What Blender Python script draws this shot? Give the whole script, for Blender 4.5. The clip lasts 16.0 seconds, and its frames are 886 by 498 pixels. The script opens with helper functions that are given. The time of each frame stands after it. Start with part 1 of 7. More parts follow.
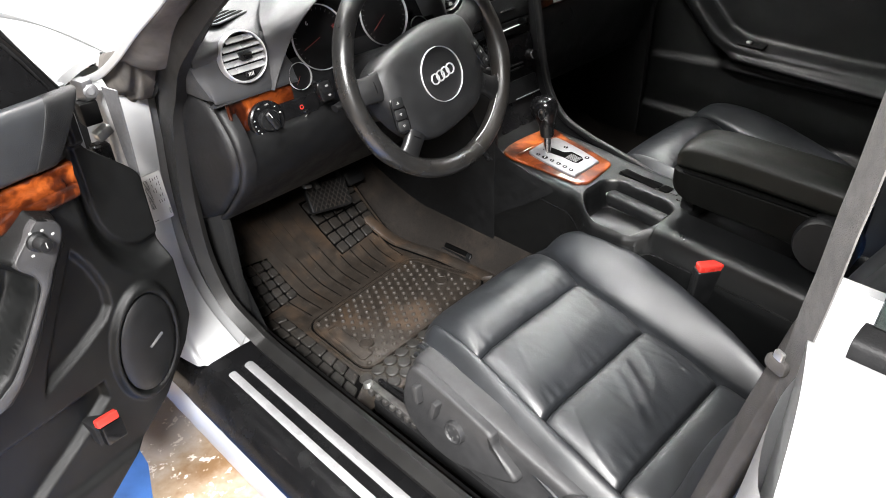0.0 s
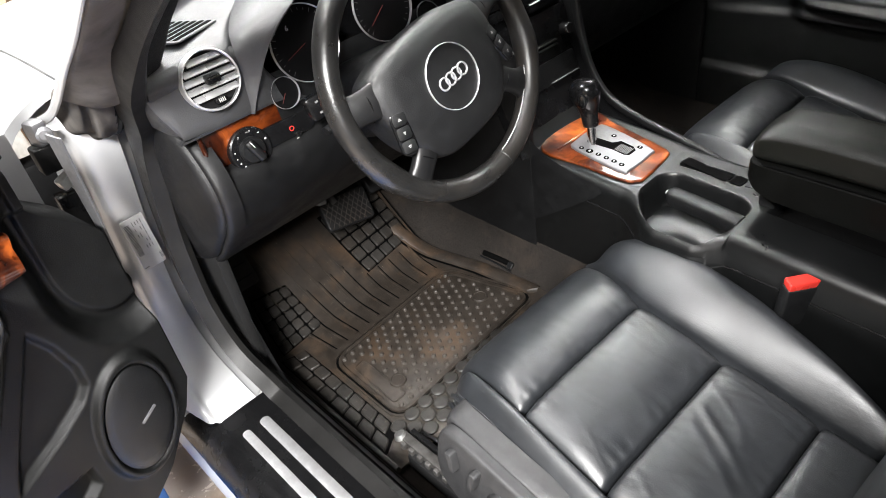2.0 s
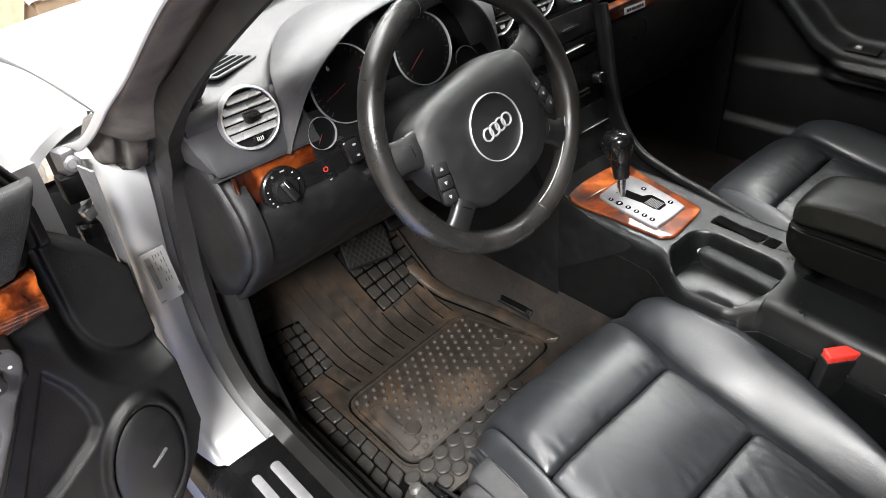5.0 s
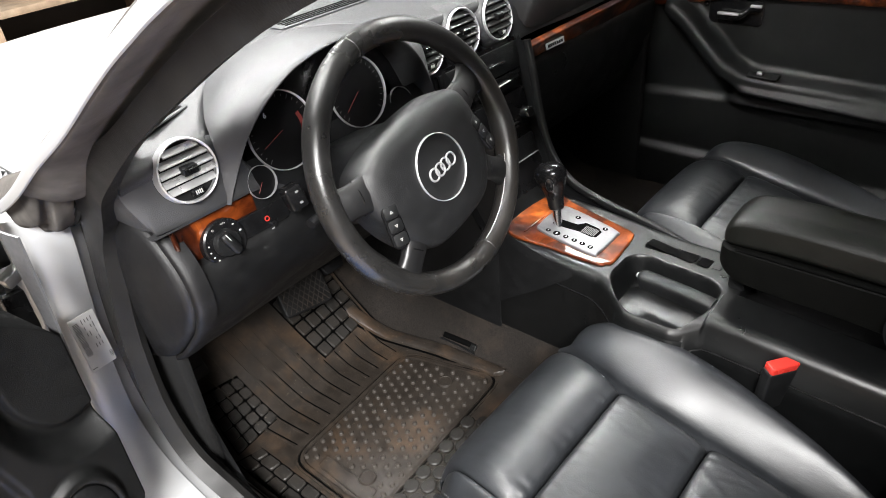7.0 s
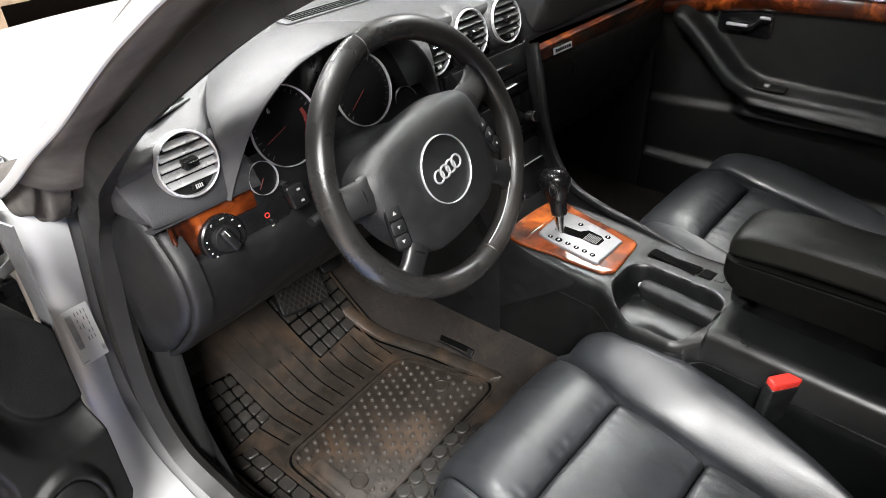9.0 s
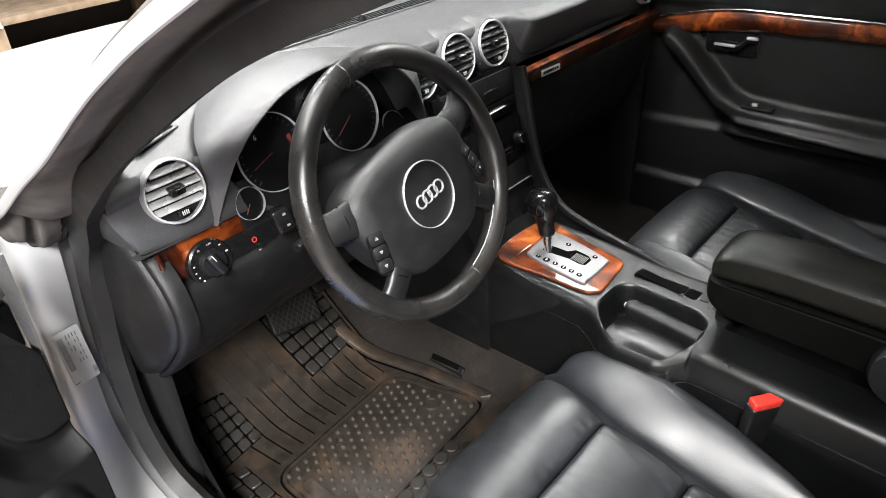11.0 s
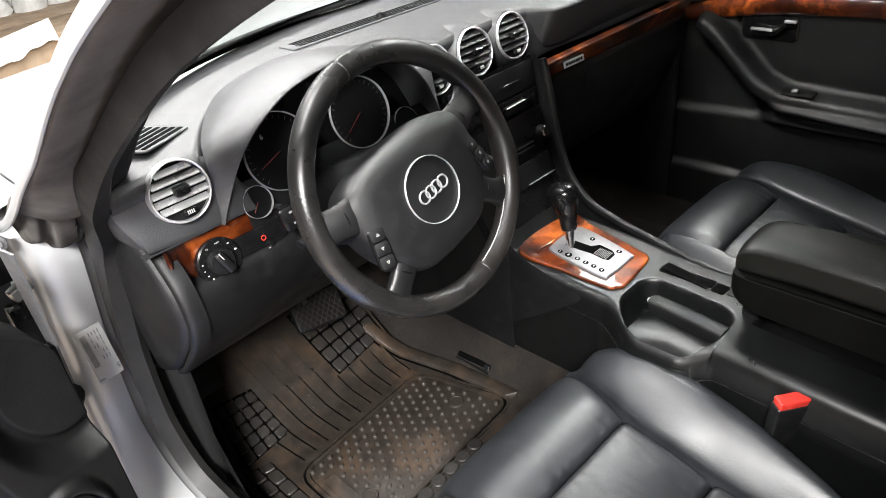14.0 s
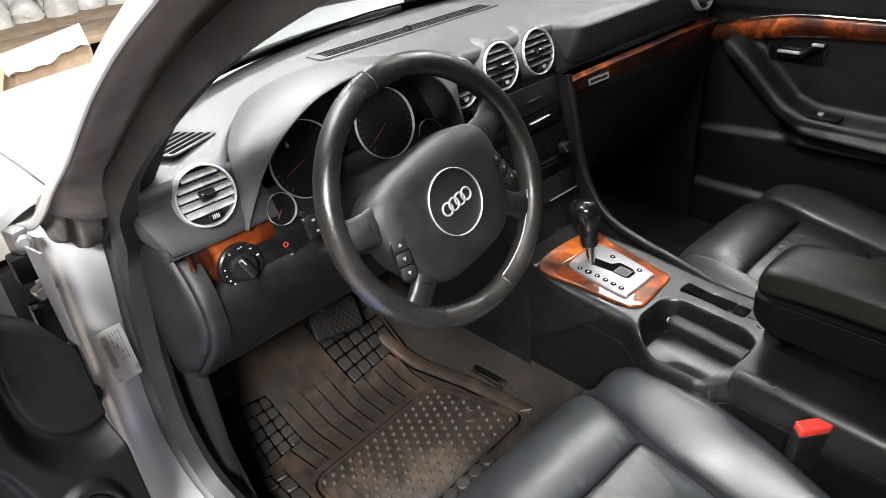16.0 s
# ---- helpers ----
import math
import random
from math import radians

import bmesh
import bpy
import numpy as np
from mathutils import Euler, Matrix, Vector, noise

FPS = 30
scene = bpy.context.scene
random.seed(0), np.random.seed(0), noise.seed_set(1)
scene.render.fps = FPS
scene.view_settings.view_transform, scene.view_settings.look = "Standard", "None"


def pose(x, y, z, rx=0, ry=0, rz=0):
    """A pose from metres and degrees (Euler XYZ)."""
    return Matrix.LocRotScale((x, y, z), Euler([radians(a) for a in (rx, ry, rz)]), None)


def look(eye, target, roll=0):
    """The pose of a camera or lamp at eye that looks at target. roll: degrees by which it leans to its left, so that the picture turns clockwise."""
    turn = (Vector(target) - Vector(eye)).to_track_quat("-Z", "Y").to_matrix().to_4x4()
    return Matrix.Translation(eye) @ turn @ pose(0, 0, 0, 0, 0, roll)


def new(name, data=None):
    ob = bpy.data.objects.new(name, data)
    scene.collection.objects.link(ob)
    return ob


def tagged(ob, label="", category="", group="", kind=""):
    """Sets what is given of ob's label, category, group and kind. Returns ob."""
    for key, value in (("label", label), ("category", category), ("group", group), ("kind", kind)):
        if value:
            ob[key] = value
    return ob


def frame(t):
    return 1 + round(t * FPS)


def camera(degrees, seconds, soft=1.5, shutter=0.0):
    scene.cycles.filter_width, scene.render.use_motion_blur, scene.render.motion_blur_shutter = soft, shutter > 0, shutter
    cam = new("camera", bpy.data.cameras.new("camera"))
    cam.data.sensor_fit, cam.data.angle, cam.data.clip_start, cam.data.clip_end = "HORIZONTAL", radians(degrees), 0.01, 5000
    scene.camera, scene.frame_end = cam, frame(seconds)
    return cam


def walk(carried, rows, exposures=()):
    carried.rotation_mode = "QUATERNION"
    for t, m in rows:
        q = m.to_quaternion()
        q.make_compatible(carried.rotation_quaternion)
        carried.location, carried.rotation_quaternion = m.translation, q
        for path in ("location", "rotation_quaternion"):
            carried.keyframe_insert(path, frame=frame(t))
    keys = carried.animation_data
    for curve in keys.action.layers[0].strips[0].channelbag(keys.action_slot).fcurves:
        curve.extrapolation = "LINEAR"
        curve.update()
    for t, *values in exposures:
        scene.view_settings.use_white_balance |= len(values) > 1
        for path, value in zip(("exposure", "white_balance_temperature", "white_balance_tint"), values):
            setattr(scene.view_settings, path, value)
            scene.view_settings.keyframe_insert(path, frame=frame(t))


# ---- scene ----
cam = camera(64.1, 16.0, 0.9)
PATH = [
    (0, (-1.166, -0.798, 1.312), (-0.017, 0.393, 0.19), -2.1),
    (0.5, (-1.154, -0.789, 1.316), (0.013, 0.393, 0.202), -2.0),
    (1, (-1.063, -0.735, 1.313), (-0.058, 0.571, 0.179), -6.0),
    (1.5, (-0.979, -0.691, 1.307), (-0.134, 0.692, 0.135), -10.6),
    (2, (-0.97, -0.669, 1.286), (0.013, 0.594, 0.085), -9.8),
    (2.5, (-0.958, -0.654, 1.296), (0.051, 0.576, 0.085), -10.2),
    (3, (-0.967, -0.638, 1.299), (0.041, 0.607, 0.102), -5.7),
    (3.5, (-0.971, -0.632, 1.303), (0.039, 0.671, 0.17), -5.7),
    (5.8, (-1.002, -0.578, 1.303), (0.084, 0.646, 0.154), -7.7),
    (6, (-1.009, -0.572, 1.299), (0.144, 0.61, 0.172), -7.4),
    (6.5, (-1.014, -0.558, 1.307), (0.244, 0.544, 0.21), -5.7),
    (7, (-1.001, -0.557, 1.31), (0.235, 0.581, 0.225), -5.4),
    (7.5, (-0.991, -0.554, 1.309), (0.247, 0.593, 0.236), -6.0),
    (8, (-0.985, -0.551, 1.305), (0.266, 0.577, 0.225), -5.5),
    (8.5, (-0.982, -0.549, 1.305), (0.276, 0.571, 0.226), -4.9),
    (9, (-0.996, -0.542, 1.304), (0.249, 0.589, 0.223), -3.3),
    (11.5, (-0.968, -0.592, 1.327), (0.286, 0.575, 0.295), -3.9),
    (12, (-0.951, -0.624, 1.315), (0.197, 0.653, 0.289), -5.4),
    (12.5, (-0.955, -0.629, 1.315), (0.148, 0.682, 0.283), -6.7),
    (13, (-0.951, -0.624, 1.316), (0.192, 0.659, 0.293), -8.8),
    (13.5, (-0.937, -0.618, 1.313), (0.211, 0.652, 0.28), -8.0),
    (14, (-0.931, -0.613, 1.311), (0.211, 0.655, 0.267), -7.2),
    (14.5, (-0.93, -0.612, 1.311), (0.206, 0.666, 0.273), -7.3),
    (15, (-0.93, -0.612, 1.314), (0.209, 0.677, 0.294), -6.9),
    (15.5, (-0.936, -0.61, 1.314), (0.198, 0.692, 0.305), -6.5),
    (16, (-0.938, -0.608, 1.31), (0.19, 0.701, 0.304), -6.0),
]
walk(cam, [(t, look(eye, target, roll)) for t, eye, target, roll in PATH], exposures=[(0.0, 0.03), (3.5, 0.0), (6.0, -0.09), (16.0, -0.09)])

# ==== world and light ====
W = bpy.data.worlds.new("garage_air")
scene.world = W
W.use_nodes = True
W.node_tree.nodes["Background"].inputs["Color"].default_value = (0.9, 0.95, 1.0, 1)
W.node_tree.nodes["Background"].inputs["Strength"].default_value = 0.002


def added_light(x, y, z, length, watts, turn=0.0, wide=0.25):
    """An unseen area lamp, added near the ceiling to light the car."""
    lamp = bpy.data.lights.new("added_light", "AREA")
    lamp.shape, lamp.size, lamp.size_y, lamp.energy = "RECTANGLE", length, wide, watts
    lamp.color = (1.0, 0.985, 0.97)
    ob = new("added_light", lamp)
    ob.matrix_world = pose(x, y, z, 0, 0, turn)
    return ob


# added lamps set by brightness; the last gives seats and console their sheen
added_light(-2.1, -1.5, 2.45, 1.4, 625, 90, 0.45)
added_light(0.0, 1.95, 2.5, 1.4, 150, 0, 0.3)
added_light(-0.8, 0.35, 2.5, 0.8, 60, 90, 0.25)
added_light(1.3, 0.4, 2.4, 1.2, 90, 90, 0.5)


# ---- materials ----
def shader(name, colour, rough=0.5, metal=0.0, vary=0.15, scale=40.0, bump=0.0, bump_scale=300.0, coat=0.0, wear=0.0, wear_colour=(0.3, 0.28, 0.25), wear_scale=6.0, rough_vary=0.12, spec=0.5, crinkle=0.0, specks=0.0):
    """Principled material with colour grain, patches of wear or dust, uneven gloss and fine relief."""
    m = bpy.data.materials.new(name)
    m.use_nodes = True
    nt = m.node_tree
    N, L = nt.nodes, nt.links
    b = N["Principled BSDF"]
    b.inputs["Metallic"].default_value = metal
    b.inputs["Coat Weight"].default_value = coat
    b.inputs["Coat Roughness"].default_value = 0.06
    b.inputs["Specular IOR Level"].default_value = spec
    co = N.new("ShaderNodeTexCoord").outputs["Object"]

    def noise_tex(s, detail=5.0, rough_=0.6):
        n = N.new("ShaderNodeTexNoise")
        n.inputs["Scale"].default_value, n.inputs["Detail"].default_value, n.inputs["Roughness"].default_value = s, detail, rough_
        L.new(co, n.inputs["Vector"])
        return n.outputs["Fac"]

    def remap(v, lo, hi, a=0.3, b_=0.7):
        r = N.new("ShaderNodeMapRange")
        r.inputs["From Min"].default_value, r.inputs["From Max"].default_value = a, b_
        r.inputs["To Min"].default_value, r.inputs["To Max"].default_value = lo, hi
        L.new(v, r.inputs["Value"])
        return r.outputs["Result"]

    def mix(f, a, c):
        x = N.new("ShaderNodeMix")
        x.data_type = "RGBA"
        for s, v in ((x.inputs["Factor"], f), (x.inputs["A"], a), (x.inputs["B"], c)):
            if isinstance(v, bpy.types.NodeSocket):
                L.new(v, s)
            else:
                s.default_value = v if isinstance(v, float) else (*v, 1)
        return x.outputs["Result"]

    fine = noise_tex(scale)
    dark = tuple(c * (1 - vary) for c in colour)
    light = tuple(min(1, c * (1 + vary)) for c in colour)
    col = mix(remap(fine, 0.0, 1.0), dark, light)
    if wear:
        col = mix(remap(noise_tex(wear_scale, 8.0, 0.7), 0.0, wear, 0.5, 0.72), col, wear_colour)
    if specks:
        col = mix(remap(noise_tex(210.0, 2.0, 0.5), 0.0, specks, 0.70, 0.76), col, (0.16, 0.135, 0.11))
    L.new(col, b.inputs["Base Color"])
    L.new(remap(noise_tex(scale * 0.35), max(0.02, rough - rough_vary), min(1, rough + rough_vary)), b.inputs["Roughness"])
    if bump:
        bp = N.new("ShaderNodeBump")
        bp.inputs["Strength"].default_value, bp.inputs["Distance"].default_value = bump, 0.002
        height = noise_tex(bump_scale, 3.0)
        if crinkle:
            mp = N.new("ShaderNodeMapping")
            mp.inputs["Scale"].default_value, mp.inputs["Rotation"].default_value = (1.0, 0.3, 1.0), (0.0, 0.0, 0.5)
            L.new(co, mp.inputs["Vector"])
            wr = N.new("ShaderNodeTexNoise")
            wr.inputs["Scale"].default_value, wr.inputs["Detail"].default_value, wr.inputs["Distortion"].default_value = 42.0, 4.0, 1.5
            L.new(mp.outputs["Vector"], wr.inputs["Vector"])
            off = N.new("ShaderNodeMath")
            off.operation = "SUBTRACT"
            L.new(wr.outputs["Fac"], off.inputs[0])
            off.inputs[1].default_value = 0.5
            ab = N.new("ShaderNodeMath")
            ab.operation = "ABSOLUTE"
            L.new(off.outputs[0], ab.inputs[0])
            mad = N.new("ShaderNodeMath")
            mad.operation = "MULTIPLY_ADD"
            L.new(remap(ab.outputs[0], 0.0, 1.0, 0.0, 0.07), mad.inputs[0])
            mad.inputs[1].default_value = crinkle
            L.new(height, mad.inputs[2])
            height = mad.outputs[0]
        L.new(height, bp.inputs["Height"])
        L.new(bp.outputs["Normal"], b.inputs["Normal"])
    return m


def burl(name):
    """Lacquered burl walnut: warped rings of orange and dark brown under a clear coat."""
    m = bpy.data.materials.new(name)
    m.use_nodes = True
    nt = m.node_tree
    N, L = nt.nodes, nt.links
    b = N["Principled BSDF"]
    co = N.new("ShaderNodeTexCoord").outputs["Object"]
    warp = N.new("ShaderNodeTexNoise")
    warp.inputs["Scale"].default_value, warp.inputs["Detail"].default_value = 9.0, 4.0
    L.new(co, warp.inputs["Vector"])
    add = N.new("ShaderNodeVectorMath")
    add.operation = "MULTIPLY_ADD"
    add.inputs[1].default_value = (0.25, 0.25, 0.25)
    L.new(warp.outputs["Color"], add.inputs[0])
    L.new(co, add.inputs[2])
    n = N.new("ShaderNodeTexNoise")
    n.inputs["Scale"].default_value, n.inputs["Detail"].default_value, n.inputs["Distortion"].default_value = 9.0, 7.0, 1.2
    L.new(add.outputs["Vector"], n.inputs["Vector"])
    ramp = N.new("ShaderNodeValToRGB")
    e = ramp.color_ramp.elements
    e[0].position, e[0].color = 0.30, (0.007, 0.0014, 0.0005, 1)
    e[1].position, e[1].color = 0.78, (0.33, 0.082, 0.013, 1)
    mid = e.new(0.47)
    mid.color = (0.040, 0.0075, 0.0017, 1)
    mid = e.new(0.58)
    mid.color = (0.135, 0.028, 0.0050, 1)
    L.new(n.outputs["Fac"], ramp.inputs["Fac"])
    L.new(ramp.outputs["Color"], b.inputs["Base Color"])
    b.inputs["Roughness"].default_value, b.inputs["Coat Weight"].default_value, b.inputs["Coat Roughness"].default_value = 0.35, 1.0, 0.04
    b.inputs["Specular IOR Level"].default_value = 0.12
    return m


LEATHER = shader("black_leather", (0.0104, 0.0116, 0.0134), 0.42, vary=0.3, scale=25, crinkle=0.20, bump=0.12, bump_scale=620, wear=0.35, wear_colour=(0.0165, 0.0185, 0.0215), wear_scale=9, spec=0.85, rough_vary=0.07)
LEATHER_DARK = shader("wheel_leather", (0.010, 0.0098, 0.0096), 0.30, vary=0.3, scale=30, bump=0.12, bump_scale=700, wear=0.6, wear_colour=(0.022, 0.018, 0.014), wear_scale=5)
PLASTIC = shader("black_grained_plastic", (0.0044, 0.0046, 0.0049), 0.42, vary=0.25, scale=60, bump=0.3, bump_scale=900, wear=0.3, wear_colour=(0.0085, 0.0085, 0.009), wear_scale=7, spec=0.30)
# soft-touch black dash skin, greyed to carry the bright light on it
SOFT = shader("lit_dash_skin", (0.026, 0.0265, 0.028), 0.46, vary=0.15, scale=35, bump=0.35, bump_scale=800, wear=0.3, wear_colour=(0.034, 0.034, 0.036), wear_scale=5, spec=0.55, rough_vary=0.05)
GLOSSY = shader("smooth_black_plastic", (0.004, 0.004, 0.0043), 0.25, vary=0.2, scale=40, bump=0.05, bump_scale=500, spec=0.4)
RUBBER = shader("black_rubber", (0.0055, 0.0055, 0.0058), 0.55, vary=0.3, scale=30, bump=0.25, bump_scale=400, wear=0.35, wear_colour=(0.011, 0.0105, 0.010), wear_scale=8, spec=0.2)
SIDETRIM = shader("grey_black_seat_plastic", (0.027, 0.027, 0.028), 0.45, vary=0.2, scale=60, bump=0.3, bump_scale=900, wear=0.3, wear_colour=(0.036, 0.036, 0.037), wear_scale=7, spec=0.5)
# near-black for painted shade in grooves and openings, and for black marks
DEEPBLACK = shader("shade_and_mark_black", (0.0012, 0.0012, 0.0012), 0.9, vary=0.1, spec=0.03)
TRIM = shader("black_door_trim", (0.0052, 0.0055, 0.0054), 0.40, vary=0.25, scale=60, bump=0.3, bump_scale=900, wear=0.3, wear_colour=(0.0085, 0.009, 0.0088), wear_scale=5, spec=0.32)
MATDARK = shader("mat_block_rubber", (0.013, 0.0118, 0.0105), 0.5, vary=0.35, scale=60, bump=0.3, bump_scale=500, wear=0.5, wear_colour=(0.034, 0.025, 0.018), wear_scale=6, spec=0.4, specks=0.5)
MATSTUD = shader("worn_stud_rubber", (0.034, 0.029, 0.025), 0.38, vary=0.3, scale=60, bump=0.2, bump_scale=500)
# the patch colour holds brown dust and an orange sheen of light together
MATRUBBER = shader("dust_and_sheen_mat_rubber", (0.0175, 0.0140, 0.0112), 0.42, vary=0.4, scale=45, bump=0.35, bump_scale=500, wear=0.8, wear_colour=(0.074, 0.045, 0.026), wear_scale=6, specks=0.7)
CARPET = shader("dark_grey_carpet", (0.015, 0.013, 0.0115), 0.95, vary=0.5, scale=350, bump=0.9, bump_scale=900, wear=0.6, wear_colour=(0.045, 0.034, 0.026), wear_scale=6, spec=0.1)
CLOTH = shader("black_headliner_cloth", (0.01, 0.01, 0.01), 0.95, vary=0.4, scale=500, bump=0.6, bump_scale=1200, spec=0.1)
FELT = shader("grey_pillar_felt", (0.085, 0.078, 0.072), 0.9, vary=0.35, scale=20, bump=0.6, bump_scale=900, wear=0.5, wear_colour=(0.12, 0.11, 0.10), wear_scale=9, spec=0.15)
PAINT = shader("silver_car_paint", (0.43, 0.434, 0.44), 0.38, metal=0.28, vary=0.05, scale=900, coat=0.25, wear=0.25, wear_colour=(0.4, 0.4, 0.39), wear_scale=12, rough_vary=0.06)
ALU = shader("brushed_aluminium", (0.56, 0.56, 0.57), 0.45, metal=0.75, vary=0.08, scale=200, wear=0.2, wear_colour=(0.45, 0.45, 0.45), wear_scale=15)
CHROME = shader("bright_chrome", (0.8, 0.8, 0.81), 0.12, metal=1.0, vary=0.04, scale=60, rough_vary=0.05)
STEEL = shader("galvanised_steel", (0.45, 0.45, 0.44), 0.4, metal=0.9, vary=0.2, scale=40, wear=0.5, wear_colour=(0.16, 0.14, 0.12), wear_scale=20)
SATIN = shader("satin_gate_metal", (0.19, 0.19, 0.197), 0.42, metal=0.7, vary=0.08, scale=200, wear=0.2, wear_colour=(0.22, 0.22, 0.22), wear_scale=15)
AIRBAG = shader("grained_airbag_skin", (0.0072, 0.0074, 0.0078), 0.44, vary=0.2, scale=60, bump=0.3, bump_scale=900, spec=0.42)
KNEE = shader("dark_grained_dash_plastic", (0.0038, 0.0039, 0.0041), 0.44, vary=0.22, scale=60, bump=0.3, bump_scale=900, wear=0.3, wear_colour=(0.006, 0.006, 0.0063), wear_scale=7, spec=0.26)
WOOD = burl("burl_walnut")
ARMSKIN = shader("dull_black_leather", (0.0032, 0.0035, 0.0027), 0.42, vary=0.2, scale=30, bump=0.2, bump_scale=500, spec=0.22)
ARMBOX = shader("dull_black_box_plastic", (0.0016, 0.0017, 0.0015), 0.55, vary=0.2, scale=50, bump=0.25, bump_scale=900, spec=0.05)
SPOKE = shader("satin_spoke_plastic", (0.006, 0.006, 0.0063), 0.46, vary=0.2, scale=40, bump=0.08, bump_scale=600, spec=0.4)
CONSOLE = shader("smooth_console_plastic", (0.0026, 0.0028, 0.0029), 0.32, vary=0.2, scale=60, bump=0.12, bump_scale=900, wear=0.25, wear_colour=(0.005, 0.005, 0.0052), wear_scale=7, spec=0.42, rough_vary=0.05)
CAPTRIM = shader("dark_end_cap_plastic", (0.0062, 0.0062, 0.0066), 0.45, vary=0.2, scale=60, bump=0.3, bump_scale=900, spec=0.32)
# darker, duller copy of TRIM that holds the shade on the driver's door
DOORSKIN = shader("shaded_door_trim", (0.0034, 0.0036, 0.0036), 0.46, vary=0.25, scale=60, bump=0.3, bump_scale=900, wear=0.3, wear_colour=(0.006, 0.0062, 0.0061), wear_scale=5, spec=0.2)
POST = shader("grey_post_trim", (0.045, 0.042, 0.040), 0.65, vary=0.2, scale=40, bump=0.3, bump_scale=700, spec=0.3)
SEAL = shader("grey_black_seal_rubber", (0.0062, 0.006, 0.0058), 0.5, vary=0.3, scale=30, bump=0.25, bump_scale=500, wear=0.4, wear_colour=(0.014, 0.0135, 0.0125), wear_scale=8, spec=0.3)
# pale copy for the slats that catch the lamp
SLAT = shader("lit_vent_slats", (0.42, 0.42, 0.425), 0.30, metal=0.35, vary=0.1, scale=50, spec=0.8)
RED = shader("red_plastic", (0.40, 0.025, 0.018), 0.32, vary=0.08, scale=30)
WHITE = shader("white_print", (0.34, 0.34, 0.33), 0.6, vary=0.04)
GREYLABEL = shader("silver_foil_label", (0.55, 0.55, 0.54), 0.5, metal=0.0, vary=0.06, scale=30)
GREYPRINT = shader("grey_print", (0.12, 0.12, 0.12), 0.6, vary=0.1)
DARKGLASS = shader("dark_dial_face", (0.004, 0.004, 0.0042), 0.3, vary=0.2, rough_vary=0.04, spec=0.15)
WEBBING = shader("grey_belt_webbing", (0.075, 0.072, 0.07), 0.8, vary=0.2, scale=90, bump=0.5, bump_scale=600)


def glass(name, tint, ior=1.05):
    m = bpy.data.materials.new(name)
    m.use_nodes = True
    b = m.node_tree.nodes["Principled BSDF"]
    b.inputs["Base Color"].default_value = (*tint, 1)
    b.inputs["Roughness"].default_value = 0.02
    b.inputs["Transmission Weight"].default_value = 1.0
    b.inputs["IOR"].default_value = ior
    return m


GLASS = glass("clear_glass", (0.93, 0.97, 0.95))
TINTED = glass("tinted_glass", (0.25, 0.28, 0.27), 1.5)
DARKSTEEL = shader("greased_rail_steel", (0.13, 0.125, 0.12), 0.45, metal=0.8, vary=0.3, scale=60, wear=0.6, wear_colour=(0.04, 0.035, 0.03), wear_scale=25)


# ---- mesh tools ----
def part(name, bm, mat, parent=None, label="", sharp=35.0):
    """Links a bmesh, in world coordinates, as one mesh object under a thing or under a part."""
    me = bpy.data.meshes.new(name)
    bmesh.ops.recalc_face_normals(bm, faces=bm.faces[:])
    bm.to_mesh(me)
    bm.free()
    me.shade_smooth()
    me.set_sharp_from_angle(angle=radians(sharp))
    me.materials.append(mat)
    ob = new(name, me)
    if parent is not None:
        ob.parent = parent
        if parent.type == "EMPTY":
            ob.matrix_parent_inverse = Matrix.Translation(parent.location).inverted()
    if label:
        ob["label"] = label
    return ob


def thing(name, base, label, category, group="", kind=""):
    ob = new(name)
    ob.location = base
    ob.empty_display_size = 0.05
    return tagged(ob, label, category, group, kind)


def cat(points, n, closed=False):
    """Smooth curve through points (Catmull-Rom), n samples."""
    P = np.array(points, float)
    k = len(P)
    out = []
    for s in np.linspace(0, k if closed else k - 1, n, endpoint=not closed):
        i = min(int(s), (k - 1) if closed else (k - 2))
        f = s - i
        if closed:
            a, b, c, d = (P[(i + j) % k] for j in (-1, 0, 1, 2))
        else:
            b, c = P[i], P[i + 1]
            a = P[i - 1] if i > 0 else 2 * b - c
            d = P[i + 2] if i + 2 < k else 2 * c - b
        out.append(0.5 * (2 * b + (c - a) * f + (2 * a - 5 * b + 4 * c - d) * f ** 2 + (3 * b - a - 3 * c + d) * f ** 3))
    return np.array(out)


def grid_bm(rows, closed_u=False, closed_v=False, caps=False):
    """Mesh from rows of points; closed_v joins the ends of each row, closed_u the first and last row."""
    bm = bmesh.new()
    V = [[bm.verts.new(p) for p in r] for r in rows]
    nu, nv = len(V), len(V[0])
    for i in range(nu - (0 if closed_u else 1)):
        for j in range(nv - (0 if closed_v else 1)):
            a, b, c, d = V[i][j], V[i][(j + 1) % nv], V[(i + 1) % nu][(j + 1) % nv], V[(i + 1) % nu][j]
            bm.faces.new((a, b, c, d))
    if caps and closed_v:
        bm.faces.new(V[0])
        bm.faces.new(V[-1][::-1])
    return bm


def loft(rings, nu=24, nv=24, closed_v=False, caps=False):
    """Smooth surface through a few control rings of equal length."""
    R = np.array(rings, float)
    R = np.array([cat(r, nv, closed_v) for r in R])
    R = np.stack([cat(R[:, j], nu) for j in range(R.shape[1])], axis=1)
    return grid_bm(R, closed_v=closed_v, caps=caps)


def thicken(bm, t):
    """Gives a sheet a thickness."""
    bmesh.ops.recalc_face_normals(bm, faces=bm.faces[:])
    bmesh.ops.solidify(bm, geom=bm.faces[:], thickness=t)
    return bm


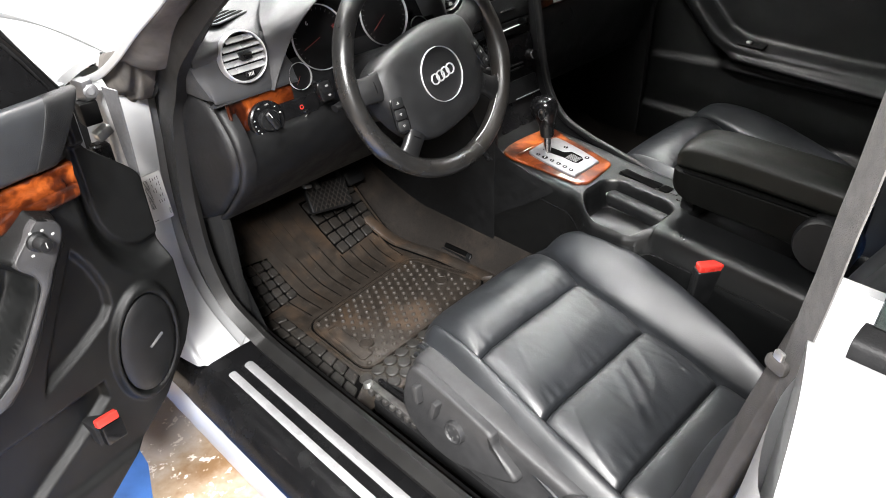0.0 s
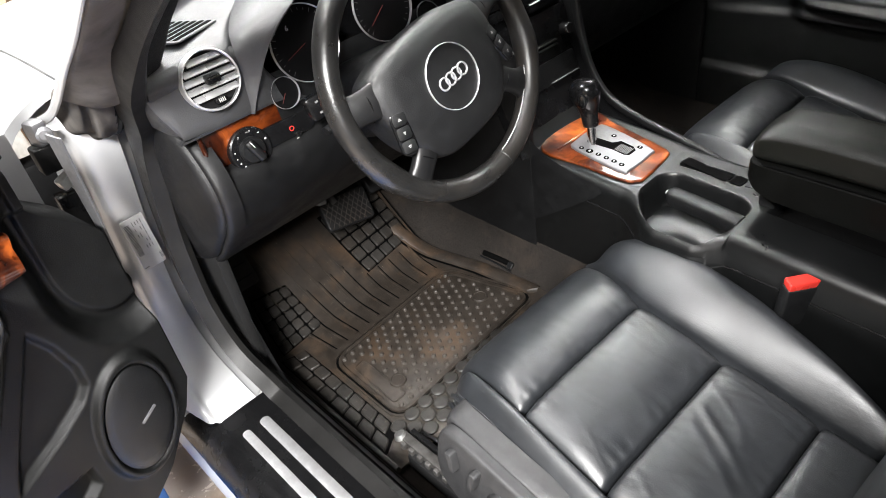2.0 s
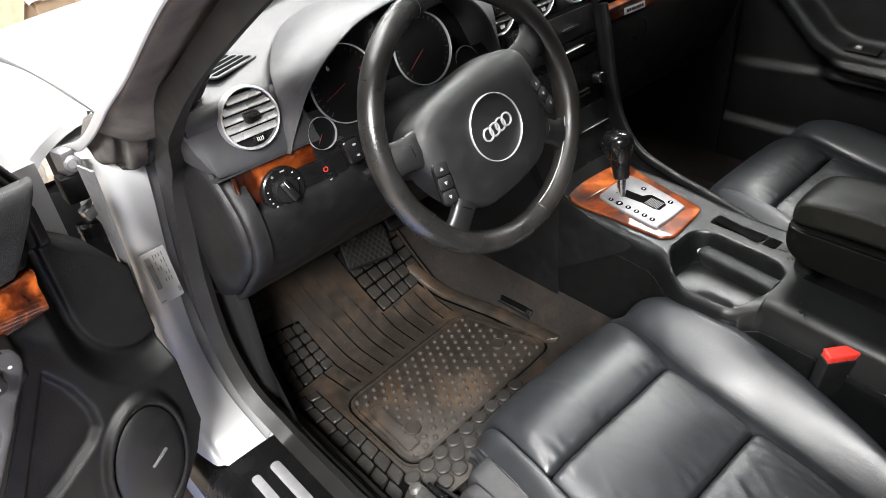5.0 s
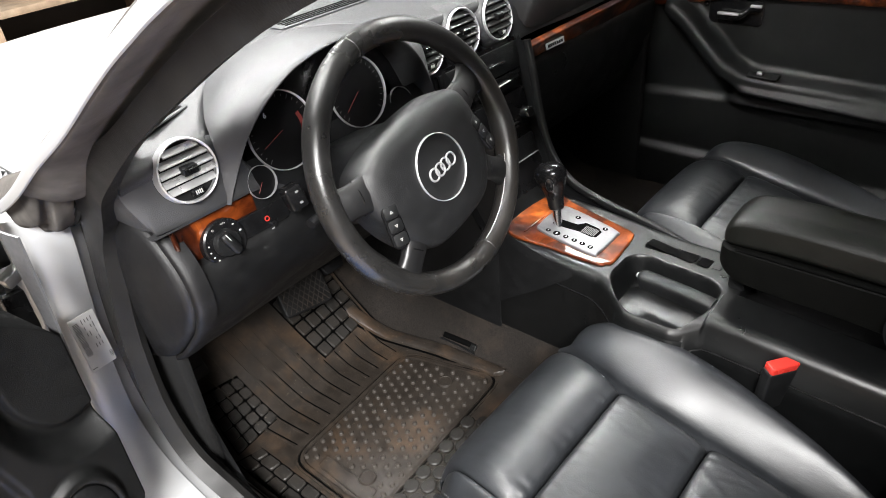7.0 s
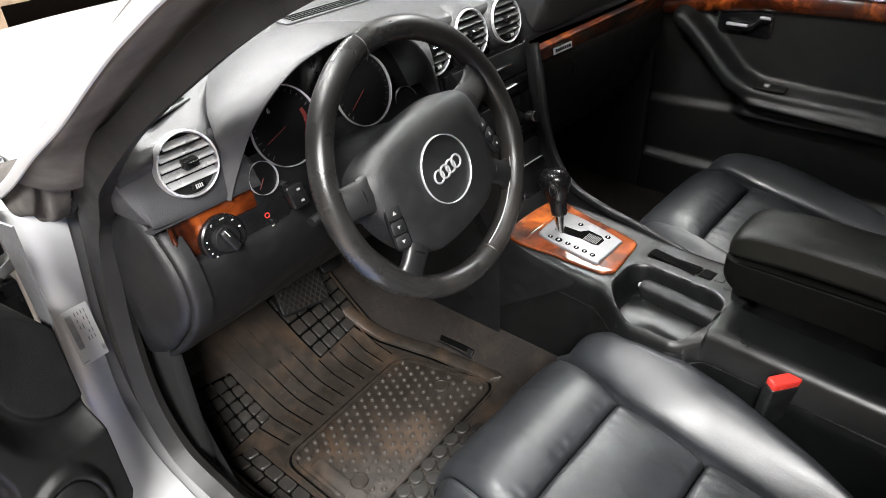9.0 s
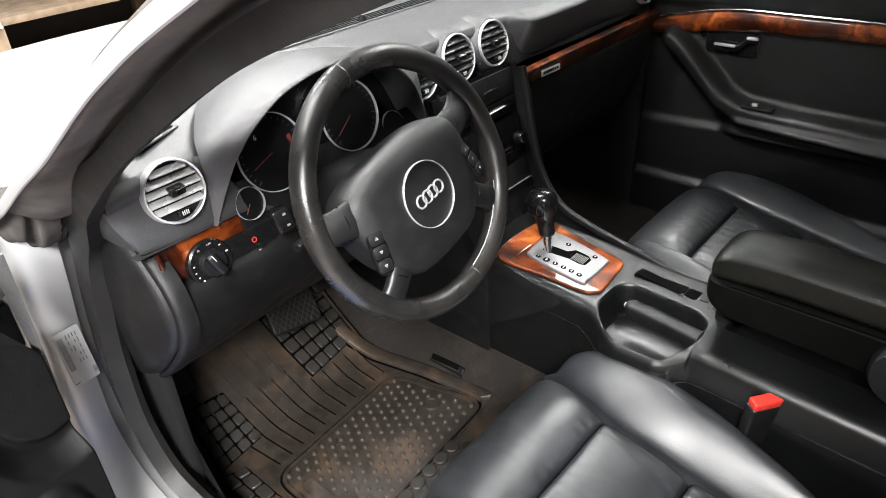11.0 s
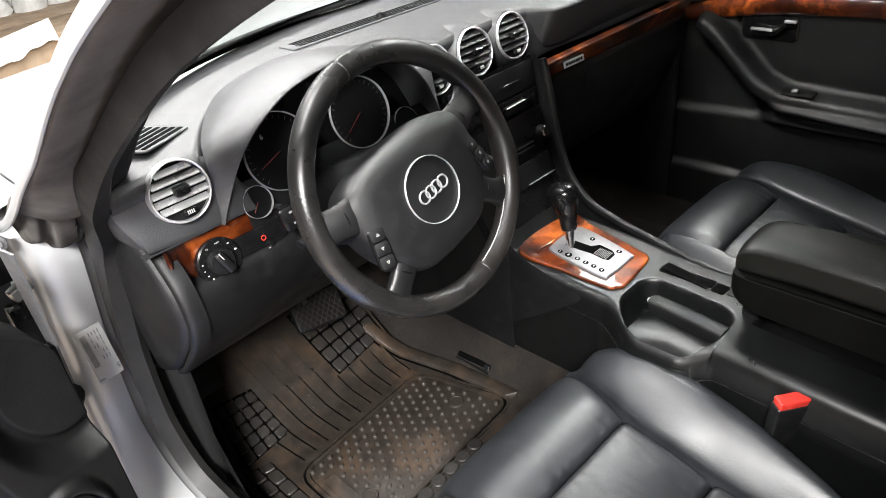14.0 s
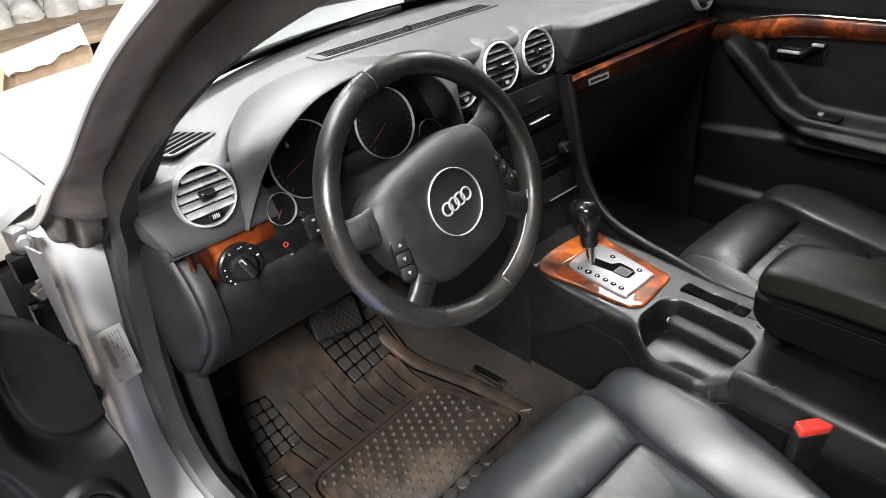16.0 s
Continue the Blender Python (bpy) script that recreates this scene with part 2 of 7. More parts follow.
def block(c, s, bevel=0.004, seg=2, rot=None):
    """Bevelled box of centre c and size s."""
    bm = bmesh.new()
    bmesh.ops.create_cube(bm, size=1)
    bmesh.ops.scale(bm, vec=s, verts=bm.verts)
    if bevel:
        bmesh.ops.bevel(bm, geom=bm.edges[:], offset=min(bevel, 0.49 * min(s)), segments=seg, profile=0.5, affect="EDGES")
    m = Matrix.Translation(c)
    if rot is not None:
        m = m @ Euler([radians(a) for a in rot]).to_matrix().to_4x4()
    bm.transform(m)
    return bm


def facing(c, n, up=(0, 0, 1)):
    """A frame at c whose z axis is n and whose y axis is as near to up as can be."""
    z = Vector(n).normalized()
    x = Vector(up).cross(z).normalized()
    y = z.cross(x)
    m = Matrix((x, y, z)).transposed().to_4x4()
    m.translation = c
    return m


def lathe(profile, m, seg=48, closed=False):
    """Turns (radius, height) pairs about the z axis of frame m; closed joins the profile's ends."""
    rows = []
    for k in range(seg):
        a = 2 * math.pi * k / seg
        rows.append([m @ Vector((r * math.cos(a), r * math.sin(a), h)) for r, h in profile])
    bm = grid_bm(rows, closed_u=True, closed_v=closed)
    bmesh.ops.remove_doubles(bm, verts=bm.verts, dist=1e-6)
    return bm


def sweep(points, section, n=None, closed=False, up=(0, 0, 1), scale=None, caps=True):
    """Sweeps a closed section of (side, up) pairs along points."""
    P = np.array(points, float) if n is None else cat(points, n, closed)
    k = len(P)
    rows = []
    for i in range(k):
        a, b = (P[(i - 1) % k], P[(i + 1) % k]) if closed else (P[max(i - 1, 0)], P[min(i + 1, k - 1)])
        t = Vector(b - a).normalized()
        side = t.cross(Vector(up)).normalized()
        u = side.cross(t)
        f = 1.0 if scale is None else scale(i / max(1, k - 1))
        rows.append([Vector(P[i]) + side * (s * f) + u * (v * f) for s, v in section])
    return grid_bm(rows, closed_u=closed, closed_v=True, caps=caps and not closed)


def ring(r, n=12, ry=None):
    return [(r * math.cos(2 * math.pi * k / n), (ry or r) * math.sin(2 * math.pi * k / n)) for k in range(n)]


def rounded(w, h, r, n=5):
    """Outline of a rectangle with rounded corners."""
    out = []
    for cx, cy, a0 in ((w / 2 - r, h / 2 - r, 0), (-w / 2 + r, h / 2 - r, 90), (-w / 2 + r, -h / 2 + r, 180), (w / 2 - r, -h / 2 + r, 270)):
        for k in range(n + 1):
            a = radians(a0 + 90 * k / n)
            out.append((cx + r * math.cos(a), cy + r * math.sin(a)))
    return out


def plate(outline, m, t, bevel=0.0015, seg=2):
    """Slab of thickness t with its back on frame m, from a flat outline."""
    bm = bmesh.new()
    f = bm.faces.new([bm.verts.new((x, y, 0)) for x, y in outline])
    got = bmesh.ops.extrude_face_region(bm, geom=[f])
    top = [v for v in got["geom"] if isinstance(v, bmesh.types.BMVert)]
    bmesh.ops.translate(bm, vec=(0, 0, t), verts=top)
    if bevel:
        edges = [e for e in bm.edges if all(v in top for v in e.verts)]
        bmesh.ops.bevel(bm, geom=edges, offset=bevel, segments=seg, profile=0.5, affect="EDGES")
    bm.transform(m)
    return bm


def frame_plate(outer, inner, m, t):
    """Flat frame between two outlines of the same number of points."""
    k = len(outer)
    rows = []
    for i in range(k):
        (a, b), (c, d) = outer[i], inner[i]
        rows.append([m @ Vector(p) for p in ((a, b, 0), (a, b, t), (c, d, t), (c, d, 0))])
    return grid_bm(rows, closed_u=True, closed_v=True)


def join(*bms):
    """Joins meshes of one part."""
    out = bmesh.new()
    for b in bms:
        me = bpy.data.meshes.new("tmp")
        b.to_mesh(me)
        b.free()
        out.from_mesh(me)
        bpy.data.meshes.remove(me)
    return out


def smooth(v, a, b):
    f = min(1.0, max(0.0, (v - a) / (b - a)))
    return f * f * (3 - 2 * f)


def inside(x, y, x0, x1, y0, y1, r):
    """Distance inside a rounded rectangle (positive inside)."""
    dx, dy = max(x0 + r - x, x - x1 + r), max(y0 + r - y, y - y1 + r)
    return r - (math.hypot(max(dx, 0), max(dy, 0)) + min(max(dx, dy), 0))


# ---- garage ----
def garage():
    m = bpy.data.materials.new("worn_painted_floor")
    m.use_nodes = True
    nt = m.node_tree
    N, L = nt.nodes, nt.links
    b = N["Principled BSDF"]
    co = N.new("ShaderNodeTexCoord").outputs["Object"]

    def nz(s, d=6.0):
        n = N.new("ShaderNodeTexNoise")
        n.inputs["Scale"].default_value, n.inputs["Detail"].default_value, n.inputs["Roughness"].default_value = s, d, 0.65
        L.new(co, n.inputs["Vector"])
        return n.outputs["Fac"]

    def ramp(v, stops):
        r = N.new("ShaderNodeValToRGB")
        e = r.color_ramp.elements
        e[0].position, e[0].color = stops[0][0], (*stops[0][1], 1)
        e[1].position, e[1].color = stops[-1][0], (*stops[-1][1], 1)
        for p, c in stops[1:-1]:
            e.new(p).color = (*c, 1)
        L.new(v, r.inputs["Fac"])
        return r.outputs["Color"]

    base = ramp(nz(3.0), [(0.36, (0.22, 0.13, 0.065)), (0.45, (0.36, 0.27, 0.19)), (0.55, (0.50, 0.43, 0.38)), (0.66, (0.47, 0.43, 0.42))])
    chips = ramp(nz(30.0, 4.0), [(0.575, (0, 0, 0)), (0.605, (1, 1, 1))])
    mx = N.new("ShaderNodeMix")
    mx.data_type = "RGBA"
    L.new(chips, mx.inputs["Factor"])
    L.new(base, mx.inputs["A"])
    mx.inputs["B"].default_value = (0.82, 0.76, 0.70, 1)
    L.new(mx.outputs["Result"], b.inputs["Base Color"])
    b.inputs["Roughness"].default_value = 0.35
    floor = part("floor", block((0, 0, -0.05), (9, 11, 0.1), 0), m)
    tagged(floor, "worn brown and cream painted garage floor", "floor", kind="structure")
    vs = [(-1.5, -1.7), (-1.15, -1.7), (-1.12, -0.32), (-1.06, -0.1), (-1.0, 0.18), (-0.955, 0.36), (-0.925, 0.44), (-0.912, 0.475), (-0.905, 0.56), (-0.93, 0.66), (-1.12, 0.66), (-1.35, 0.60)]
    blue = shader("blue_plastic_sheet", (0.07, 0.20, 0.58), 0.4, vary=0.2, scale=9)
    tagged(part("tarpaulin", plate(vs, pose(0, 0, 0), 0.004, 0.001), blue), "blue plastic tarpaulin lying on the floor", "tarpaulin")

    wallm = shader("dull_garage_wall", (0.075, 0.07, 0.066), 0.8, vary=0.08, scale=8, bump=0.2, bump_scale=120, wear=0.4, wear_colour=(0.09, 0.08, 0.07), wear_scale=2)
    for name, c, s in (("wall_north", (0, 5.4, 1.4), (9, 0.2, 3)), ("wall_south", (0, -5.4, 1.4), (9, 0.2, 3)), ("wall_west", (-4.4, 0, 1.4), (0.2, 10.6, 3)), ("wall_east", (4.4, 0, 1.4), (0.2, 10.6, 3))):
        tagged(part(name, block(c, s, 0), wallm), "dull painted garage wall", "wall", kind="structure")
    tagged(part("ceiling", block((0, 0, 2.8), (9, 11, 0.1), 0), wallm), "dull painted garage ceiling", "ceiling", kind="structure")


garage()


# ---- car body ----
car = thing("car_shell", (0, 0, 0.2), "silver convertible body with its driver's side open", "car shell")


def car_shell():
    # rocker with painted outside
    sec = [(-0.62, 0.25), (-0.655, 0.36), (-0.70, 0.372), (-0.80, 0.366), (-0.826, 0.346), (-0.842, 0.315), (-0.849, 0.285), (-0.849, 0.25), (-0.835, 0.19), (-0.79, 0.16), (-0.62, 0.16)]
    part("sill", grid_bm([[(x, y, z) for x, z in sec] for y in (-0.95, -0.6, -0.2, 0.1, 0.3, 0.55)], closed_v=True, caps=True), PAINT, car)
    # jamb of the front pillar
    rows = []
    for z, y, xi, xo in ((0.374, 0.245, -0.724, -0.790), (0.40, 0.275, -0.730, -0.792), (0.45, 0.330, -0.738, -0.788), (0.52, 0.372, -0.740, -0.783), (0.60, 0.388, -0.737, -0.779), (0.72, 0.392, -0.729, -0.775), (0.80, 0.392, -0.721, -0.771), (0.888, 0.392, -0.714, -0.767)):
        rows.append([(xi + 0.045, y + 0.06, z), (xi + 0.006, y + 0.008, z), (xi, y, z), (0.5 * (xi + xo), y - 0.002, z), (xo, y + 0.002, z), (xo - 0.010, y + 0.012, z), (xo - 0.022, y + 0.03, z), (xo - 0.026, y + 0.12, z), (xi, y + 0.14, z)])
    part("pillar_jamb", loft(rows, 40, 44, closed_v=True, caps=True), PAINT, car)
    # black rubber door seal
    seal = [(-0.694, -0.9, 0.392), (-0.694, -0.3, 0.392), (-0.694, 0.12, 0.392), (-0.697, 0.215, 0.408), (-0.708, 0.292, 0.46), (-0.715, 0.330, 0.55), (-0.712, 0.345, 0.66), (-0.704, 0.345, 0.76), (-0.698, 0.325, 0.86), (-0.706, 0.28, 0.915), (-0.724, 0.2, 0.985), (-0.735, 0.1, 1.045), (-0.74, -0.05, 1.135), (-0.74, -0.2, 1.215), (-0.74, -0.42, 1.30)]
    lobes = [(-0.024, -0.016), (-0.025, 0.006), (-0.018, 0.015), (-0.009, 0.013), (-0.003, 0.005), (0.004, 0.013), (0.013, 0.018), (0.022, 0.012), (0.027, -0.016)]
    part("door_seal", sweep(seal, lobes, 130, up=(1, -0.15, 0.35), scale=lambda f: 1.06 - 0.12 * smooth(f, 0.45, 0.6) - 0.45 * smooth(f, 0.72, 0.82)), SEAL, car, "black rubber door seal")
    # inner cowl side trim below the dashboard
    part("kick_panel", loft([[(-0.668, y, 0.40), (-0.650, y, 0.345), (-0.635, y, 0.295)] for y in (-0.9, -0.2, 0.2, 0.45)], 10, 8), PLASTIC, car)
    part("kick_panel", loft([[(-0.668, 0.22, 0.38), (-0.665, 0.29, 0.50), (-0.665, 0.33, 0.62), (-0.665, 0.33, 0.75)], [(-0.655, 0.45, 0.36), (-0.65, 0.47, 0.5), (-0.65, 0.5, 0.62), (-0.655, 0.5, 0.75)], [(-0.63, 0.75, 0.36), (-0.63, 0.75, 0.5), (-0.63, 0.75, 0.62), (-0.63, 0.75, 0.75)]], 14, 12), PLASTIC, car)
    for sx in (-1, 1):
        part("footwell_side", block((sx * 0.672, 0.52 if sx < 0 else 0.485, 0.55), (0.02, 0.46 if sx < 0 else 0.53, 0.64), 0.006), CLOTH, car)
    part("firewall", block((0, 0.74, 0.58), (1.34, 0.04, 0.7), 0.01), CLOTH, car)
    part("cowl_wall", block((-0.745, 0.62, 0.58), (0.06, 0.32, 0.54), 0.02), RUBBER, car)
    # windscreen pillar, felt-covered inside
    def pillar_ring(y, zl, zr, fold):
        d = zl - zr
        zo = float(np.interp(-y, (-0.34, -0.29, -0.17, -0.09, -0.05, 0.03, 0.1, 0.2, 0.32, 0.45), (0.942, 0.970, 1.042, 1.085, 1.11, 1.16, 1.20, 1.25, 1.305, 1.36)))
        zi = float(np.interp(-y, (-0.34, -0.27, -0.17, -0.09, -0.02, 0.05, 0.132, 0.2, 0.32, 0.45), (0.925, 0.975, 1.047, 1.097, 1.138, 1.175, 1.211, 1.241, 1.295, 1.35)))
        r = min(0.032, max(0.008, 0.021 + 0.05 * y))
        g = smooth(0.345 - y, 0.0, 0.10)
        th = 0.007 + 0.025 * smooth(y, 0.08, 0.25)
        # upper section: outer lip, groove, lit slope, ridge and dark inner face
        upper = ((-0.784, zo - 0.018), (-0.788, zo - 0.003), (-0.783, zo + 0.006), (-0.778, zo - 0.010), (-0.771, zo - 0.009), (-0.765, zo + 0.008), (-0.745, zo + 0.45 * r), (-0.722, zo + 0.85 * r), (-0.702, zo + r), (-0.688, zo + 0.5 * r + 0.5 * (zi - zo) + 0.004), (-0.660, zi), (-0.676, zi - th), (-0.74, zo - 1.5 * th))
        out = []
        for k, (x, h, fy) in enumerate(((-0.775, 1.0, 0.0), (-0.781, 0.84, -0.006), (-0.780, 0.66, -0.010), (-0.774, 0.50, -0.012), (-0.766, 0.38, -0.012), (-0.757, 0.27, -0.010), (-0.748, 0.17, -0.008), (-0.738, 0.08, -0.004), (-0.728, 0.02, 0.0), (-0.718, 0.0, 0.006), (-0.700, 0.2, 0.02), (-0.715, 0.9, 0.03), (-0.755, 1.08, 0.02))):
            w = fold * math.sin(k * 2.2) if 1 < k < 9 else 0.0
            low = Vector((x - 0.5 * w, y + fy - w, zr + d * h))
            out.append(tuple(low.lerp(Vector((upper[k][0], y, upper[k][1])), g)))
        return out
    line = [(0.395, 0.935, 0.850, 0.006), (0.385, 0.937, 0.858, 0.008), (0.34, 0.952, 0.873, 0.008), (0.31, 0.966, 0.888, 0.008), (0.28, 0.984, 0.908, 0.006), (0.25, 1.007, 0.932, 0.0035), (0.2, 1.040, 0.965, 0.003), (0.15, 1.070, 1.010, 0.002), (0.08, 1.110, 1.066, 0.001), (0.0, 1.157, 1.116, 0.0), (-0.1, 1.212, 1.176, 0.0), (-0.2, 1.262, 1.218, 0.0), (-0.32, 1.318, 1.272, 0.0), (-0.45, 1.376, 1.325, 0.0)]
    bm = loft([pillar_ring(*p) for p in line], 90, 70, closed_v=True, caps=True)
    for v in bm.verts:
        g = smooth(v.co.y, 0.02, 0.30)
        v.co.x -= 0.003 * g * noise.noise(Vector((v.co.x * 40, v.co.y * 12, v.co.z * 18))) + 0.0014 * noise.noise(v.co * 22)
        v.co.y -= 0.004 * g * noise.noise(Vector((v.co.x * 55, v.co.y * 10, v.co.z * 10 + 4)))
    ob = part("windscreen_pillar", bm, FELT, car, "windscreen pillar trimmed in worn grey felt, its inner face blackened as shade")
    # shade painted in: the face turned from the main lamp gets black cloth
    ob.data.materials.append(CLOTH)
    for f in ob.data.polygons:
        if f.center.x > -0.703 - 0.02 * smooth(f.center.y, 0.22, 0.32):
            f.material_index = 1
    part("windscreen_pillar", loft([[(-q[0], q[1], q[2]) for q in pillar_ring(*p)] for p in line], 24, 24, closed_v=True, caps=True), FELT, car)
    # outer edge of the pillar, in body colour
    edge = [(-0.794, 0.46, 0.89), (-0.791, 0.36, 0.928), (-0.791, 0.27, 0.974), (-0.791, 0.17, 1.034), (-0.791, 0.07, 1.090), (-0.791, -0.03, 1.152), (-0.791, -0.1, 1.192), (-0.790, -0.2, 1.242), (-0.785, -0.45, 1.352)]
    part("pillar_cover", sweep(edge, ring(0.0035, 12, 0.007), 40), PAINT, car)
    # unseen soft top, added and drawn forward over the windscreen to block lamp light
    part("shade_roof", thicken(loft([[(x, y, z - 0.05 * (x / 0.6) ** 4) for x in (-0.70, -0.60, -0.45, -0.22, 0, 0.22, 0.45, 0.60, 0.70)] for y, z in ((-0.10, 1.318), (-0.22, 1.36), (-0.40, 1.40), (-0.8, 1.43), (-1.3, 1.40), (-1.75, 1.22), (-2.0, 1.0))], 20, 20), 0.02), CLOTH, car, "unseen black fabric roof added to shade the cabin")
    part("rear_wall", block((0, -1.72, 0.65), (1.5, 0.05, 0.9), 0.02), CLOTH, car)
    # rear quarter of the driver's side
    rows = [[(x, y + g * b, z) for x, z, b in ((-0.66, 0.95, 0.008), (-0.72, 0.96, 0.005), (-0.745, 0.985, 0.0), (-0.80, 0.975, -0.018), (-0.85, 0.92, -0.032), (-0.875, 0.78, -0.037), (-0.88, 0.6, -0.038), (-0.87, 0.3, -0.04), (-0.66, 0.3, -0.03))] for y, g in ((-2.0, 0), (-1.4, 0), (-1.0, 0), (-0.80, 1), (-0.712, 1))]
    part("quarter_panel", loft(rows, 20, 40, closed_v=True, caps=True), PAINT, car)
    part("window_strip", sweep([(-0.725, -0.735, 0.987), (-0.725, -1.2, 0.99), (-0.725, -1.8, 0.98)], rounded(0.03, 0.02, 0.006, 3)), RUBBER, car)
    part("quarter_window", block((-0.685, -1.17, 1.14), (0.004, 0.86, 0.31), 0.001, 1, (0, 12, 0)), TINTED, car)
    part("door_post", loft([[(-0.66, y0 - 0.015, z), (-0.685, y0, z), (-0.71, y0 - 0.012, z), (-0.715, y0 - 0.018, z), (-0.71, y0 - 0.03, z), (-0.66, y0 - 0.03, z)] for z, y0 in ((0.38, -0.60), (0.5, -0.62), (0.65, -0.638), (0.817, -0.663), (0.889, -0.675), (0.935, -0.683), (0.955, -0.687), (0.96, -0.692))], 30, 30, closed_v=True, caps=True), POST, car)
    part("rear_jamb", loft([[(-0.70, y0 - 0.02, z), (-0.74, y0, z), (-0.80, y0 - 0.005, z), (-0.86, y0 - 0.03, z), (-0.86, y0 - 0.08, z)] for z, y0 in ((0.36, -0.655), (0.6, -0.68), (0.8, -0.702), (0.95, -0.712))], 16, 20), PAINT, car)
    # opposite flank
    part("flank", block((0.80, -0.4, 0.6), (0.08, 2.8, 0.75), 0.03), PAINT, car)
    part("side_window", block((0.70, -0.45, 1.14), (0.004, 1.5, 0.4), 0.001, 1, (0, -12, 0)), GLASS, car).visible_shadow = False
    # bonnet, wing and the scuttle under the windscreen
    rows = []
    for y, z, g in ((0.645, 0.972, 1.0), (0.8, 0.968, 0.6), (1.1, 0.93, 0.0), (1.5, 0.86, 0.0), (1.85, 0.76, 0.0), (2.0, 0.62, 0.0)):
        rows.append([(x, y - 0.205 * g * (x / 0.7) ** 2, z - 0.045 * (abs(x) / 0.735) ** 3.5) for x in (-0.735, -0.6, -0.3, 0, 0.3, 0.6, 0.735)])
    part("bonnet", thicken(loft(rows, 24, 28), 0.02), PAINT, car)
    for s in (-1, 1):
        rows = []
        for y, z in ((0.47, 0.90), (0.8, 0.885), (1.2, 0.83), (1.6, 0.76), (1.95, 0.62)):
            rows.append([(s * 0.74, y, z + 0.005), (s * 0.742, y, z + 0.029), (s * 0.80, y, z + 0.014), (s * 0.855, y, z - 0.03), (s * 0.875, y, z - 0.13), (s * 0.88, y, z - 0.32), (s * 0.86, y, 0.25)])
        # black block added to keep the gap behind the door hinges dark
        part("dark_wing_filler", block((s * 0.825, 0.50, 0.56), (0.10, 0.05, 0.54), 0.01), RUBBER, car)
        part("front_wing", thicken(loft(rows, 24, 24), 0.015), PAINT, car)
    part("scuttle", loft([[(x, 0.612 - 0.24 * (x / 0.66) ** 2, 0.990 - 0.03 * (x / 0.66) ** 4), (x, 0.65 - 0.235 * (x / 0.66) ** 2, 0.984 - 0.035 * (x / 0.66) ** 4), (x, 0.685 - 0.23 * (x / 0.66) ** 2, 0.966 - 0.04 * (x / 0.66) ** 4)] for x in (-0.66, -0.5, -0.2, 0.2, 0.5, 0.66)], 24, 8), RUBBER, car)
    rows = []
    for f in (0, 0.5, 1.0):
        rows.append([(x * (1 - 0.14 * f), (0.65 - 0.24 * (x / 0.66) ** 2) * (1 - f) + (-0.18 - 0.22 * (x / 0.66) ** 2) * f, 0.99 + 0.43 * f - 0.06 * f * (x / 0.66) ** 2) for x in (-0.70, -0.4, 0, 0.4, 0.70)])
    ws = part("windscreen_glass", thicken(loft(rows, 12, 16), 0.004), GLASS, car)
    ws.visible_shadow = False
    band = []
    for f in (0.0, 0.03, 0.06):
        band.append([(x * (1 - 0.14 * f), (0.645 - 0.24 * (x / 0.66) ** 2) * (1 - f) + (-0.185 - 0.22 * (x / 0.66) ** 2) * f, 0.987 + 0.43 * f - 0.06 * f * (x / 0.66) ** 2) for x in (-0.70, -0.4, 0, 0.4, 0.70)])
    part("screen_band", thicken(loft(band, 6, 20), 0.002), DEEPBLACK, car, "black edge band of the windscreen")
    for f in ((-0.45, 0.545, 1.0), (0.10, 0.63, 1.003)):
        part("wiper", sweep([f, (f[0] + 0.25, f[1] + 0.05, f[2] + 0.004), (f[0] + 0.5, f[1] + 0.055, f[2] + 0.004)], rounded(0.018, 0.012, 0.004, 2), 12), RUBBER, car)


car_shell()


def sill_plate():
    t = thing("sill_plate", (-0.77, -0.2, 0.372), "black sill plate with two brushed aluminium strips", "sill plate")
    rows = [[(-0.702, y, 0.3745), (-0.705, y, 0.381), (-0.76, y, 0.3815), (-0.810, y, 0.377), (-0.833, y, 0.352), (-0.8455, y, 0.323), (-0.843, y, 0.316)] for y in (0.245, 0.20, 0.0, -0.4, -0.9)]
    part("plate", loft(rows, 20, 24), GLOSSY, t)
    rows = [[(-0.790, y, 0.366 + h), (-0.812, y, 0.362 + h), (-0.832, y, 0.349 + h), (-0.8445, y, 0.322), (-0.842, y, 0.315)] for y, h in ((0.40, -0.03), (0.36, -0.012), (0.30, 0.0), (0.238, 0.004))]
    part("sill_skirt", loft(rows, 16, 16), GLOSSY, t)
    for x, z, w in ((-0.742, 0.3822, 0.018), (-0.7775, 0.3806, 0.0155)):
        part("aluminium_strip", plate(rounded(w, 0.95, 0.45 * w), pose(x, -0.2825, z, 0, 0, 0), 0.0025, 0.0008), ALU, t)


sill_plate()


# ---- cabin floor ----
def mat_z(y):
    return 0.310 + (0.9 * (y - 0.36) ** 1.35 if y > 0.36 else 0.0)


def mat_n(y):
    s = 1.215 * (y - 0.36) ** 0.35 if y > 0.36 else 0.0
    return Vector((0, -s, 1)).normalized()


def on_mat(x, y, turn=0.0, h=0.0):
    m = facing((x, y, mat_z(y)), mat_n(y), (0, 1, 0))
    return m @ pose(0, 0, h, 0, 0, turn)


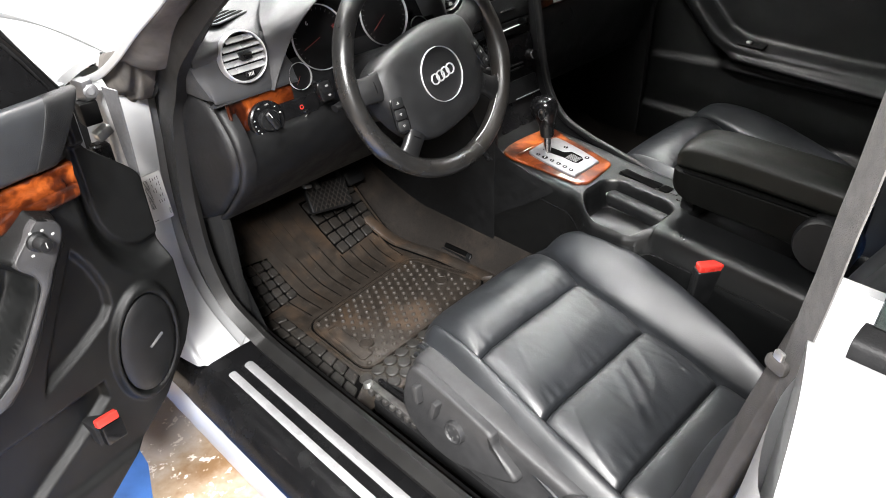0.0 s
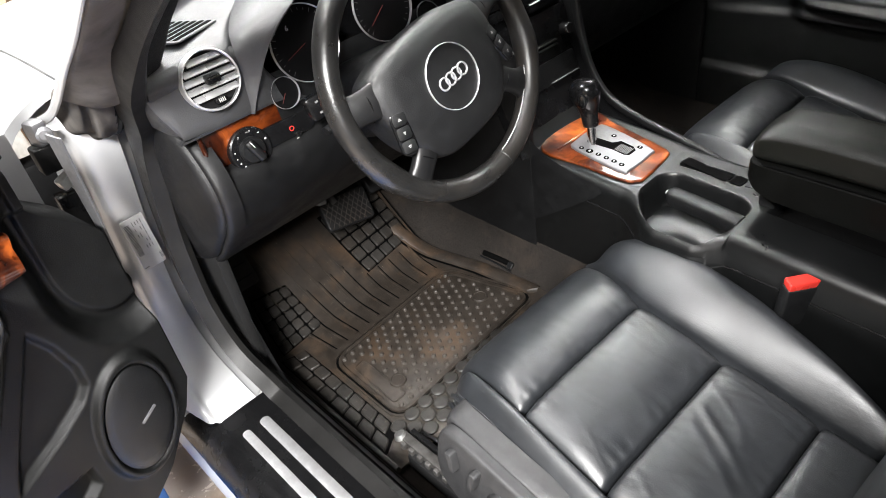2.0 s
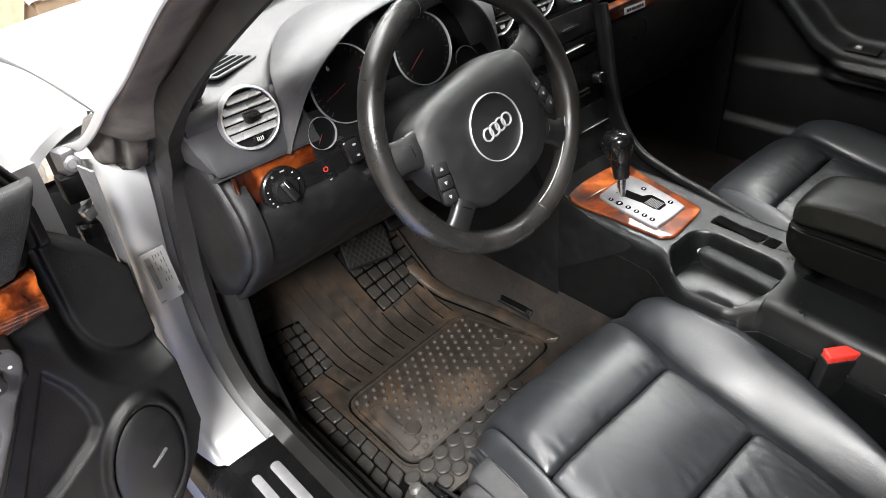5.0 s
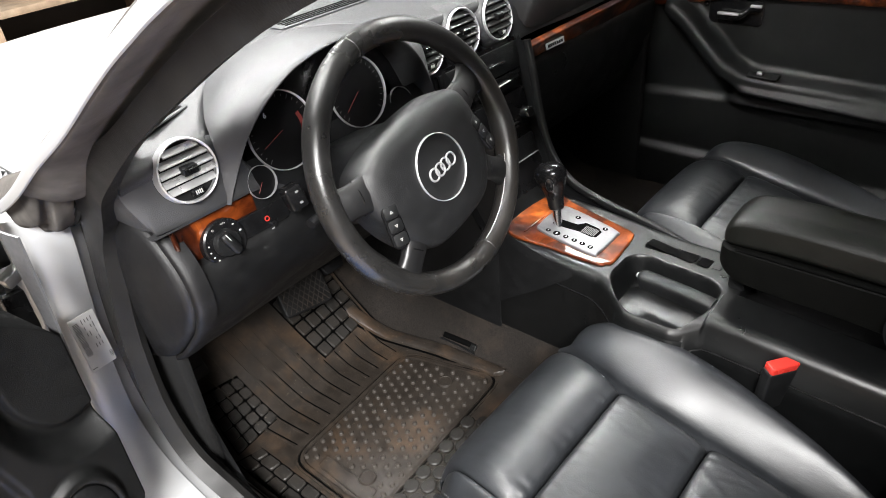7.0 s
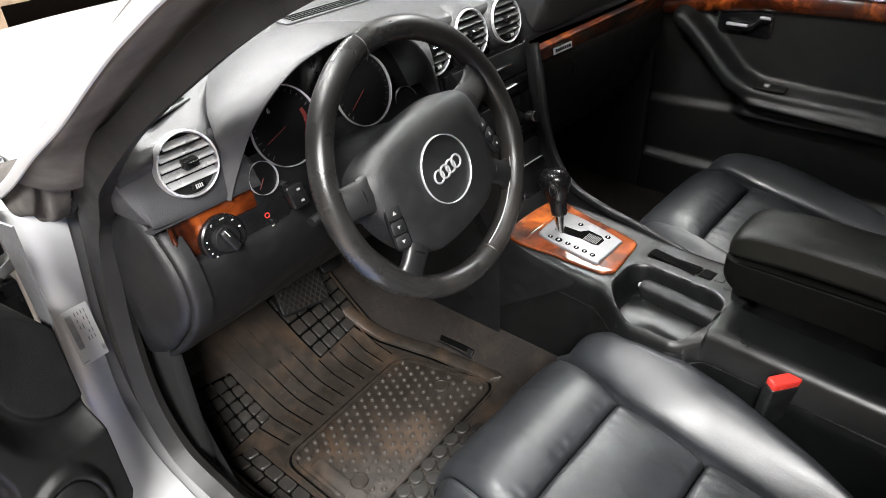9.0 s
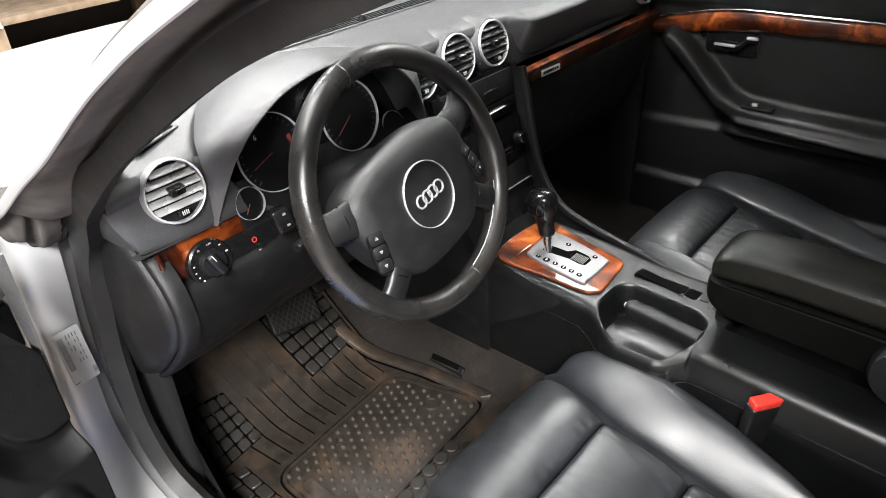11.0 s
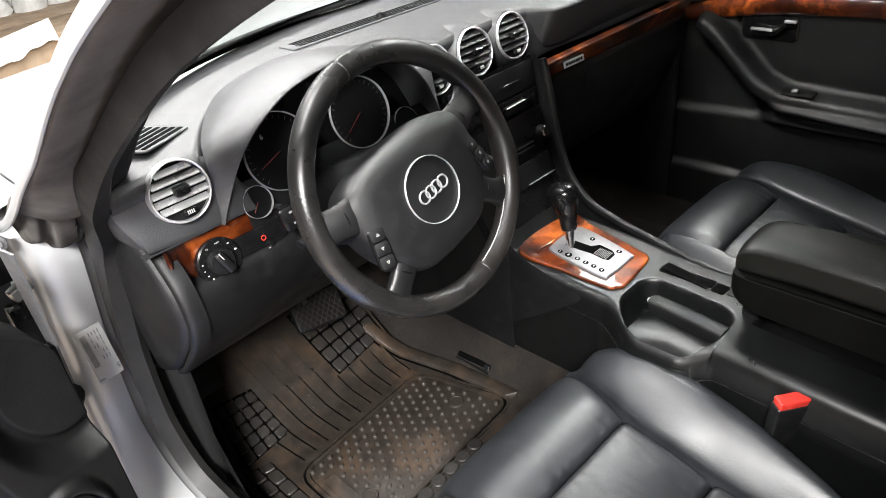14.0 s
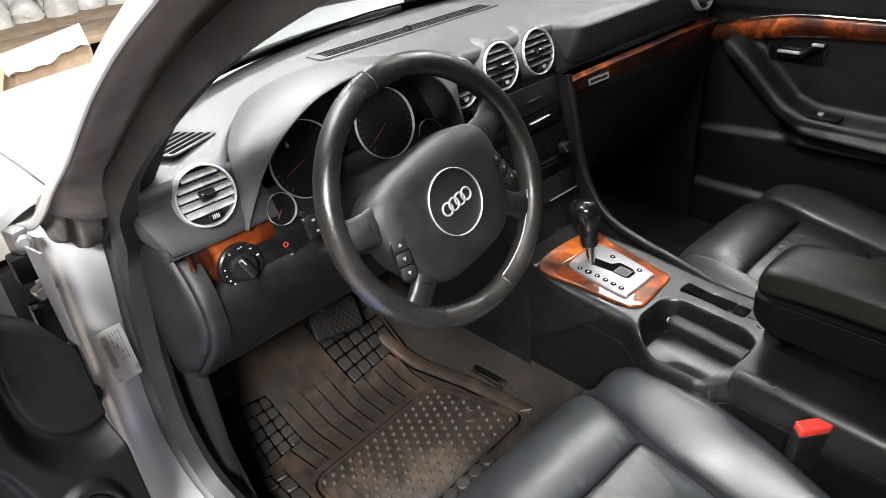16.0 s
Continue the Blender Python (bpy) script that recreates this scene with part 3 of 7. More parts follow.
def cabin_floor():
    f = thing("carpet", (-0.37, 0.2, 0.25), "dusty dark carpet on the cabin floor and tunnel", "carpet")
    rows = []
    for y in (-0.9, -0.3, 0.1, 0.30, 0.36, 0.42, 0.50, 0.60, 0.78):
        z = mat_z(y) - 0.012
        h = z - 0.298
        rows.append([(-0.662, y, 0.39 + h), (-0.65, y, 0.325 + h), (-0.625, y, z + 0.002), (-0.4, y, z), (-0.20, y, z), (-0.160, y, z + 0.008), (-0.138, y, z + 0.030 - 0.1 * h), (-0.120, y, z + 0.07 - 0.4 * h), (-0.107, y, z + 0.115 - 0.5 * h)])
    part("driver_side", loft(rows, 50, 60), CARPET, f)
    part("passenger_side", loft([[(-x, y, z - 0.03) for x, y, z in r] for r in rows], 20, 20), CARPET, f)
    part("tunnel", loft([[(-0.112, y, 0.40 + h), (-0.10, y, 0.55 + 0.3 * h), (0.0, y, 0.6 + 0.3 * h), (0.10, y, 0.55 + 0.3 * h), (0.112, y, 0.40 + h)] for y, h in ((0.14, 0.0), (0.3, 0.05), (0.5, 0.10), (0.8, 0.15))], 12, 16), CARPET, f)
    slit = part("carpet_slit", block((-0.1385, 0.212, 0.3295), (0.012, 0.088, 0.005), 0.002, 1, (0, -52, 4)), DEEPBLACK, f)
    part("slit_rim", sweep([(-0.148, 0.168, 0.3215), (-0.147, 0.212, 0.3225), (-0.148, 0.258, 0.3225)], ring(0.0022, 6), 8), PLASTIC, f)
    part("heel_clip", block((-0.141, 0.176, 0.329), (0.014, 0.014, 0.006), 0.002, 1, (0, -50, 0)), PLASTIC, f)
    return slit


cabin_floor()


def soft_corners(pts, r, n=5):
    """Outline of a polygon with its corners rounded by r."""
    out = []
    k = len(pts)
    for i in range(k):
        a, b, c = (Vector((*pts[(i + j) % k], 0)) for j in (-1, 0, 1))
        p, q = b + (a - b).normalized() * r, b + (c - b).normalized() * r
        for j in range(n + 1):
            f = j / n
            v = p * (1 - f) ** 2 + b * (2 * f * (1 - f)) + q * f ** 2
            out.append((v.x, v.y))
    return out


def grown(pts, d):
    """A polygon with all its sides moved out by d (corners given counter-clockwise)."""
    k = len(pts)
    out = []
    for i in range(k):
        a, b, c = (Vector((*pts[(i + j) % k], 0)) for j in (-1, 0, 1))
        n0, n1 = ((Vector((e.y, -e.x, 0))).normalized() for e in (b - a, c - b))
        n = (n0 + n1).normalized()
        v = b + n * (d / max(0.3, n.dot(n0)))
        out.append((v.x, v.y))
    return out


def quad_at(q, f, g):
    """Point of a quad (near left, near right, far right, far left) at f across and g along."""
    a, b, c, d = (np.array(p) for p in q)
    v = (a * (1 - f) + b * f) * (1 - g) + (d * (1 - f) + c * f) * g
    return float(v[0]), float(v[1])


def floor_mat():
    m = thing("floor_mat", (-0.37, 0.2, 0.25), "black ribbed rubber floor mat, dusty brown with a painted orange sheen", "floor mat")
    ys = list(np.linspace(-0.02, 0.66, 70))

    def left(y):
        return -0.634 + 0.034 * smooth(y, 0.34, 0.48) + 0.05 * smooth(y, 0.50, 0.64)

    def right(y):
        return float(np.interp(y, (-0.02, 0.106, 0.237, 0.39, 0.451, 0.52, 0.66), (-0.145, -0.146, -0.159, -0.192, -0.205, -0.19, -0.18)))
    rows = [[(left(y) + (right(y) - left(y)) * j / 50, y, mat_z(y)) for j in range(51)] for y in ys]
    part("base", thicken(grid_bm(rows), 0.005), MATRUBBER, m)
    part("edge_lip", sweep([(left(y), y, mat_z(y) + 0.006) for y in ys], rounded(0.008, 0.016, 0.003, 2)), MATDARK, m)
    # raised border along the tunnel; a black strip paints the shade along its inner side
    band = []
    for y in np.linspace(0.086, 0.46, 30):
        x1 = right(y)
        w = 0.030 * smooth(y, 0.080, 0.094)
        z = mat_z(y)
        band.append([(x1 - w - 0.002, y, z + 0.004), (x1 - w, y, z + 0.011), (x1 - w + 0.004, y, z + 0.0135), (x1 - 0.006, y, z + 0.0135), (x1 - 0.001, y, z + 0.011), (x1, y, z + 0.001)])
    part("edge_band", grid_bm(band), MATRUBBER, m)
    part("edge_groove_shade", sweep([(right(y) - 0.0345, y, mat_z(y) + 0.0054) for y in np.linspace(0.088, 0.45, 26)], [(-0.0028, 0), (-0.0022, 0.0008), (0.0022, 0.0008), (0.0028, 0)]), DEEPBLACK, m)
    # heel pad
    quad = [(-0.553, 0.068), (-0.184, 0.094), (-0.232, 0.284), (-0.549, 0.259)]
    part("heel_pad", plate(soft_corners(quad, 0.03), pose(0, 0, 0.3125), 0.004, 0.002), MATRUBBER, m)
    part("heel_pad_rim", frame_plate(soft_corners(grown(quad, 0.008), 0.036), soft_corners(grown(quad, 0.001), 0.03), pose(0, 0, 0.313), 0.0068), MATRUBBER, m)
    # black frame painted as the shade round the pad
    part("heel_pad_shade", frame_plate(soft_corners(grown(quad, 0.0125), 0.040), soft_corners(grown(quad, 0.0085), 0.036), pose(0, 0, 0.3142), 0.0016), DEEPBLACK, m)
    part("heel_pad_rim", frame_plate(soft_corners(grown(quad, 0.0165), 0.042), soft_corners(grown(quad, 0.013), 0.040), pose(0, 0, 0.313), 0.0055), MATRUBBER, m)
    discs = ((-0.506, 0.128), (-0.244, 0.168))
    first = None
    for j in range(11):
        for i in range(15):
            f, g = (i + 0.5 + (0.5 if j % 2 else 0.0)) / 15, (j + 0.55) / 11
            x, y = quad_at(quad, f, g)
            if f > 0.975 or any(math.hypot(x - a, y - b) < 0.020 for a, b in discs) or (-0.552 < x < -0.512 and 0.088 < y < 0.226):
                continue
            if first is None:
                first = part("stud", lathe([(0.0001, 0.0058), (0.0034, 0.0056), (0.0043, 0.0044), (0.0050, 0)], pose(0, 0, 0), 12), MATSTUD, m, "small round rubber stud")
                stud = first
            else:
                stud = new("stud", first.data)
                stud.parent = m
                stud.matrix_parent_inverse = first.matrix_parent_inverse
            stud.location = Vector((x, y, 0.3163))
    for x, y in discs:
        part("fixing_disc", lathe([(0.0001, 0.0045), (0.012, 0.0042), (0.0125, 0.0052), (0.0150, 0.0050), (0.016, 0.003), (0.0165, 0)], pose(x, y, 0.316), 28), MATRUBBER, m)
    o = [(-0.546, 0.092), (-0.514, 0.094), (-0.512, 0.224), (-0.540, 0.222)]
    part("brand_panel", frame_plate(soft_corners(o, 0.008), soft_corners(grown(o, -0.0022), 0.007), pose(0, 0, 0.3155), 0.0026), MATRUBBER, m)
    # lengthwise ribs in front of the pad, each with a fine black strip as shade beside it
    for i in range(12):
        x = -0.532 + 0.0295 * i
        y0 = 0.276 + 0.027 * (x + 0.55) / 0.32
        y1 = 0.60 if not 5 < i < 11 else 0.41
        ly = np.linspace(y0 + 0.012, y1, 18)
        line = [(x + 0.10 * (y - y0) * (i - 6) / 6, y, mat_z(y) + 0.0062) for y in ly]
        part("rib", sweep(line, [(-0.0022, -0.002), (-0.0014, 0.0012), (0.0014, 0.0012), (0.0022, -0.002)]), MATRUBBER, m)
        part("rib_shade", sweep([(a + 0.0042, b, c - 0.0006) for a, b, c in line], [(-0.0013, -0.001), (-0.001, 0.0), (0.001, 0.0), (0.0013, -0.001)]), DEEPBLACK, m)

    # raised blocks; a black sheet below paints the shade of the narrow groove round each
    def cell(pts, h=0.0075, r=0.005):
        cx, cy = sum(p[0] for p in pts) / 4, sum(p[1] for p in pts) / 4
        f = on_mat(cx, cy, 0, 0.004)
        k = 1 / max(0.4, mat_n(cy).z)
        o = soft_corners([((x - cx) * 1.0, (y - cy) * k) for x, y in pts], r, 3)
        part("block", plate(o, f, h, 0.0018, 1), MATDARK, m)

    def field(q, nf, ng, gap=0.07, skip=None, stagger=0.0):
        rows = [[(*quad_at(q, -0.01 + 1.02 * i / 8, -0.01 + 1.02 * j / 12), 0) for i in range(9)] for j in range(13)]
        part("groove_shade_bed", thicken(grid_bm([[(x, y, mat_z(y) + 0.0063) for x, y, _ in r] for r in rows]), 0.002), DEEPBLACK, m)
        for i in range(nf):
            for j in range(ng):
                if skip and skip(i, j):
                    continue
                o = stagger * (i % 2)
                lo, hi = (j + o + gap) / ng, min(1.0, (j + o + 1 - gap) / ng)
                cell([quad_at(q, (i + gap) / nf, lo), quad_at(q, (i + 1 - gap) / nf, lo), quad_at(q, (i + 1 - gap) / nf, hi), quad_at(q, (i + gap) / nf, hi)])
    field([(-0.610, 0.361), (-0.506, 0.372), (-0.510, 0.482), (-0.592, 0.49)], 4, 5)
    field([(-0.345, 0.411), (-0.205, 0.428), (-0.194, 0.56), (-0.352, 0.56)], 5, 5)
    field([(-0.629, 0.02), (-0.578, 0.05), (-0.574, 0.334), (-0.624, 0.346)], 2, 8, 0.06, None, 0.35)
    # rows of round-ended scales under the seat's front edge
    scale = []
    for j in range(3):
        for i in range(9):
            x, y = -0.575 + 0.034 * i + 0.017 * (j % 2), 0.046 - 0.024 * j + 0.0022 * i
            o = [(0.0145 * math.cos(a), 0.012 * math.sin(a) + (0.003 if math.sin(a) > 0 else 0)) for a in np.linspace(0, 2 * math.pi, 15)[:-1]]
            scale.append((x, y, o))
    for x, y, o in scale:
        part("scale", plate(o, on_mat(x, y, 0, 0.004), 0.006, 0.002, 1), MATDARK, m)


floor_mat()


def pedals():
    for name, x, y, z, w, h, label in (("brake_pedal", -0.340, 0.45, 0.480, 0.112, 0.072, "wide black rubber brake pedal with diamond tread"), ("accelerator_pedal", -0.215, 0.54, 0.50, 0.055, 0.14, "narrow black rubber accelerator pedal"), ("foot_rest", -0.585, 0.56, 0.455, 0.075, 0.16, "grey plastic foot rest beside the pedals")):
        pad_mat = MATDARK if name == "foot_rest" else RUBBER
        t = thing(name, (x, y, z - 0.05), label, name.replace("_", " "))
        m = facing((x, y, z), (0.0, -0.80, 0.60)) @ pose(0, 0, 0, 0, 0, -9 if name == "brake_pedal" else 0)
        part("pad", plate(rounded(w, h, 0.010), m, 0.012, 0.004, 3), pad_mat, t)
        if name == "brake_pedal":
            for k in range(9):
                for s in (-1, 1):
                    b = block((0, 0, 0), (0.0016, h * 1.05, 0.0012), 0)
                    b.transform(m @ pose((k - 4) * 0.0125, 0, 0.0122, 0, 0, 35 * s))
                    for q in ((0, 1), (0, -1), (1, 0), (-1, 0)):
                        bmesh.ops.bisect_plane(b, geom=b.verts[:] + b.edges[:] + b.faces[:], plane_co=m @ Vector((q[0] * w * 0.47, q[1] * h * 0.46, 0)), plane_no=m.to_3x3() @ Vector((*q, 0)), clear_outer=True)
                    if b.verts:
                        part("tread", b, MATRUBBER, t)
            part("arm", sweep([(x - 0.02, y + 0.01, z + 0.02), (x - 0.03, y + 0.06, z + 0.10), (x - 0.04, y + 0.10, z + 0.25)], rounded(0.012, 0.03, 0.004, 2), 8), DARKSTEEL, t)
            part("bracket", block((-0.392, 0.448, 0.528), (0.024, 0.014, 0.010), 0.003, 2, (0, 22, 20)), ALU, t, "small bright metal bracket")
        else:
            for k in range(5):
                b = block((0, 0, 0), (w * 0.8, 0.003, 0.002), 0.0008, 1)
                b.transform(m @ pose(0, (k - 2) * h * 0.18, 0.0125))
                part("tread", b, RUBBER, t)
            part("arm", block((x, y + 0.05, z - 0.06), (0.03, 0.06, 0.05), 0.006), RUBBER, t)


pedals()


def seat_rail():
    for s in (-0.592, -0.185):
        t = thing("seat_rail", (s, -0.25, 0.30), "greasy steel seat rail on the cabin floor", "seat rail", "seat rails")
        part("channel", block((s, -0.30, 0.320), (0.040, 0.56, 0.03), 0.004), RUBBER, t)
        part("rail", block((s, -0.28, 0.339), (0.018, 0.6, 0.014), 0.004), DARKSTEEL, t)
        part("rail_cover", block((s + 0.014, -0.29, 0.341), (0.008, 0.58, 0.022), 0.002), GLOSSY, t)
        for k in range(7):
            part("rail_tooth", block((s - 0.012, -0.005 - 0.020 * k, 0.338), (0.007, 0.010, 0.013), 0.001, 1), DARKSTEEL, t)
        part("end_stop", lathe([(0.0001, 0.01), (0.009, 0.009), (0.011, 0.0)], facing((s - 0.004, 0.010, 0.339), (0, 0.4, 1)), 16), STEEL, t)
        part("cable", sweep([(s + 0.03, 0.0, 0.325), (s + 0.035, -0.06, 0.335), (s + 0.028, -0.12, 0.33), (s + 0.04, -0.2, 0.335)], ring(0.004, 8), 16), RUBBER, t)


seat_rail()


# ---- dashboard ----
dash = thing("dashboard", (0, 0.35, 0.66), "black dashboard, greyed by light on top, with burl wood trim and round vents", "dashboard")


def base_y(x):
    return 0.605 - 0.27 * (abs(x) / 0.70) ** 2.2


def air_vent(x, y, z, r, n, slats):
    m = facing((x, y, z), n)
    o = lathe([(r * 1.01, -0.004), (r * 1.0, 0.005), (r * 0.985, 0.0085), (r * 0.955, 0.0095), (r * 0.92, 0.008), (r * 0.91, 0.003), (r * 0.905, -0.004)], m, 56, True)
    v = part("air_vent", o, ALU, dash, "round air vent with satin aluminium ring")
    part("vent_bowl", lathe([(r * 0.92, 0.006), (r * 0.915, 0.0015), (0.001, 0.001)], m, 32), RUBBER, v)
    for k in range(5):
        h = (-0.60 + 0.33 * k) * r * 0.85 + 0.003
        w = math.sqrt(max(0.01 * r * r, (r * 0.91) ** 2 - h * h))
        part("slat", block((0, 0, 0), (2 * w, 0.0104, 0.0018), 0.0006, 1), slats, v).data.transform(m @ pose(0, h, 0.0054, -42, 0, 0))
    part("slider", block((0, 0, 0), (r * 0.5, 0.011, 0.012), 0.002), GLOSSY, v).data.transform(m @ pose(0, 0.002, 0.011, 15, 0, 0))
    part("slider_edge", block((0, 0, 0), (r * 0.42, 0.0014, 0.001), 0.0003, 1), CHROME, v).data.transform(m @ pose(0, 0.0035, 0.0175))
    part("thumb_wheel", block((0, 0, 0), (r * 0.46, r * 0.2, 0.008), 0.003), GLOSSY, v).data.transform(m @ pose(0, -r * 0.66, 0.010))
    for k in range(4):
        part("thumb_rib", block((0, 0, 0), (0.0014, r * 0.13, 0.001), 0.0002, 1), WHITE, v).data.transform(m @ pose((k - 1.5) * 0.0026, -r * 0.66, 0.0141))
    return v


NEEDLE = shader("dull_red_needle", (0.085, 0.008, 0.006), 0.6)
TICK = shader("grey_dial_print", (0.09, 0.09, 0.09), 0.6)


def text_part(words, size, m, mat, parent, name="lettering"):
    """Letters in the built-in font as a thin mesh, lying in frame m."""
    c = bpy.data.curves.new(name, "FONT")
    c.body, c.size, c.extrude, c.align_x, c.align_y = words, size, 0.0002, "CENTER", "CENTER"
    tmp = new("tmp", c)
    me = bpy.data.meshes.new_from_object(tmp)
    bpy.data.objects.remove(tmp)
    bm = bmesh.new()
    bm.from_mesh(me)
    bpy.data.meshes.remove(me)
    bm.transform(m)
    return part(name, bm, mat, parent)


def gauge(x, y, z, r, n, needle):
    m = facing((x, y, z), n)
    g = part("gauge", lathe([(0.0001, 0.0), (r * 0.97, 0.0)], m, 40), DARKGLASS, dash, "dark dial with a thin chrome bezel")
    part("bezel", lathe([(r * 0.975, 0.0), (r * 0.978, 0.004), (r * 0.995, 0.005), (r * 1.005, 0.0)], m, 48), ALU, g)
    if r > 0.03:
        for k in range(25):
            a = radians(225 - 270 * k / 24)
            long = k % 3 == 0
            b = block((0, 0, 0), (0.006 if long else 0.0035, 0.0009, 0.0003), 0)
            part("tick", b, TICK, g).data.transform(m @ pose(r * 0.86 * math.cos(a), r * 0.86 * math.sin(a), 0.0008, 0, 0, math.degrees(a)))
    b = block((r * 0.36, 0, 0.003), (r * 0.7, 0.0011, 0.001), 0.0003, 1)
    part("needle", b, NEEDLE, g).data.transform(m @ pose(0, 0, 0, 0, 0, needle))
    return g


def dash_top():
    # stations across the car: windscreen edge, top, front lip, face
    st = []
    for x in (-0.708, -0.68, -0.64, -0.60, -0.583, -0.56, -0.534, -0.50, -0.47, -0.42, -0.375, -0.31, -0.25, -0.20, -0.165, -0.148, -0.12, 0.0, 0.07, 0.11, 0.130, 0.137, 0.144, 0.151, 0.158, 0.172, 0.22, 0.3, 0.42, 0.55, 0.64, 0.69):
        yb = base_y(x)
        yf = 0.258 - 0.053 * smooth(x, 0.118, 0.185)
        if x < -0.12:
            yf = float(np.interp(x, (-0.60, -0.583, -0.534, -0.47, -0.375, -0.25, -0.20, -0.165, -0.148, -0.13), (0.20, 0.205, 0.275, 0.352, 0.413, 0.425, 0.39, 0.31, 0.27, 0.258)))
        z0 = 0.985 - 0.012 * (abs(x) / 0.69) ** 4
        prof = [(yb, 0.992 - 0.02 * (abs(x) / 0.69) ** 4)]
        for f in (0.25, 0.45, 0.62, 0.78, 0.9):
            y = yb + (yf - yb) * f
            prof.append((y, z0 + 0.004))
        tail = smooth(x, 0.118, 0.185)
        prof += [(yf + 0.010 + 0.010 * tail, z0 + 0.001 - 0.003 * tail), (yf + 0.003 + 0.001 * tail, z0 - 0.004 - 0.006 * tail), (yf + 0.008 * tail, z0 - 0.012 - 0.012 * tail), (yf + 0.004 + 0.030 * tail, z0 - 0.022 - 0.064 * tail)]
        st.append([(x, y, z) for y, z in prof])
    part("top_pad", thicken(loft(st, 150, 48), 0.006), SOFT, dash, "soft black dashboard top, coloured grey as brightly lit")
    # cluster cowl
    half = ((0.209, 0.884), (0.201, 0.904), (0.187, 0.932), (0.168, 0.964), (0.132, 1.000), (0.078, 1.030), (0.0, 1.043))
    edge = [(-0.376 - w, z) for w, z in half] + [(-0.376 + w * 0.97, z) for w, z in half[-2::-1]]
    arch = [(x, 0.188 - 0.022 * (z - 0.884) / 0.159, z) for x, z in edge]
    fold = [(-0.590, 0.203, 0.886), (-0.588, 0.198, 0.908), (-0.581, 0.196, 0.935), (-0.581, 0.200, 0.972), (-0.556, 0.245, 0.9885), (-0.47, 0.362, 0.990), (-0.375, 0.424, 0.9905), (-0.27, 0.436, 0.9905), (-0.195, 0.385, 0.990), (-0.155, 0.28, 0.987), (-0.148, 0.238, 0.965), (-0.146, 0.236, 0.93), (-0.146, 0.236, 0.885)]
    arch_n, fold_n = cat(arch, 61), cat(fold, 61)
    rows = []
    for f, out in ((1.0, 0.0), (0.85, 0.006), (0.6, 0.013), (0.35, 0.014), (0.15, 0.009), (0.05, 0.0055), (0.012, 0.003), (0.0, 0.0)):
        row = []
        for a, b in zip(arch_n, fold_n):
            p = a + (b - a) * f
            d = np.array((p[0] + 0.376, 0.0, p[2] - 0.90))
            row.append(p + d / np.linalg.norm(d) * out * (0.12 + 0.88 * smooth(p[2], 0.93, 1.0)))
        rows.append(row)
    c0 = np.array((-0.376, 0.0, 0.90))
    for f, sc in ((0.08, 0.985), (0.5, 0.965), (1.0, 0.95)):
        rows.append([c0 + (a - c0) * np.array((sc, 0, sc)) + np.array((0, a[1] + (0.25 - a[1]) * f, 0)) for a in arch_n])
    part("cluster_hood", loft(rows, 60, 90), SOFT, dash, "smooth black hood over the dials, coloured grey as brightly lit")
    part("cluster_panel", plate([(x, z) for x, y, z in (c0 + (a - c0) * np.array((0.955, 0, 0.955)) for a in arch_n)][::-1], Matrix(((1, 0, 0, 0), (0, 0, 1, 0.246), (0, 1, 0, 0), (0, 0, 0, 1))), 0.006, 0), GLOSSY, dash)
    n = (0, -0.96, 0.28)
    gauge(-0.468, 0.212, 0.938, 0.055, n, 200)
    gauge(-0.318, 0.216, 0.942, 0.054, n, 215)
    gauge(-0.529, 0.196, 0.890, 0.0225, n, 230)
    gauge(-0.233, 0.214, 0.897, 0.0235, n, 150)
    text_part("6", 0.010, facing((-0.492, 0.209, 0.968), n), GREYLABEL, dash)
    mt = facing((-0.468, 0.212, 0.938), n)
    arc = [(0.036 * math.cos(radians(a)), 0.036 * math.sin(radians(a))) for a in range(-42, 26, 6)]
    part("red_arc", grid_bm([[mt @ Vector((x * k, y * k, 0.0009)) for k in (0.9, 1.08)] for x, y in arc]), NEEDLE, dash, "dull red arc of the rev counter")
    # face below the pad
    face = []
    for x, y0, y1, zt, zb in ((-0.70, 0.212, 0.204, 0.970, 0.884), (-0.68, 0.206, 0.197, 0.972, 0.884), (-0.62, 0.203, 0.192, 0.972, 0.884), (-0.565, 0.20, 0.192, 0.97, 0.884), (-0.52, 0.205, 0.195, 0.90, 0.87), (-0.44, 0.215, 0.20, 0.88, 0.84), (-0.30, 0.22, 0.21, 0.875, 0.83), (-0.18, 0.235, 0.235, 0.90, 0.82), (-0.14, 0.262, 0.254, 0.97, 0.80), (0.0, 0.262, 0.254, 0.972, 0.80), (0.10, 0.262, 0.254, 0.972, 0.80), (0.128, 0.262, 0.254, 0.972, 0.82), (0.150, 0.250, 0.248, 0.96, 0.88), (0.4, 0.248, 0.240, 0.955, 0.88), (0.69, 0.248, 0.240, 0.945, 0.88)):
        face.append([(x, y0 + 0.008, zt), (x, y0, zt - 0.01), (x, 0.5 * (y0 + y1), 0.5 * (zt + zb)), (x, y1, zb + 0.006), (x, y1 + 0.01, zb)])
    face[0] = [(-0.712, 0.220, 0.974), (-0.713, 0.211, 0.963), (-0.704, 0.207, 0.930), (-0.688, 0.203, 0.892), (-0.684, 0.213, 0.884)]
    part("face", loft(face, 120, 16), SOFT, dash)
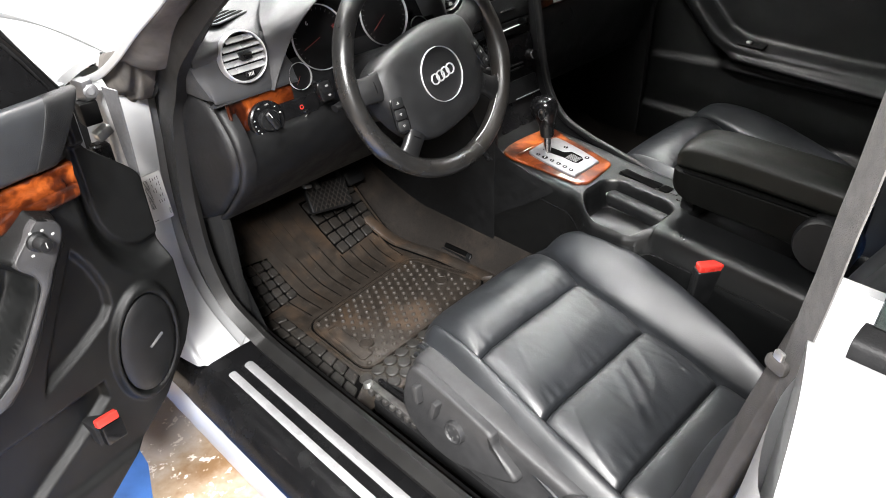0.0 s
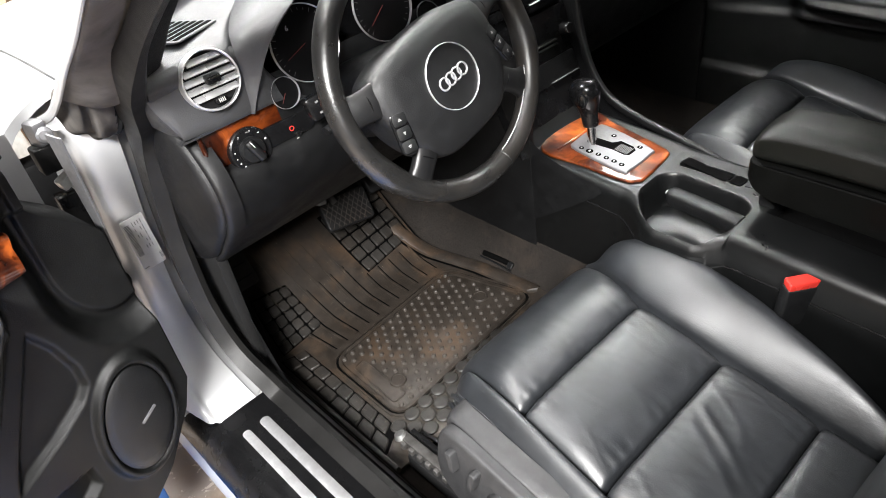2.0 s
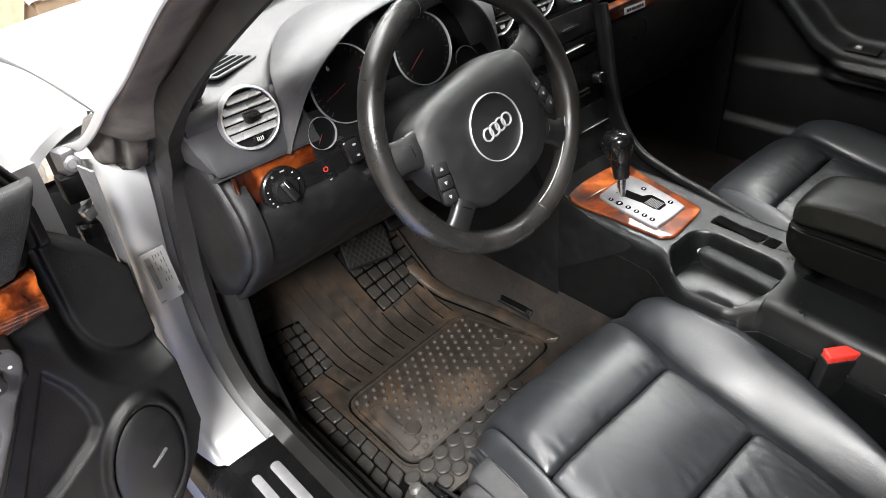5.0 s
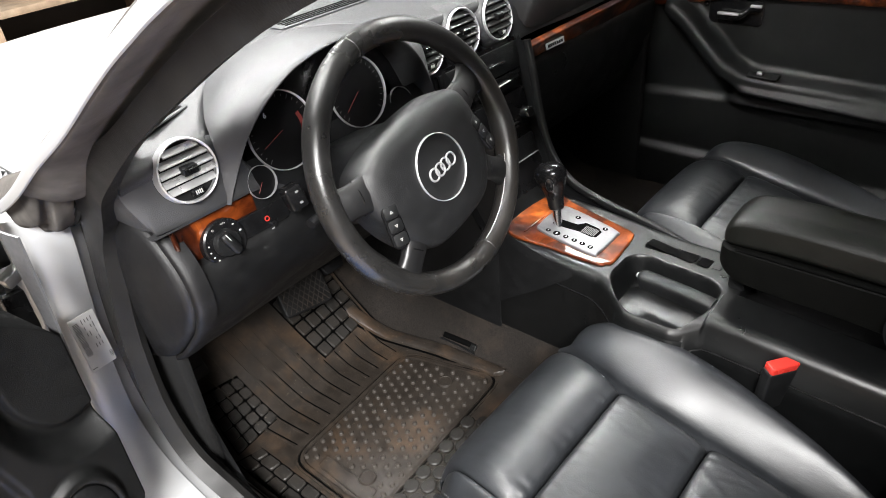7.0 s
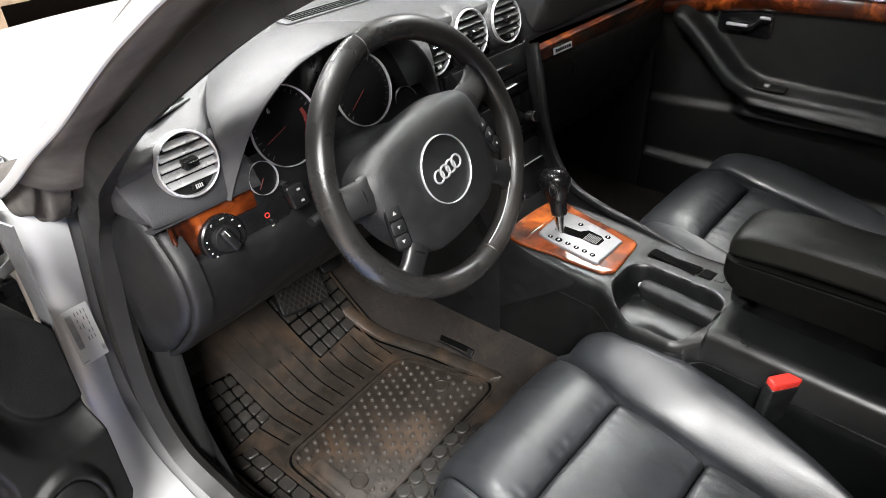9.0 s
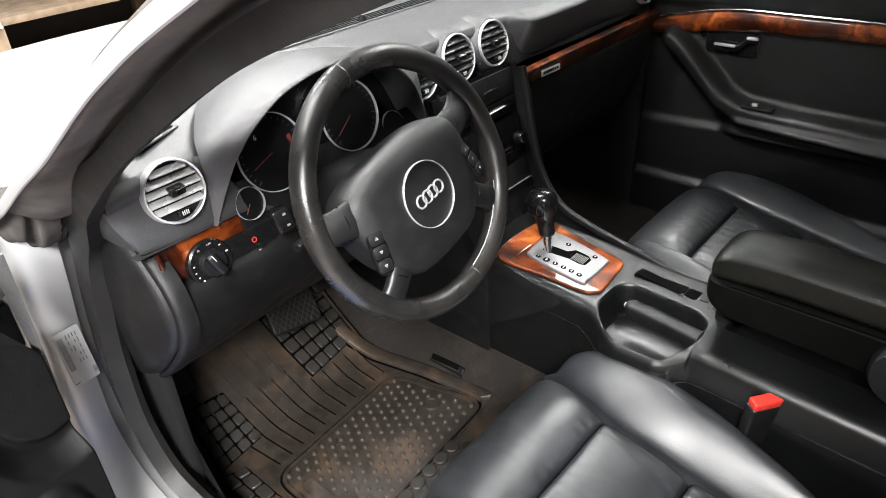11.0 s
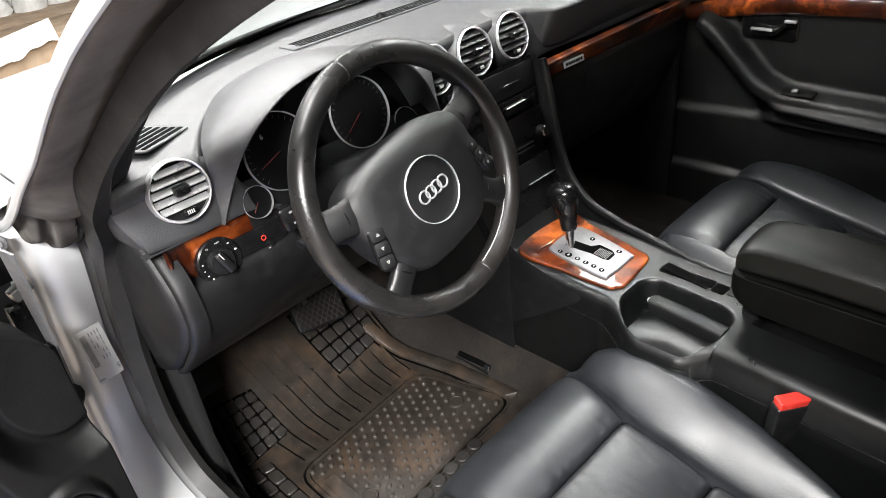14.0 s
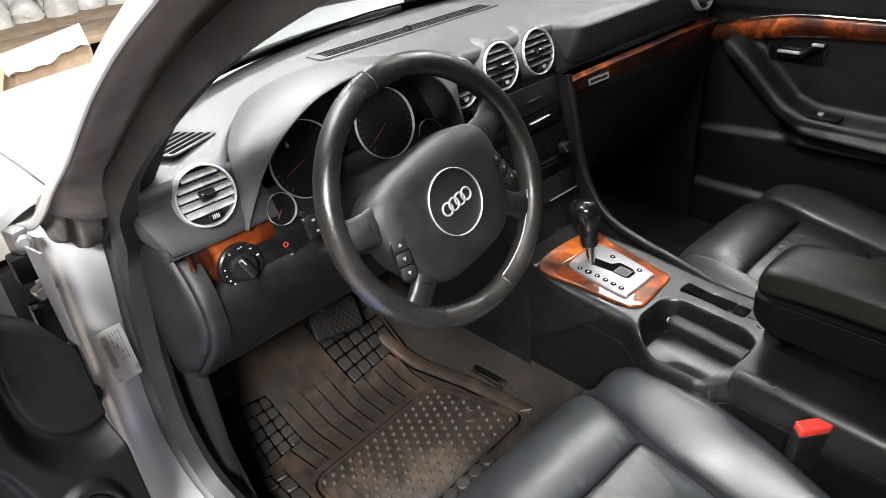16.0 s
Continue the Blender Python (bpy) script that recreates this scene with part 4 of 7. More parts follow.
    part("pod_flank", loft([[(-0.712, 0.220, 0.974), (-0.713, 0.211, 0.963), (-0.704, 0.207, 0.930), (-0.688, 0.203, 0.892)], [(-0.716, 0.25, 0.974), (-0.718, 0.245, 0.96), (-0.710, 0.24, 0.93), (-0.695, 0.235, 0.892)], [(-0.716, 0.36, 0.972), (-0.718, 0.36, 0.95), (-0.712, 0.36, 0.92), (-0.70, 0.36, 0.892)]], 12, 12), SOFT, dash)
    part("pod_lip", loft([[(x, 0.192, 0.888), (x, 0.195, 0.8835), (x, 0.212, 0.883)] for x in (-0.694, -0.6, -0.535)], 12, 6), SOFT, dash)
    # lower panel on the driver's side
    low = []
    for x in (-0.674, -0.6, -0.5, -0.4, -0.3, -0.2, -0.14):
        k = smooth(x, -0.66, -0.35)
        low.append([(x, 0.215, 0.826), (x, 0.186 + 0.012 * k, 0.823), (x, 0.170 + 0.022 * k, 0.79), (x, 0.182 + 0.02 * k, 0.745), (x, 0.210 + 0.02 * k, 0.708), (x, 0.272 + 0.015 * k, 0.646), (x, 0.335, 0.607), (x, 0.42, 0.590), (x, 0.6, 0.60)])
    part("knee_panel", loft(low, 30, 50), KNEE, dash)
    # rounded end panel: a flange and a convex cover, with a fine gap between them
    cap = [(0.300, 0.918), (0.240, 0.896), (0.205, 0.866), (0.176, 0.830), (0.166, 0.785), (0.181, 0.742), (0.208, 0.708), (0.270, 0.646), (0.340, 0.606), (0.43, 0.580), (0.48, 0.64), (0.48, 0.80), (0.40, 0.91)]
    cap = [tuple(p) for p in cat(cap, 64, True)]
    cy, cz = 0.33, 0.76

    def cap_ring(f, x):
        return [(x, cy + (a - cy) * f, cz + (b - cz) * f) for a, b in cap]
    part("end_panel", loft([cap_ring(1.0, -0.655), cap_ring(1.0, -0.668), cap_ring(0.99, -0.676), cap_ring(0.965, -0.680), cap_ring(0.925, -0.680), cap_ring(0.915, -0.674)], 16, 72, closed_v=True), CAPTRIM, dash, sharp=50)
    part("end_cover", loft([cap_ring(0.912, -0.670), cap_ring(0.908, -0.679), cap_ring(0.885, -0.685), cap_ring(0.82, -0.690), cap_ring(0.6, -0.696), cap_ring(0.3, -0.699), cap_ring(0.02, -0.700)], 24, 72, closed_v=True, caps=True), CAPTRIM, dash, "smooth rounded dark cover")
    # passenger side under the pad: wood strip, glovebox
    strip = []
    for x, zt, zb in ((0.126, 0.889, 0.847), (0.3, 0.889, 0.843), (0.5, 0.888, 0.839), (0.69, 0.886, 0.834)):
        strip.append([(x, 0.216, zt), (x, 0.205, zt - 0.003), (x, 0.203, zt - 0.008), (x, 0.210, 0.5 * (zt + zb)), (x, 0.220, zb + 0.004), (x, 0.228, zb)])
    part("wood_strip", loft(strip, 24, 14), WOOD, dash, "glossy burl wood strip")
    glove = []
    for x in (0.125, 0.3, 0.5, 0.69):
        glove.append([(x, 0.235, 0.85), (x, 0.215, 0.838), (x, 0.22, 0.76), (x, 0.25, 0.67), (x, 0.30, 0.62), (x, 0.5, 0.61)])
    part("glovebox_lid", loft(glove, 16, 24), TRIM, dash)
    # wood behind the light switch, and the switch
    wood = [[(x, 0.21, 0.890), (x, 0.204, 0.884), (x, 0.201, 0.855), (x, 0.202, 0.826), (x, 0.206, 0.820)] for x in (-0.667, -0.64, -0.60, -0.56, -0.533)]
    part("wood_strip", loft(wood, 16, 14), WOOD, dash, "glossy burl wood trim")
    part("wood_edge", sweep([(-0.668, 0.200, 0.882), (-0.667, 0.197, 0.855), (-0.665, 0.199, 0.828)], rounded(0.006, 0.006, 0.002, 2), 12), WOOD, dash)
    ms = facing((-0.606, 0.199, 0.836), (0, -0.975, 0.22)) @ Matrix.Diagonal((0.9, 0.9, 1, 1))
    part("light_panel", plate(rounded(0.105, 0.030, 0.006), facing((-0.562, 0.200, 0.838), (0, -0.975, 0.22)) @ pose(0.01, 0, 0), 0.008, 0.002), GLOSSY, dash)
    sw = part("light_switch", lathe([(0.0001, 0.011), (0.033, 0.011), (0.0355, 0.009), (0.036, 0.0)], ms, 48), GLOSSY, dash, "round black light switch with white symbols")
    part("switch_dial", lathe([(0.0001, 0.020), (0.0185, 0.020), (0.0205, 0.017), (0.021, 0.010)], ms @ pose(0, 0, 0), 40), PLASTIC, sw)
    part("switch_grip", block((0, 0, 0), (0.0150, 0.039, 0.012), 0.005, 3), PLASTIC, sw).data.transform(ms @ pose(0, 0, 0.024, 0, 0, 24))
    part("grip_line", block((0, 0, 0), (0.0010, 0.012, 0.001), 0.0003, 1), GREYLABEL, sw).data.transform(ms @ pose(-0.0045, 0.0115, 0.0302, 0, 0, 24))
    for a0, ww, hh in ((45, 0.0035, 0.0018), (14, 0.004, 0.0026), (168, 0.0025, 0.0022), (188, 0.0025, 0.0018), (206, 0.003, 0.002), (224, 0.0026, 0.0026)):
        a1 = radians(a0)
        part("switch_mark", plate(rounded(ww, hh, 0.0008), ms @ pose(0.0283 * math.cos(a1), 0.0283 * math.sin(a1), 0.0109, 0, 0, 0), 0.0004, 0), WHITE, sw)
    text_part("AUTO", 0.0030, ms @ pose(0.0283 * math.cos(radians(80)), 0.0283 * math.sin(radians(80)), 0.0112), WHITE, sw)
    text_part("O", 0.0045, ms @ pose(0.0283 * math.cos(radians(118)), 0.0283 * math.sin(radians(118)), 0.0112), WHITE, sw)
    part("lamp_mark", lathe([(0.0008, 0.0), (0.0008, 0.0006), (0.0024, 0.0006), (0.0024, 0.0)], ms @ pose(0.012, -0.010, 0.0198), 14), RED, sw, "small red lamp symbol")
    mp = facing((-0.530, 0.192, 0.834), (0, -0.975, 0.22))
    part("dimmer_ring", lathe([(0.0026, 0.0), (0.0026, 0.001), (0.004, 0.001), (0.004, 0.0)], mp @ pose(-0.006, 0.004, 0.0005), 20), RED, dash, "small red ring symbol")
    part("dimmer", lathe([(0.0001, 0.005), (0.004, 0.005), (0.0045, 0.0)], mp @ pose(0.001, -0.007, 0), 18), GLOSSY, dash)
    part("dimmer_mark", plate(rounded(0.004, 0.0012, 0.0004), mp @ pose(-0.002, -0.013, 0.0005), 0.0004, 0), WHITE, dash)
    # lower cluster panel with a row of small keys
    part("cluster_apron", loft([[(x, 0.218, 0.915), (x, 0.205, 0.89), (x, 0.197, 0.855), (x, 0.197, 0.815)] for x in (-0.545, -0.5, -0.42, -0.30, -0.16)], 16, 12), PLASTIC, dash)
    for k in range(4):
        part("key", block((-0.482 + 0.019 * k, 0.2065, 0.884), (0.015, 0.006, 0.007), 0.0015), GLOSSY, dash)
    # demister grille and windscreen slot
    mg = facing((-0.606, 0.312, 0.9850), (0.02, 0.04, 1), (0, 1, 0)) @ pose(0, 0, 0, 0, 0, 27)
    gr = part("demister_grille", plate(rounded(0.094, 0.084, 0.008), mg, 0.0022, 0.0008), SOFT, dash, "black slotted demister grille")
    # flat black plates stand for the shade inside the slots
    for k in range(6):
        part("slot", plate(rounded(0.082, 0.0080, 0.003), mg @ pose(0, -0.032 + 0.0126 * k, 0.0020), 0.0008, 0), DEEPBLACK, gr)
    mc = facing((-0.03, 0.475, 0.9895), (0, 0.02, 1), (0, 1, 0))
    sl = part("screen_slot", plate(rounded(0.46, 0.052, 0.006), mc, 0.0016, 0.0006), SOFT, dash, "long slotted windscreen vent")
    for k in range(4):
        part("slot", plate(rounded(0.425, 0.0062, 0.0025), mc @ pose(0, -0.015 + 0.0102 * k, 0.0014), 0.0008, 0), DEEPBLACK, sl)
    part("sun_sensor", lathe([(0.0001, 0.009), (0.007, 0.007), (0.010, 0.002), (0.011, 0.0)], mc @ pose(-0.01, -0.004, 0.0012), 20), GLOSSY, dash)
    # maker's plate on the wood strip, glovebox lock
    mq = facing((0.214, 0.2045, 0.866), (0, -0.98, 0.18)) @ pose(0, 0, 0, 0, 0, -1.5)
    part("name_plate", plate(rounded(0.066, 0.013, 0.001), mq, 0.002, 0.0005), ALU, dash, "small chrome name plate")
    for k in range(7):
        part("name_bar", plate(rounded(0.0062, 0.006, 0.001), mq @ pose(-0.024 + 0.0080 * k, 0, 0.0019), 0.0004, 0), GLOSSY, dash)
    part("glovebox_handle", sweep([(0.262, 0.212, 0.832), (0.264, 0.206, 0.815), (0.262, 0.21, 0.80)], ring(0.0018, 6), 8), GLOSSY, dash)
    part("glovebox_lock", lathe([(0.0001, 0.002), (0.005, 0.002), (0.006, 0.0)], facing((0.235, 0.2165, 0.800), (0, -1, 0.05)), 18), GLOSSY, dash)
    nl = (0.0, -0.97, 0.22)
    # light put into colour: pale slats where lit, dark SPOKE slats where shaded
    air_vent(-0.626, 0.199, 0.949, 0.0405, nl, SLAT)
    for x, y, z in ((-0.128, 0.250, 0.944), (-0.024, 0.250, 0.946), (0.079, 0.250, 0.947)):
        v = air_vent(x, y, z, 0.043, nl, SPOKE)
        part("vent_collar", lathe([(0.0428, 0.004), (0.0445, 0.0035), (0.050, -0.004), (0.0545, -0.016), (0.056, -0.05)], facing((x, y, z), nl), 48), SOFT, v)
    air_vent(0.615, 0.215, 0.955, 0.042, nl, SPOKE)


dash_top()


# ---- steering wheel ----
def steering_wheel():
    tilt = radians(21.5)
    n = Vector((0, -math.cos(tilt), math.sin(tilt)))
    m0 = facing((-0.378, 0.036, 0.903), n)
    m = m0 @ pose(0, 0, 0, 0, 0, 13)
    w = thing("steering_wheel", (-0.374, 0.08, 0.88), "black leather four-spoke steering wheel, shiny with wear", "steering wheel")
    R, r = 0.1690, 0.0162
    rows = []
    for k in range(160):
        a = 2 * math.pi * k / 160
        grip = 1.0
        for c in (-22, 202):
            grip += 0.13 * math.exp(-(((math.degrees(a) - c + 180) % 360 - 180) / 9) ** 2)
        row = []
        for j in range(20):
            b = 2 * math.pi * j / 20
            row.append(m @ Vector(((R + r * grip * math.cos(b)) * math.cos(a), (R + r * grip * math.cos(b)) * math.sin(a), r * 1.05 * grip * math.sin(b))))
        rows.append(row)
    part("rim", grid_bm(rows, True, True), LEATHER_DARK, w, "smooth black leather rim, shiny with use")
    for a0 in (-86, 266 + 80, 194, 94):
        a = radians(a0)
        d = Vector((math.cos(a), math.sin(a), 0))
        part("rim_seam", lathe([(0.0166, -0.0008), (0.0172, 0.0), (0.0166, 0.0008)], m @ facing(d * R, Vector((-d.y, d.x, 0)), (0, 0, 1)), 24), LEATHER, w)
    # sewn inner seam of the lower right part
    st = []
    for a0 in np.linspace(-84, -34, 40):
        a = radians(a0)
        d = Vector((math.cos(a), math.sin(a), 0))
        b = block((0, 0, 0), (0.0032, 0.0011, 0.0009), 0.0003, 1)
        b.transform(m @ Matrix.Translation(d * (R - 0.0150) + Vector((0, 0, 0.0075))) @ pose(0, 0, 0, 0, 0, a0 + 90 + 25))
        st.append(b)
    tagged(part("stitching", join(*st), GREYLABEL, w, "fine grey stitching"), kind="stuff")
    # airbag cover
    m = Matrix.Translation((-0.009, 0, 0)) @ m
    out = cat([(-0.108, 0.040), (-0.075, 0.055), (-0.03, 0.060), (0.03, 0.060), (0.075, 0.055), (0.108, 0.040), (0.116, 0.0), (0.106, -0.045), (0.082, -0.085), (0.045, -0.106), (-0.045, -0.106), (-0.082, -0.085), (-0.106, -0.045), (-0.116, 0.0)], 84, True)
    rows = []
    for f, h in ((1.0, -0.03), (1.0, 0.0), (0.99, 0.010), (0.955, 0.018), (0.88, 0.0235), (0.72, 0.028), (0.5, 0.0305), (0.25, 0.0315), (0.02, 0.032)):
        rows.append([m @ Vector((x * f, -0.018 + (y + 0.018) * f, h)) for x, y in out])
    part("airbag_cover", grid_bm(rows, closed_v=True, caps=True), AIRBAG, w, sharp=60)
    mb = m @ pose(0.0, -0.0165, 0)
    part("badge_ring", lathe([(0.0436, 0.029), (0.0438, 0.0338), (0.0442, 0.0342), (0.0446, 0.0338), (0.0449, 0.028)], mb, 64), ALU, w, "thin chrome ring")
    for k in range(4):
        q = mb @ pose((k - 1.5) * 0.0123, 0.0, 0.0338 + 0.0005 * (k % 2), 0, 0, 0)
        part("badge_loop", lathe([(0.0082 + 0.0014 * math.cos(t), 0.0016 * math.sin(t)) for t in np.linspace(0, 2 * math.pi, 9)[:-1]], q, 28, True), ALU, w, "small chrome loop")
    # spokes
    for a0, wd in ((168, 0.023), (12, 0.023), (221, 0.019), (-41, 0.019)):
        a = radians(a0)
        d = Vector((math.cos(a), math.sin(a), 0))
        s = Vector((-d.y, d.x, 0))
        rows = []
        for f, k, h in ((0.085, 1.25, 0.008), (0.108, 1.05, 0.009), (0.132, 0.92, 0.006), (0.152, 1.05, 0.001), (0.168, 1.5, -0.002)):
            c = d * f
            rows.append([m @ (c + s * (wd * k * x) + Vector((0, 0, h + 0.009 * y))) for x, y in ((-1, 0), (-0.75, 0.75), (0, 1.1), (0.75, 0.75), (1, 0), (0.75, -0.8), (-0.75, -0.8))])
        part("spoke", loft(rows, 18, 28, closed_v=True, caps=True), SPOKE, w)
        part("spoke_joint", sweep([m @ (d * 0.1215 + s * (wd * 1.0 * q) + Vector((0, 0, 0.0075 + 0.0098 * (1 - q * q)))) for q in np.linspace(-1, 1, 12)], ring(0.0011, 6)), GLOSSY, w)
    # keys
    for sx in (-1, 1):
        mk = m @ pose(sx * 0.104, -0.030, 0.0185, 0, sx * 14, sx * 14)
        k0 = part("key_pad", plate([(x, y) for x, y in rounded(0.024, 0.062, 0.010)], mk, 0.0045, 0.002, 2), GLOSSY, w, "three black keys with white arrows")
        for k in range(3):
            part("key", plate(rounded(0.0195, 0.0165, 0.004), mk @ pose(0, 0.0185 - 0.0185 * k, 0.0042), 0.002, 0.0008), PLASTIC, k0)
            tri = [(-0.0024, -0.0018), (0.0024, -0.0018), (0, 0.0024)]
            inner = [(x * 0.5, y * 0.5 - 0.0001) for x, y in tri]
            part("arrow", frame_plate(tri, inner, mk @ pose(0, 0.0185 - 0.0185 * k, 0.0061, 0, 0, 0 if k == 0 else 180), 0.0003), WHITE, k0)
    part("horn_mark", plate(rounded(0.006, 0.003, 0.001), m @ pose(-0.088, 0.020, 0.0212, 0, -10, 0), 0.0004, 0), GREYPRINT, w)
    part("horn_mark", plate(rounded(0.006, 0.003, 0.001), m @ pose(0.088, 0.020, 0.0212, 0, 10, 0), 0.0004, 0), GREYPRINT, w)
    # column shroud and stalks
    part("column_shroud", loft([[m0 @ Vector((x * s, y * s - 0.01, h)) for x, y in rounded(0.13, 0.12, 0.03)] for h, s in ((-0.03, 0.85), (-0.06, 1.0), (-0.18, 1.0))], 10, 40, closed_v=True, caps=True), PLASTIC, w)
    for s in (-1, 1):
        c = sweep([m0 @ Vector((s * 0.05, 0.0, -0.075)), m0 @ Vector((s * 0.10, -0.008, -0.068)), m0 @ Vector((s * 0.165, -0.016, -0.06))], ring(0.008, 10, 0.006), 10)
        part("stalk", c, GLOSSY, w)
    ms = facing((-0.506, 0.168, 0.866), (-0.25, -0.93, 0.25)) @ pose(0, 0, 0, 0, 0, 10)
    part("stalk_head", plate(rounded(0.026, 0.034, 0.005), ms, 0.022, 0.004), GLOSSY, w)
    for k in (0, 1):
        part("stalk_mark", plate(rounded(0.005, 0.003, 0.001), ms @ pose(0.003, 0.008 - 0.016 * k, 0.0215), 0.0008, 0), GREYPRINT, w)


steering_wheel()


# ---- centre console ----
con = thing("centre_console", (0, -0.15, 0.35), "black centre console with burl wood panel and handbrake well", "console")


def con_left(y):
    return -0.108 - 0.040 * smooth(-y, 0.07, 0.17) + 0.022 * smooth(-y, 0.225, 0.285)


def con_top(y):
    z = 0.590 + 0.07 * max(0.0, y + 0.09)
    return z + 0.9 * max(0.0, y - 0.125) - 0.05 * max(0.0, -y - 0.30)


def console():
    xs = [i / 110 for i in range(111)]
    ys = [0.165 - 0.0022 * j for j in range(225)] + [-0.33 - 0.01 * j for j in range(44)]
    rows = []
    for y in ys:
        xl, xr, zt = con_left(y), 0.108 - 0.012 * smooth(-y, 0.0, 0.2), con_top(y)
        row = [(xl + 0.004, y, 0.30), (xl - 0.004, y, 0.42), (xl - 0.001, y, zt - 0.038)]
        for f in xs:
            x = xl + (xr - xl) * f
            e = min(x - xl, xr - x)
            z = zt - 0.024 * (1 - math.sqrt(max(0.0, 1 - (1 - min(1, e / 0.022)) ** 2)))
            bulge = smooth(-y, 0.08, 0.17) * (1 - smooth(-y, 0.235, 0.285))
            z -= 0.020 * bulge * smooth(-x, 0.06, 0.145)
            d = inside(x, y, xl + 0.013, 0.002 - 0.07 * max(0.0, -0.12 - y), -0.270, -0.096, 0.035)
            z -= 0.060 * smooth(d, -0.002, 0.014)
            d = inside(x, y, 0.026, 0.048, -0.20, -0.108, 0.003)
            z -= 0.035 * smooth(d, -0.001, 0.003)
            d = inside(x, y, 0.020, 0.046, -0.226, -0.205, 0.002)
            z -= 0.02 * smooth(d, -0.001, 0.003)
            d = inside(x, y, -0.034, 0.09, -0.80, -0.295, 0.004)
            z -= 0.035 * smooth(d, -0.001, 0.004)
            d = inside(x, y, -0.2, -0.036, -0.9, -0.276, 0.004)
            z += 0.010 * smooth(d, -0.001, 0.0035)
            row.append((x, y, z))
        row += [(xr + 0.001, y, zt - 0.04), (xr + 0.004, y, 0.42), (xr, y, 0.30)]
        rows.append(row)
    part("body", grid_bm(rows), CONSOLE, con, sharp=50)
    # flank seam
    part("flank_trim", sweep([(con_left(y) - 0.0012, y, con_top(y) - 0.047 - 0.018 * smooth(-y, 0.07, 0.15) * (1 - smooth(-y, 0.24, 0.29))) for y in np.linspace(0.12, -0.7, 60)], ring(0.0018, 6)), GLOSSY, con)
    # wood panel round the gate
    q = [(-0.082, 0.122), (0.074, 0.122), (0.070, 0.06), (0.053, -0.055), (0.047, -0.071), (0.034, -0.079), (-0.048, -0.087), (-0.066, -0.080), (-0.078, -0.062), (-0.084, 0.02)]
    q = [tuple(p) for p in cat(q, 48, True)]
    sl = math.degrees(math.atan(0.07))
    m = pose(0, 0, 0.5975, sl, 0, 0)
    part("wood_panel", plate(q, m, 0.0045, 0.003, 3), WOOD, con, "glossy burl wood panel round the selector")
    part("wood_ridge", block((0, 0, 0), (0.135, 0.005, 0.004), 0.0018), WOOD, con).data.transform(m @ pose(-0.006, 0.088, 0.005))
    g = [tuple(p) for p in cat([(-0.055, 0.062), (-0.035, 0.078), (0.03, 0.078), (0.046, 0.06), (0.030, -0.045), (0.012, -0.056), (-0.05, -0.056), (-0.064, -0.045)], 48, True)]
    part("selector_gate", plate(g, m @ pose(0, 0, 0.004), 0.006, 0.0028, 3), SATIN, con, "satin aluminium selector gate")
    z = 0.0104
    slot = [(-0.032, 0.058), (-0.012, 0.06), (-0.008, 0.018), (0.006, 0.008), (0.004, -0.02), (-0.004, -0.03), (-0.024, -0.03), (-0.028, -0.02), (-0.026, 0.004), (-0.03, 0.03)]
    # flat black plate in place of the slot's shaded depth
    part("selector_slot", plate([(a + 0.008, b) for a, b in slot], m @ pose(0, 0, z - 0.0005), 0.001, 0), DEEPBLACK, con)
    for k in range(9):
        part("slot_brush", block((0, 0, 0), (0.024, 0.0014, 0.0012), 0.0003, 1), GREYPRINT, con).data.transform(m @ pose(-0.006, -0.024 + 0.0031 * k, z + 0.0006))
    for x, y, r in ((-0.048, 0.052, 0.0033), (-0.0475, 0.034, 0.0048), (-0.047, 0.015, 0.0036), (-0.0475, -0.003, 0.0036), (-0.048, -0.02, 0.0036), (-0.049, -0.037, 0.0036), (0.022, 0.030, 0.0036), (0.018, -0.030, 0.0036)):
        part("selector_mark", lathe([(0.0001, 0.0006), (1.4 * r, 0.0005), (1.4 * r, 0)], m @ pose(x, y, z - 0.0004), 20), DEEPBLACK, con)
        part("selector_letter", block((0, 0, 0), (r * 1.1, r * 0.5, 0.0003), 0), GREYLABEL, con).data.transform(m @ pose(x, y, z + 0.0004))
    # black sheets painted as shade in the coin slot, the key slot and the gap under the armrest
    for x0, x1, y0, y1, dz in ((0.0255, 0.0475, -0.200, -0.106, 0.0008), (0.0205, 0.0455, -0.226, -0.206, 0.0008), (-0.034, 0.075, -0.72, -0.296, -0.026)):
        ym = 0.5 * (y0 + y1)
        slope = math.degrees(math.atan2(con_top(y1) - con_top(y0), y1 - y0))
        part("slot_shade", plate(rounded(x1 - x0, y1 - y0, 0.003), pose(0.5 * (x0 + x1), ym, con_top(ym) + dz, slope, 0, -10 if dz > 0 else 0), 0.0006, 0), DEEPBLACK, con)
    # socket by the armrest
    part("socket_cover", block((0.034, -0.238, 0.5895), (0.022, 0.016, 0.004), 0.0015), PLASTIC, con)
    # stack above the selector
    st = []
    for xx in (-0.128, -0.1, 0.0, 0.1, 0.118, 0.122):
        k = 0.004 if abs(xx) > 0.11 else 0.0
        st.append([(xx, 0.232 + k, 0.905), (xx, 0.224 + k, 0.86), (xx, 0.212 + k, 0.80), (xx, 0.198 + k, 0.74), (xx, 0.178 + k, 0.68), (xx, 0.15 + k, 0.63), (xx, 0.125 + k, 0.598)])
    part("stack_panel", loft(st, 16, 40), GLOSSY, con)
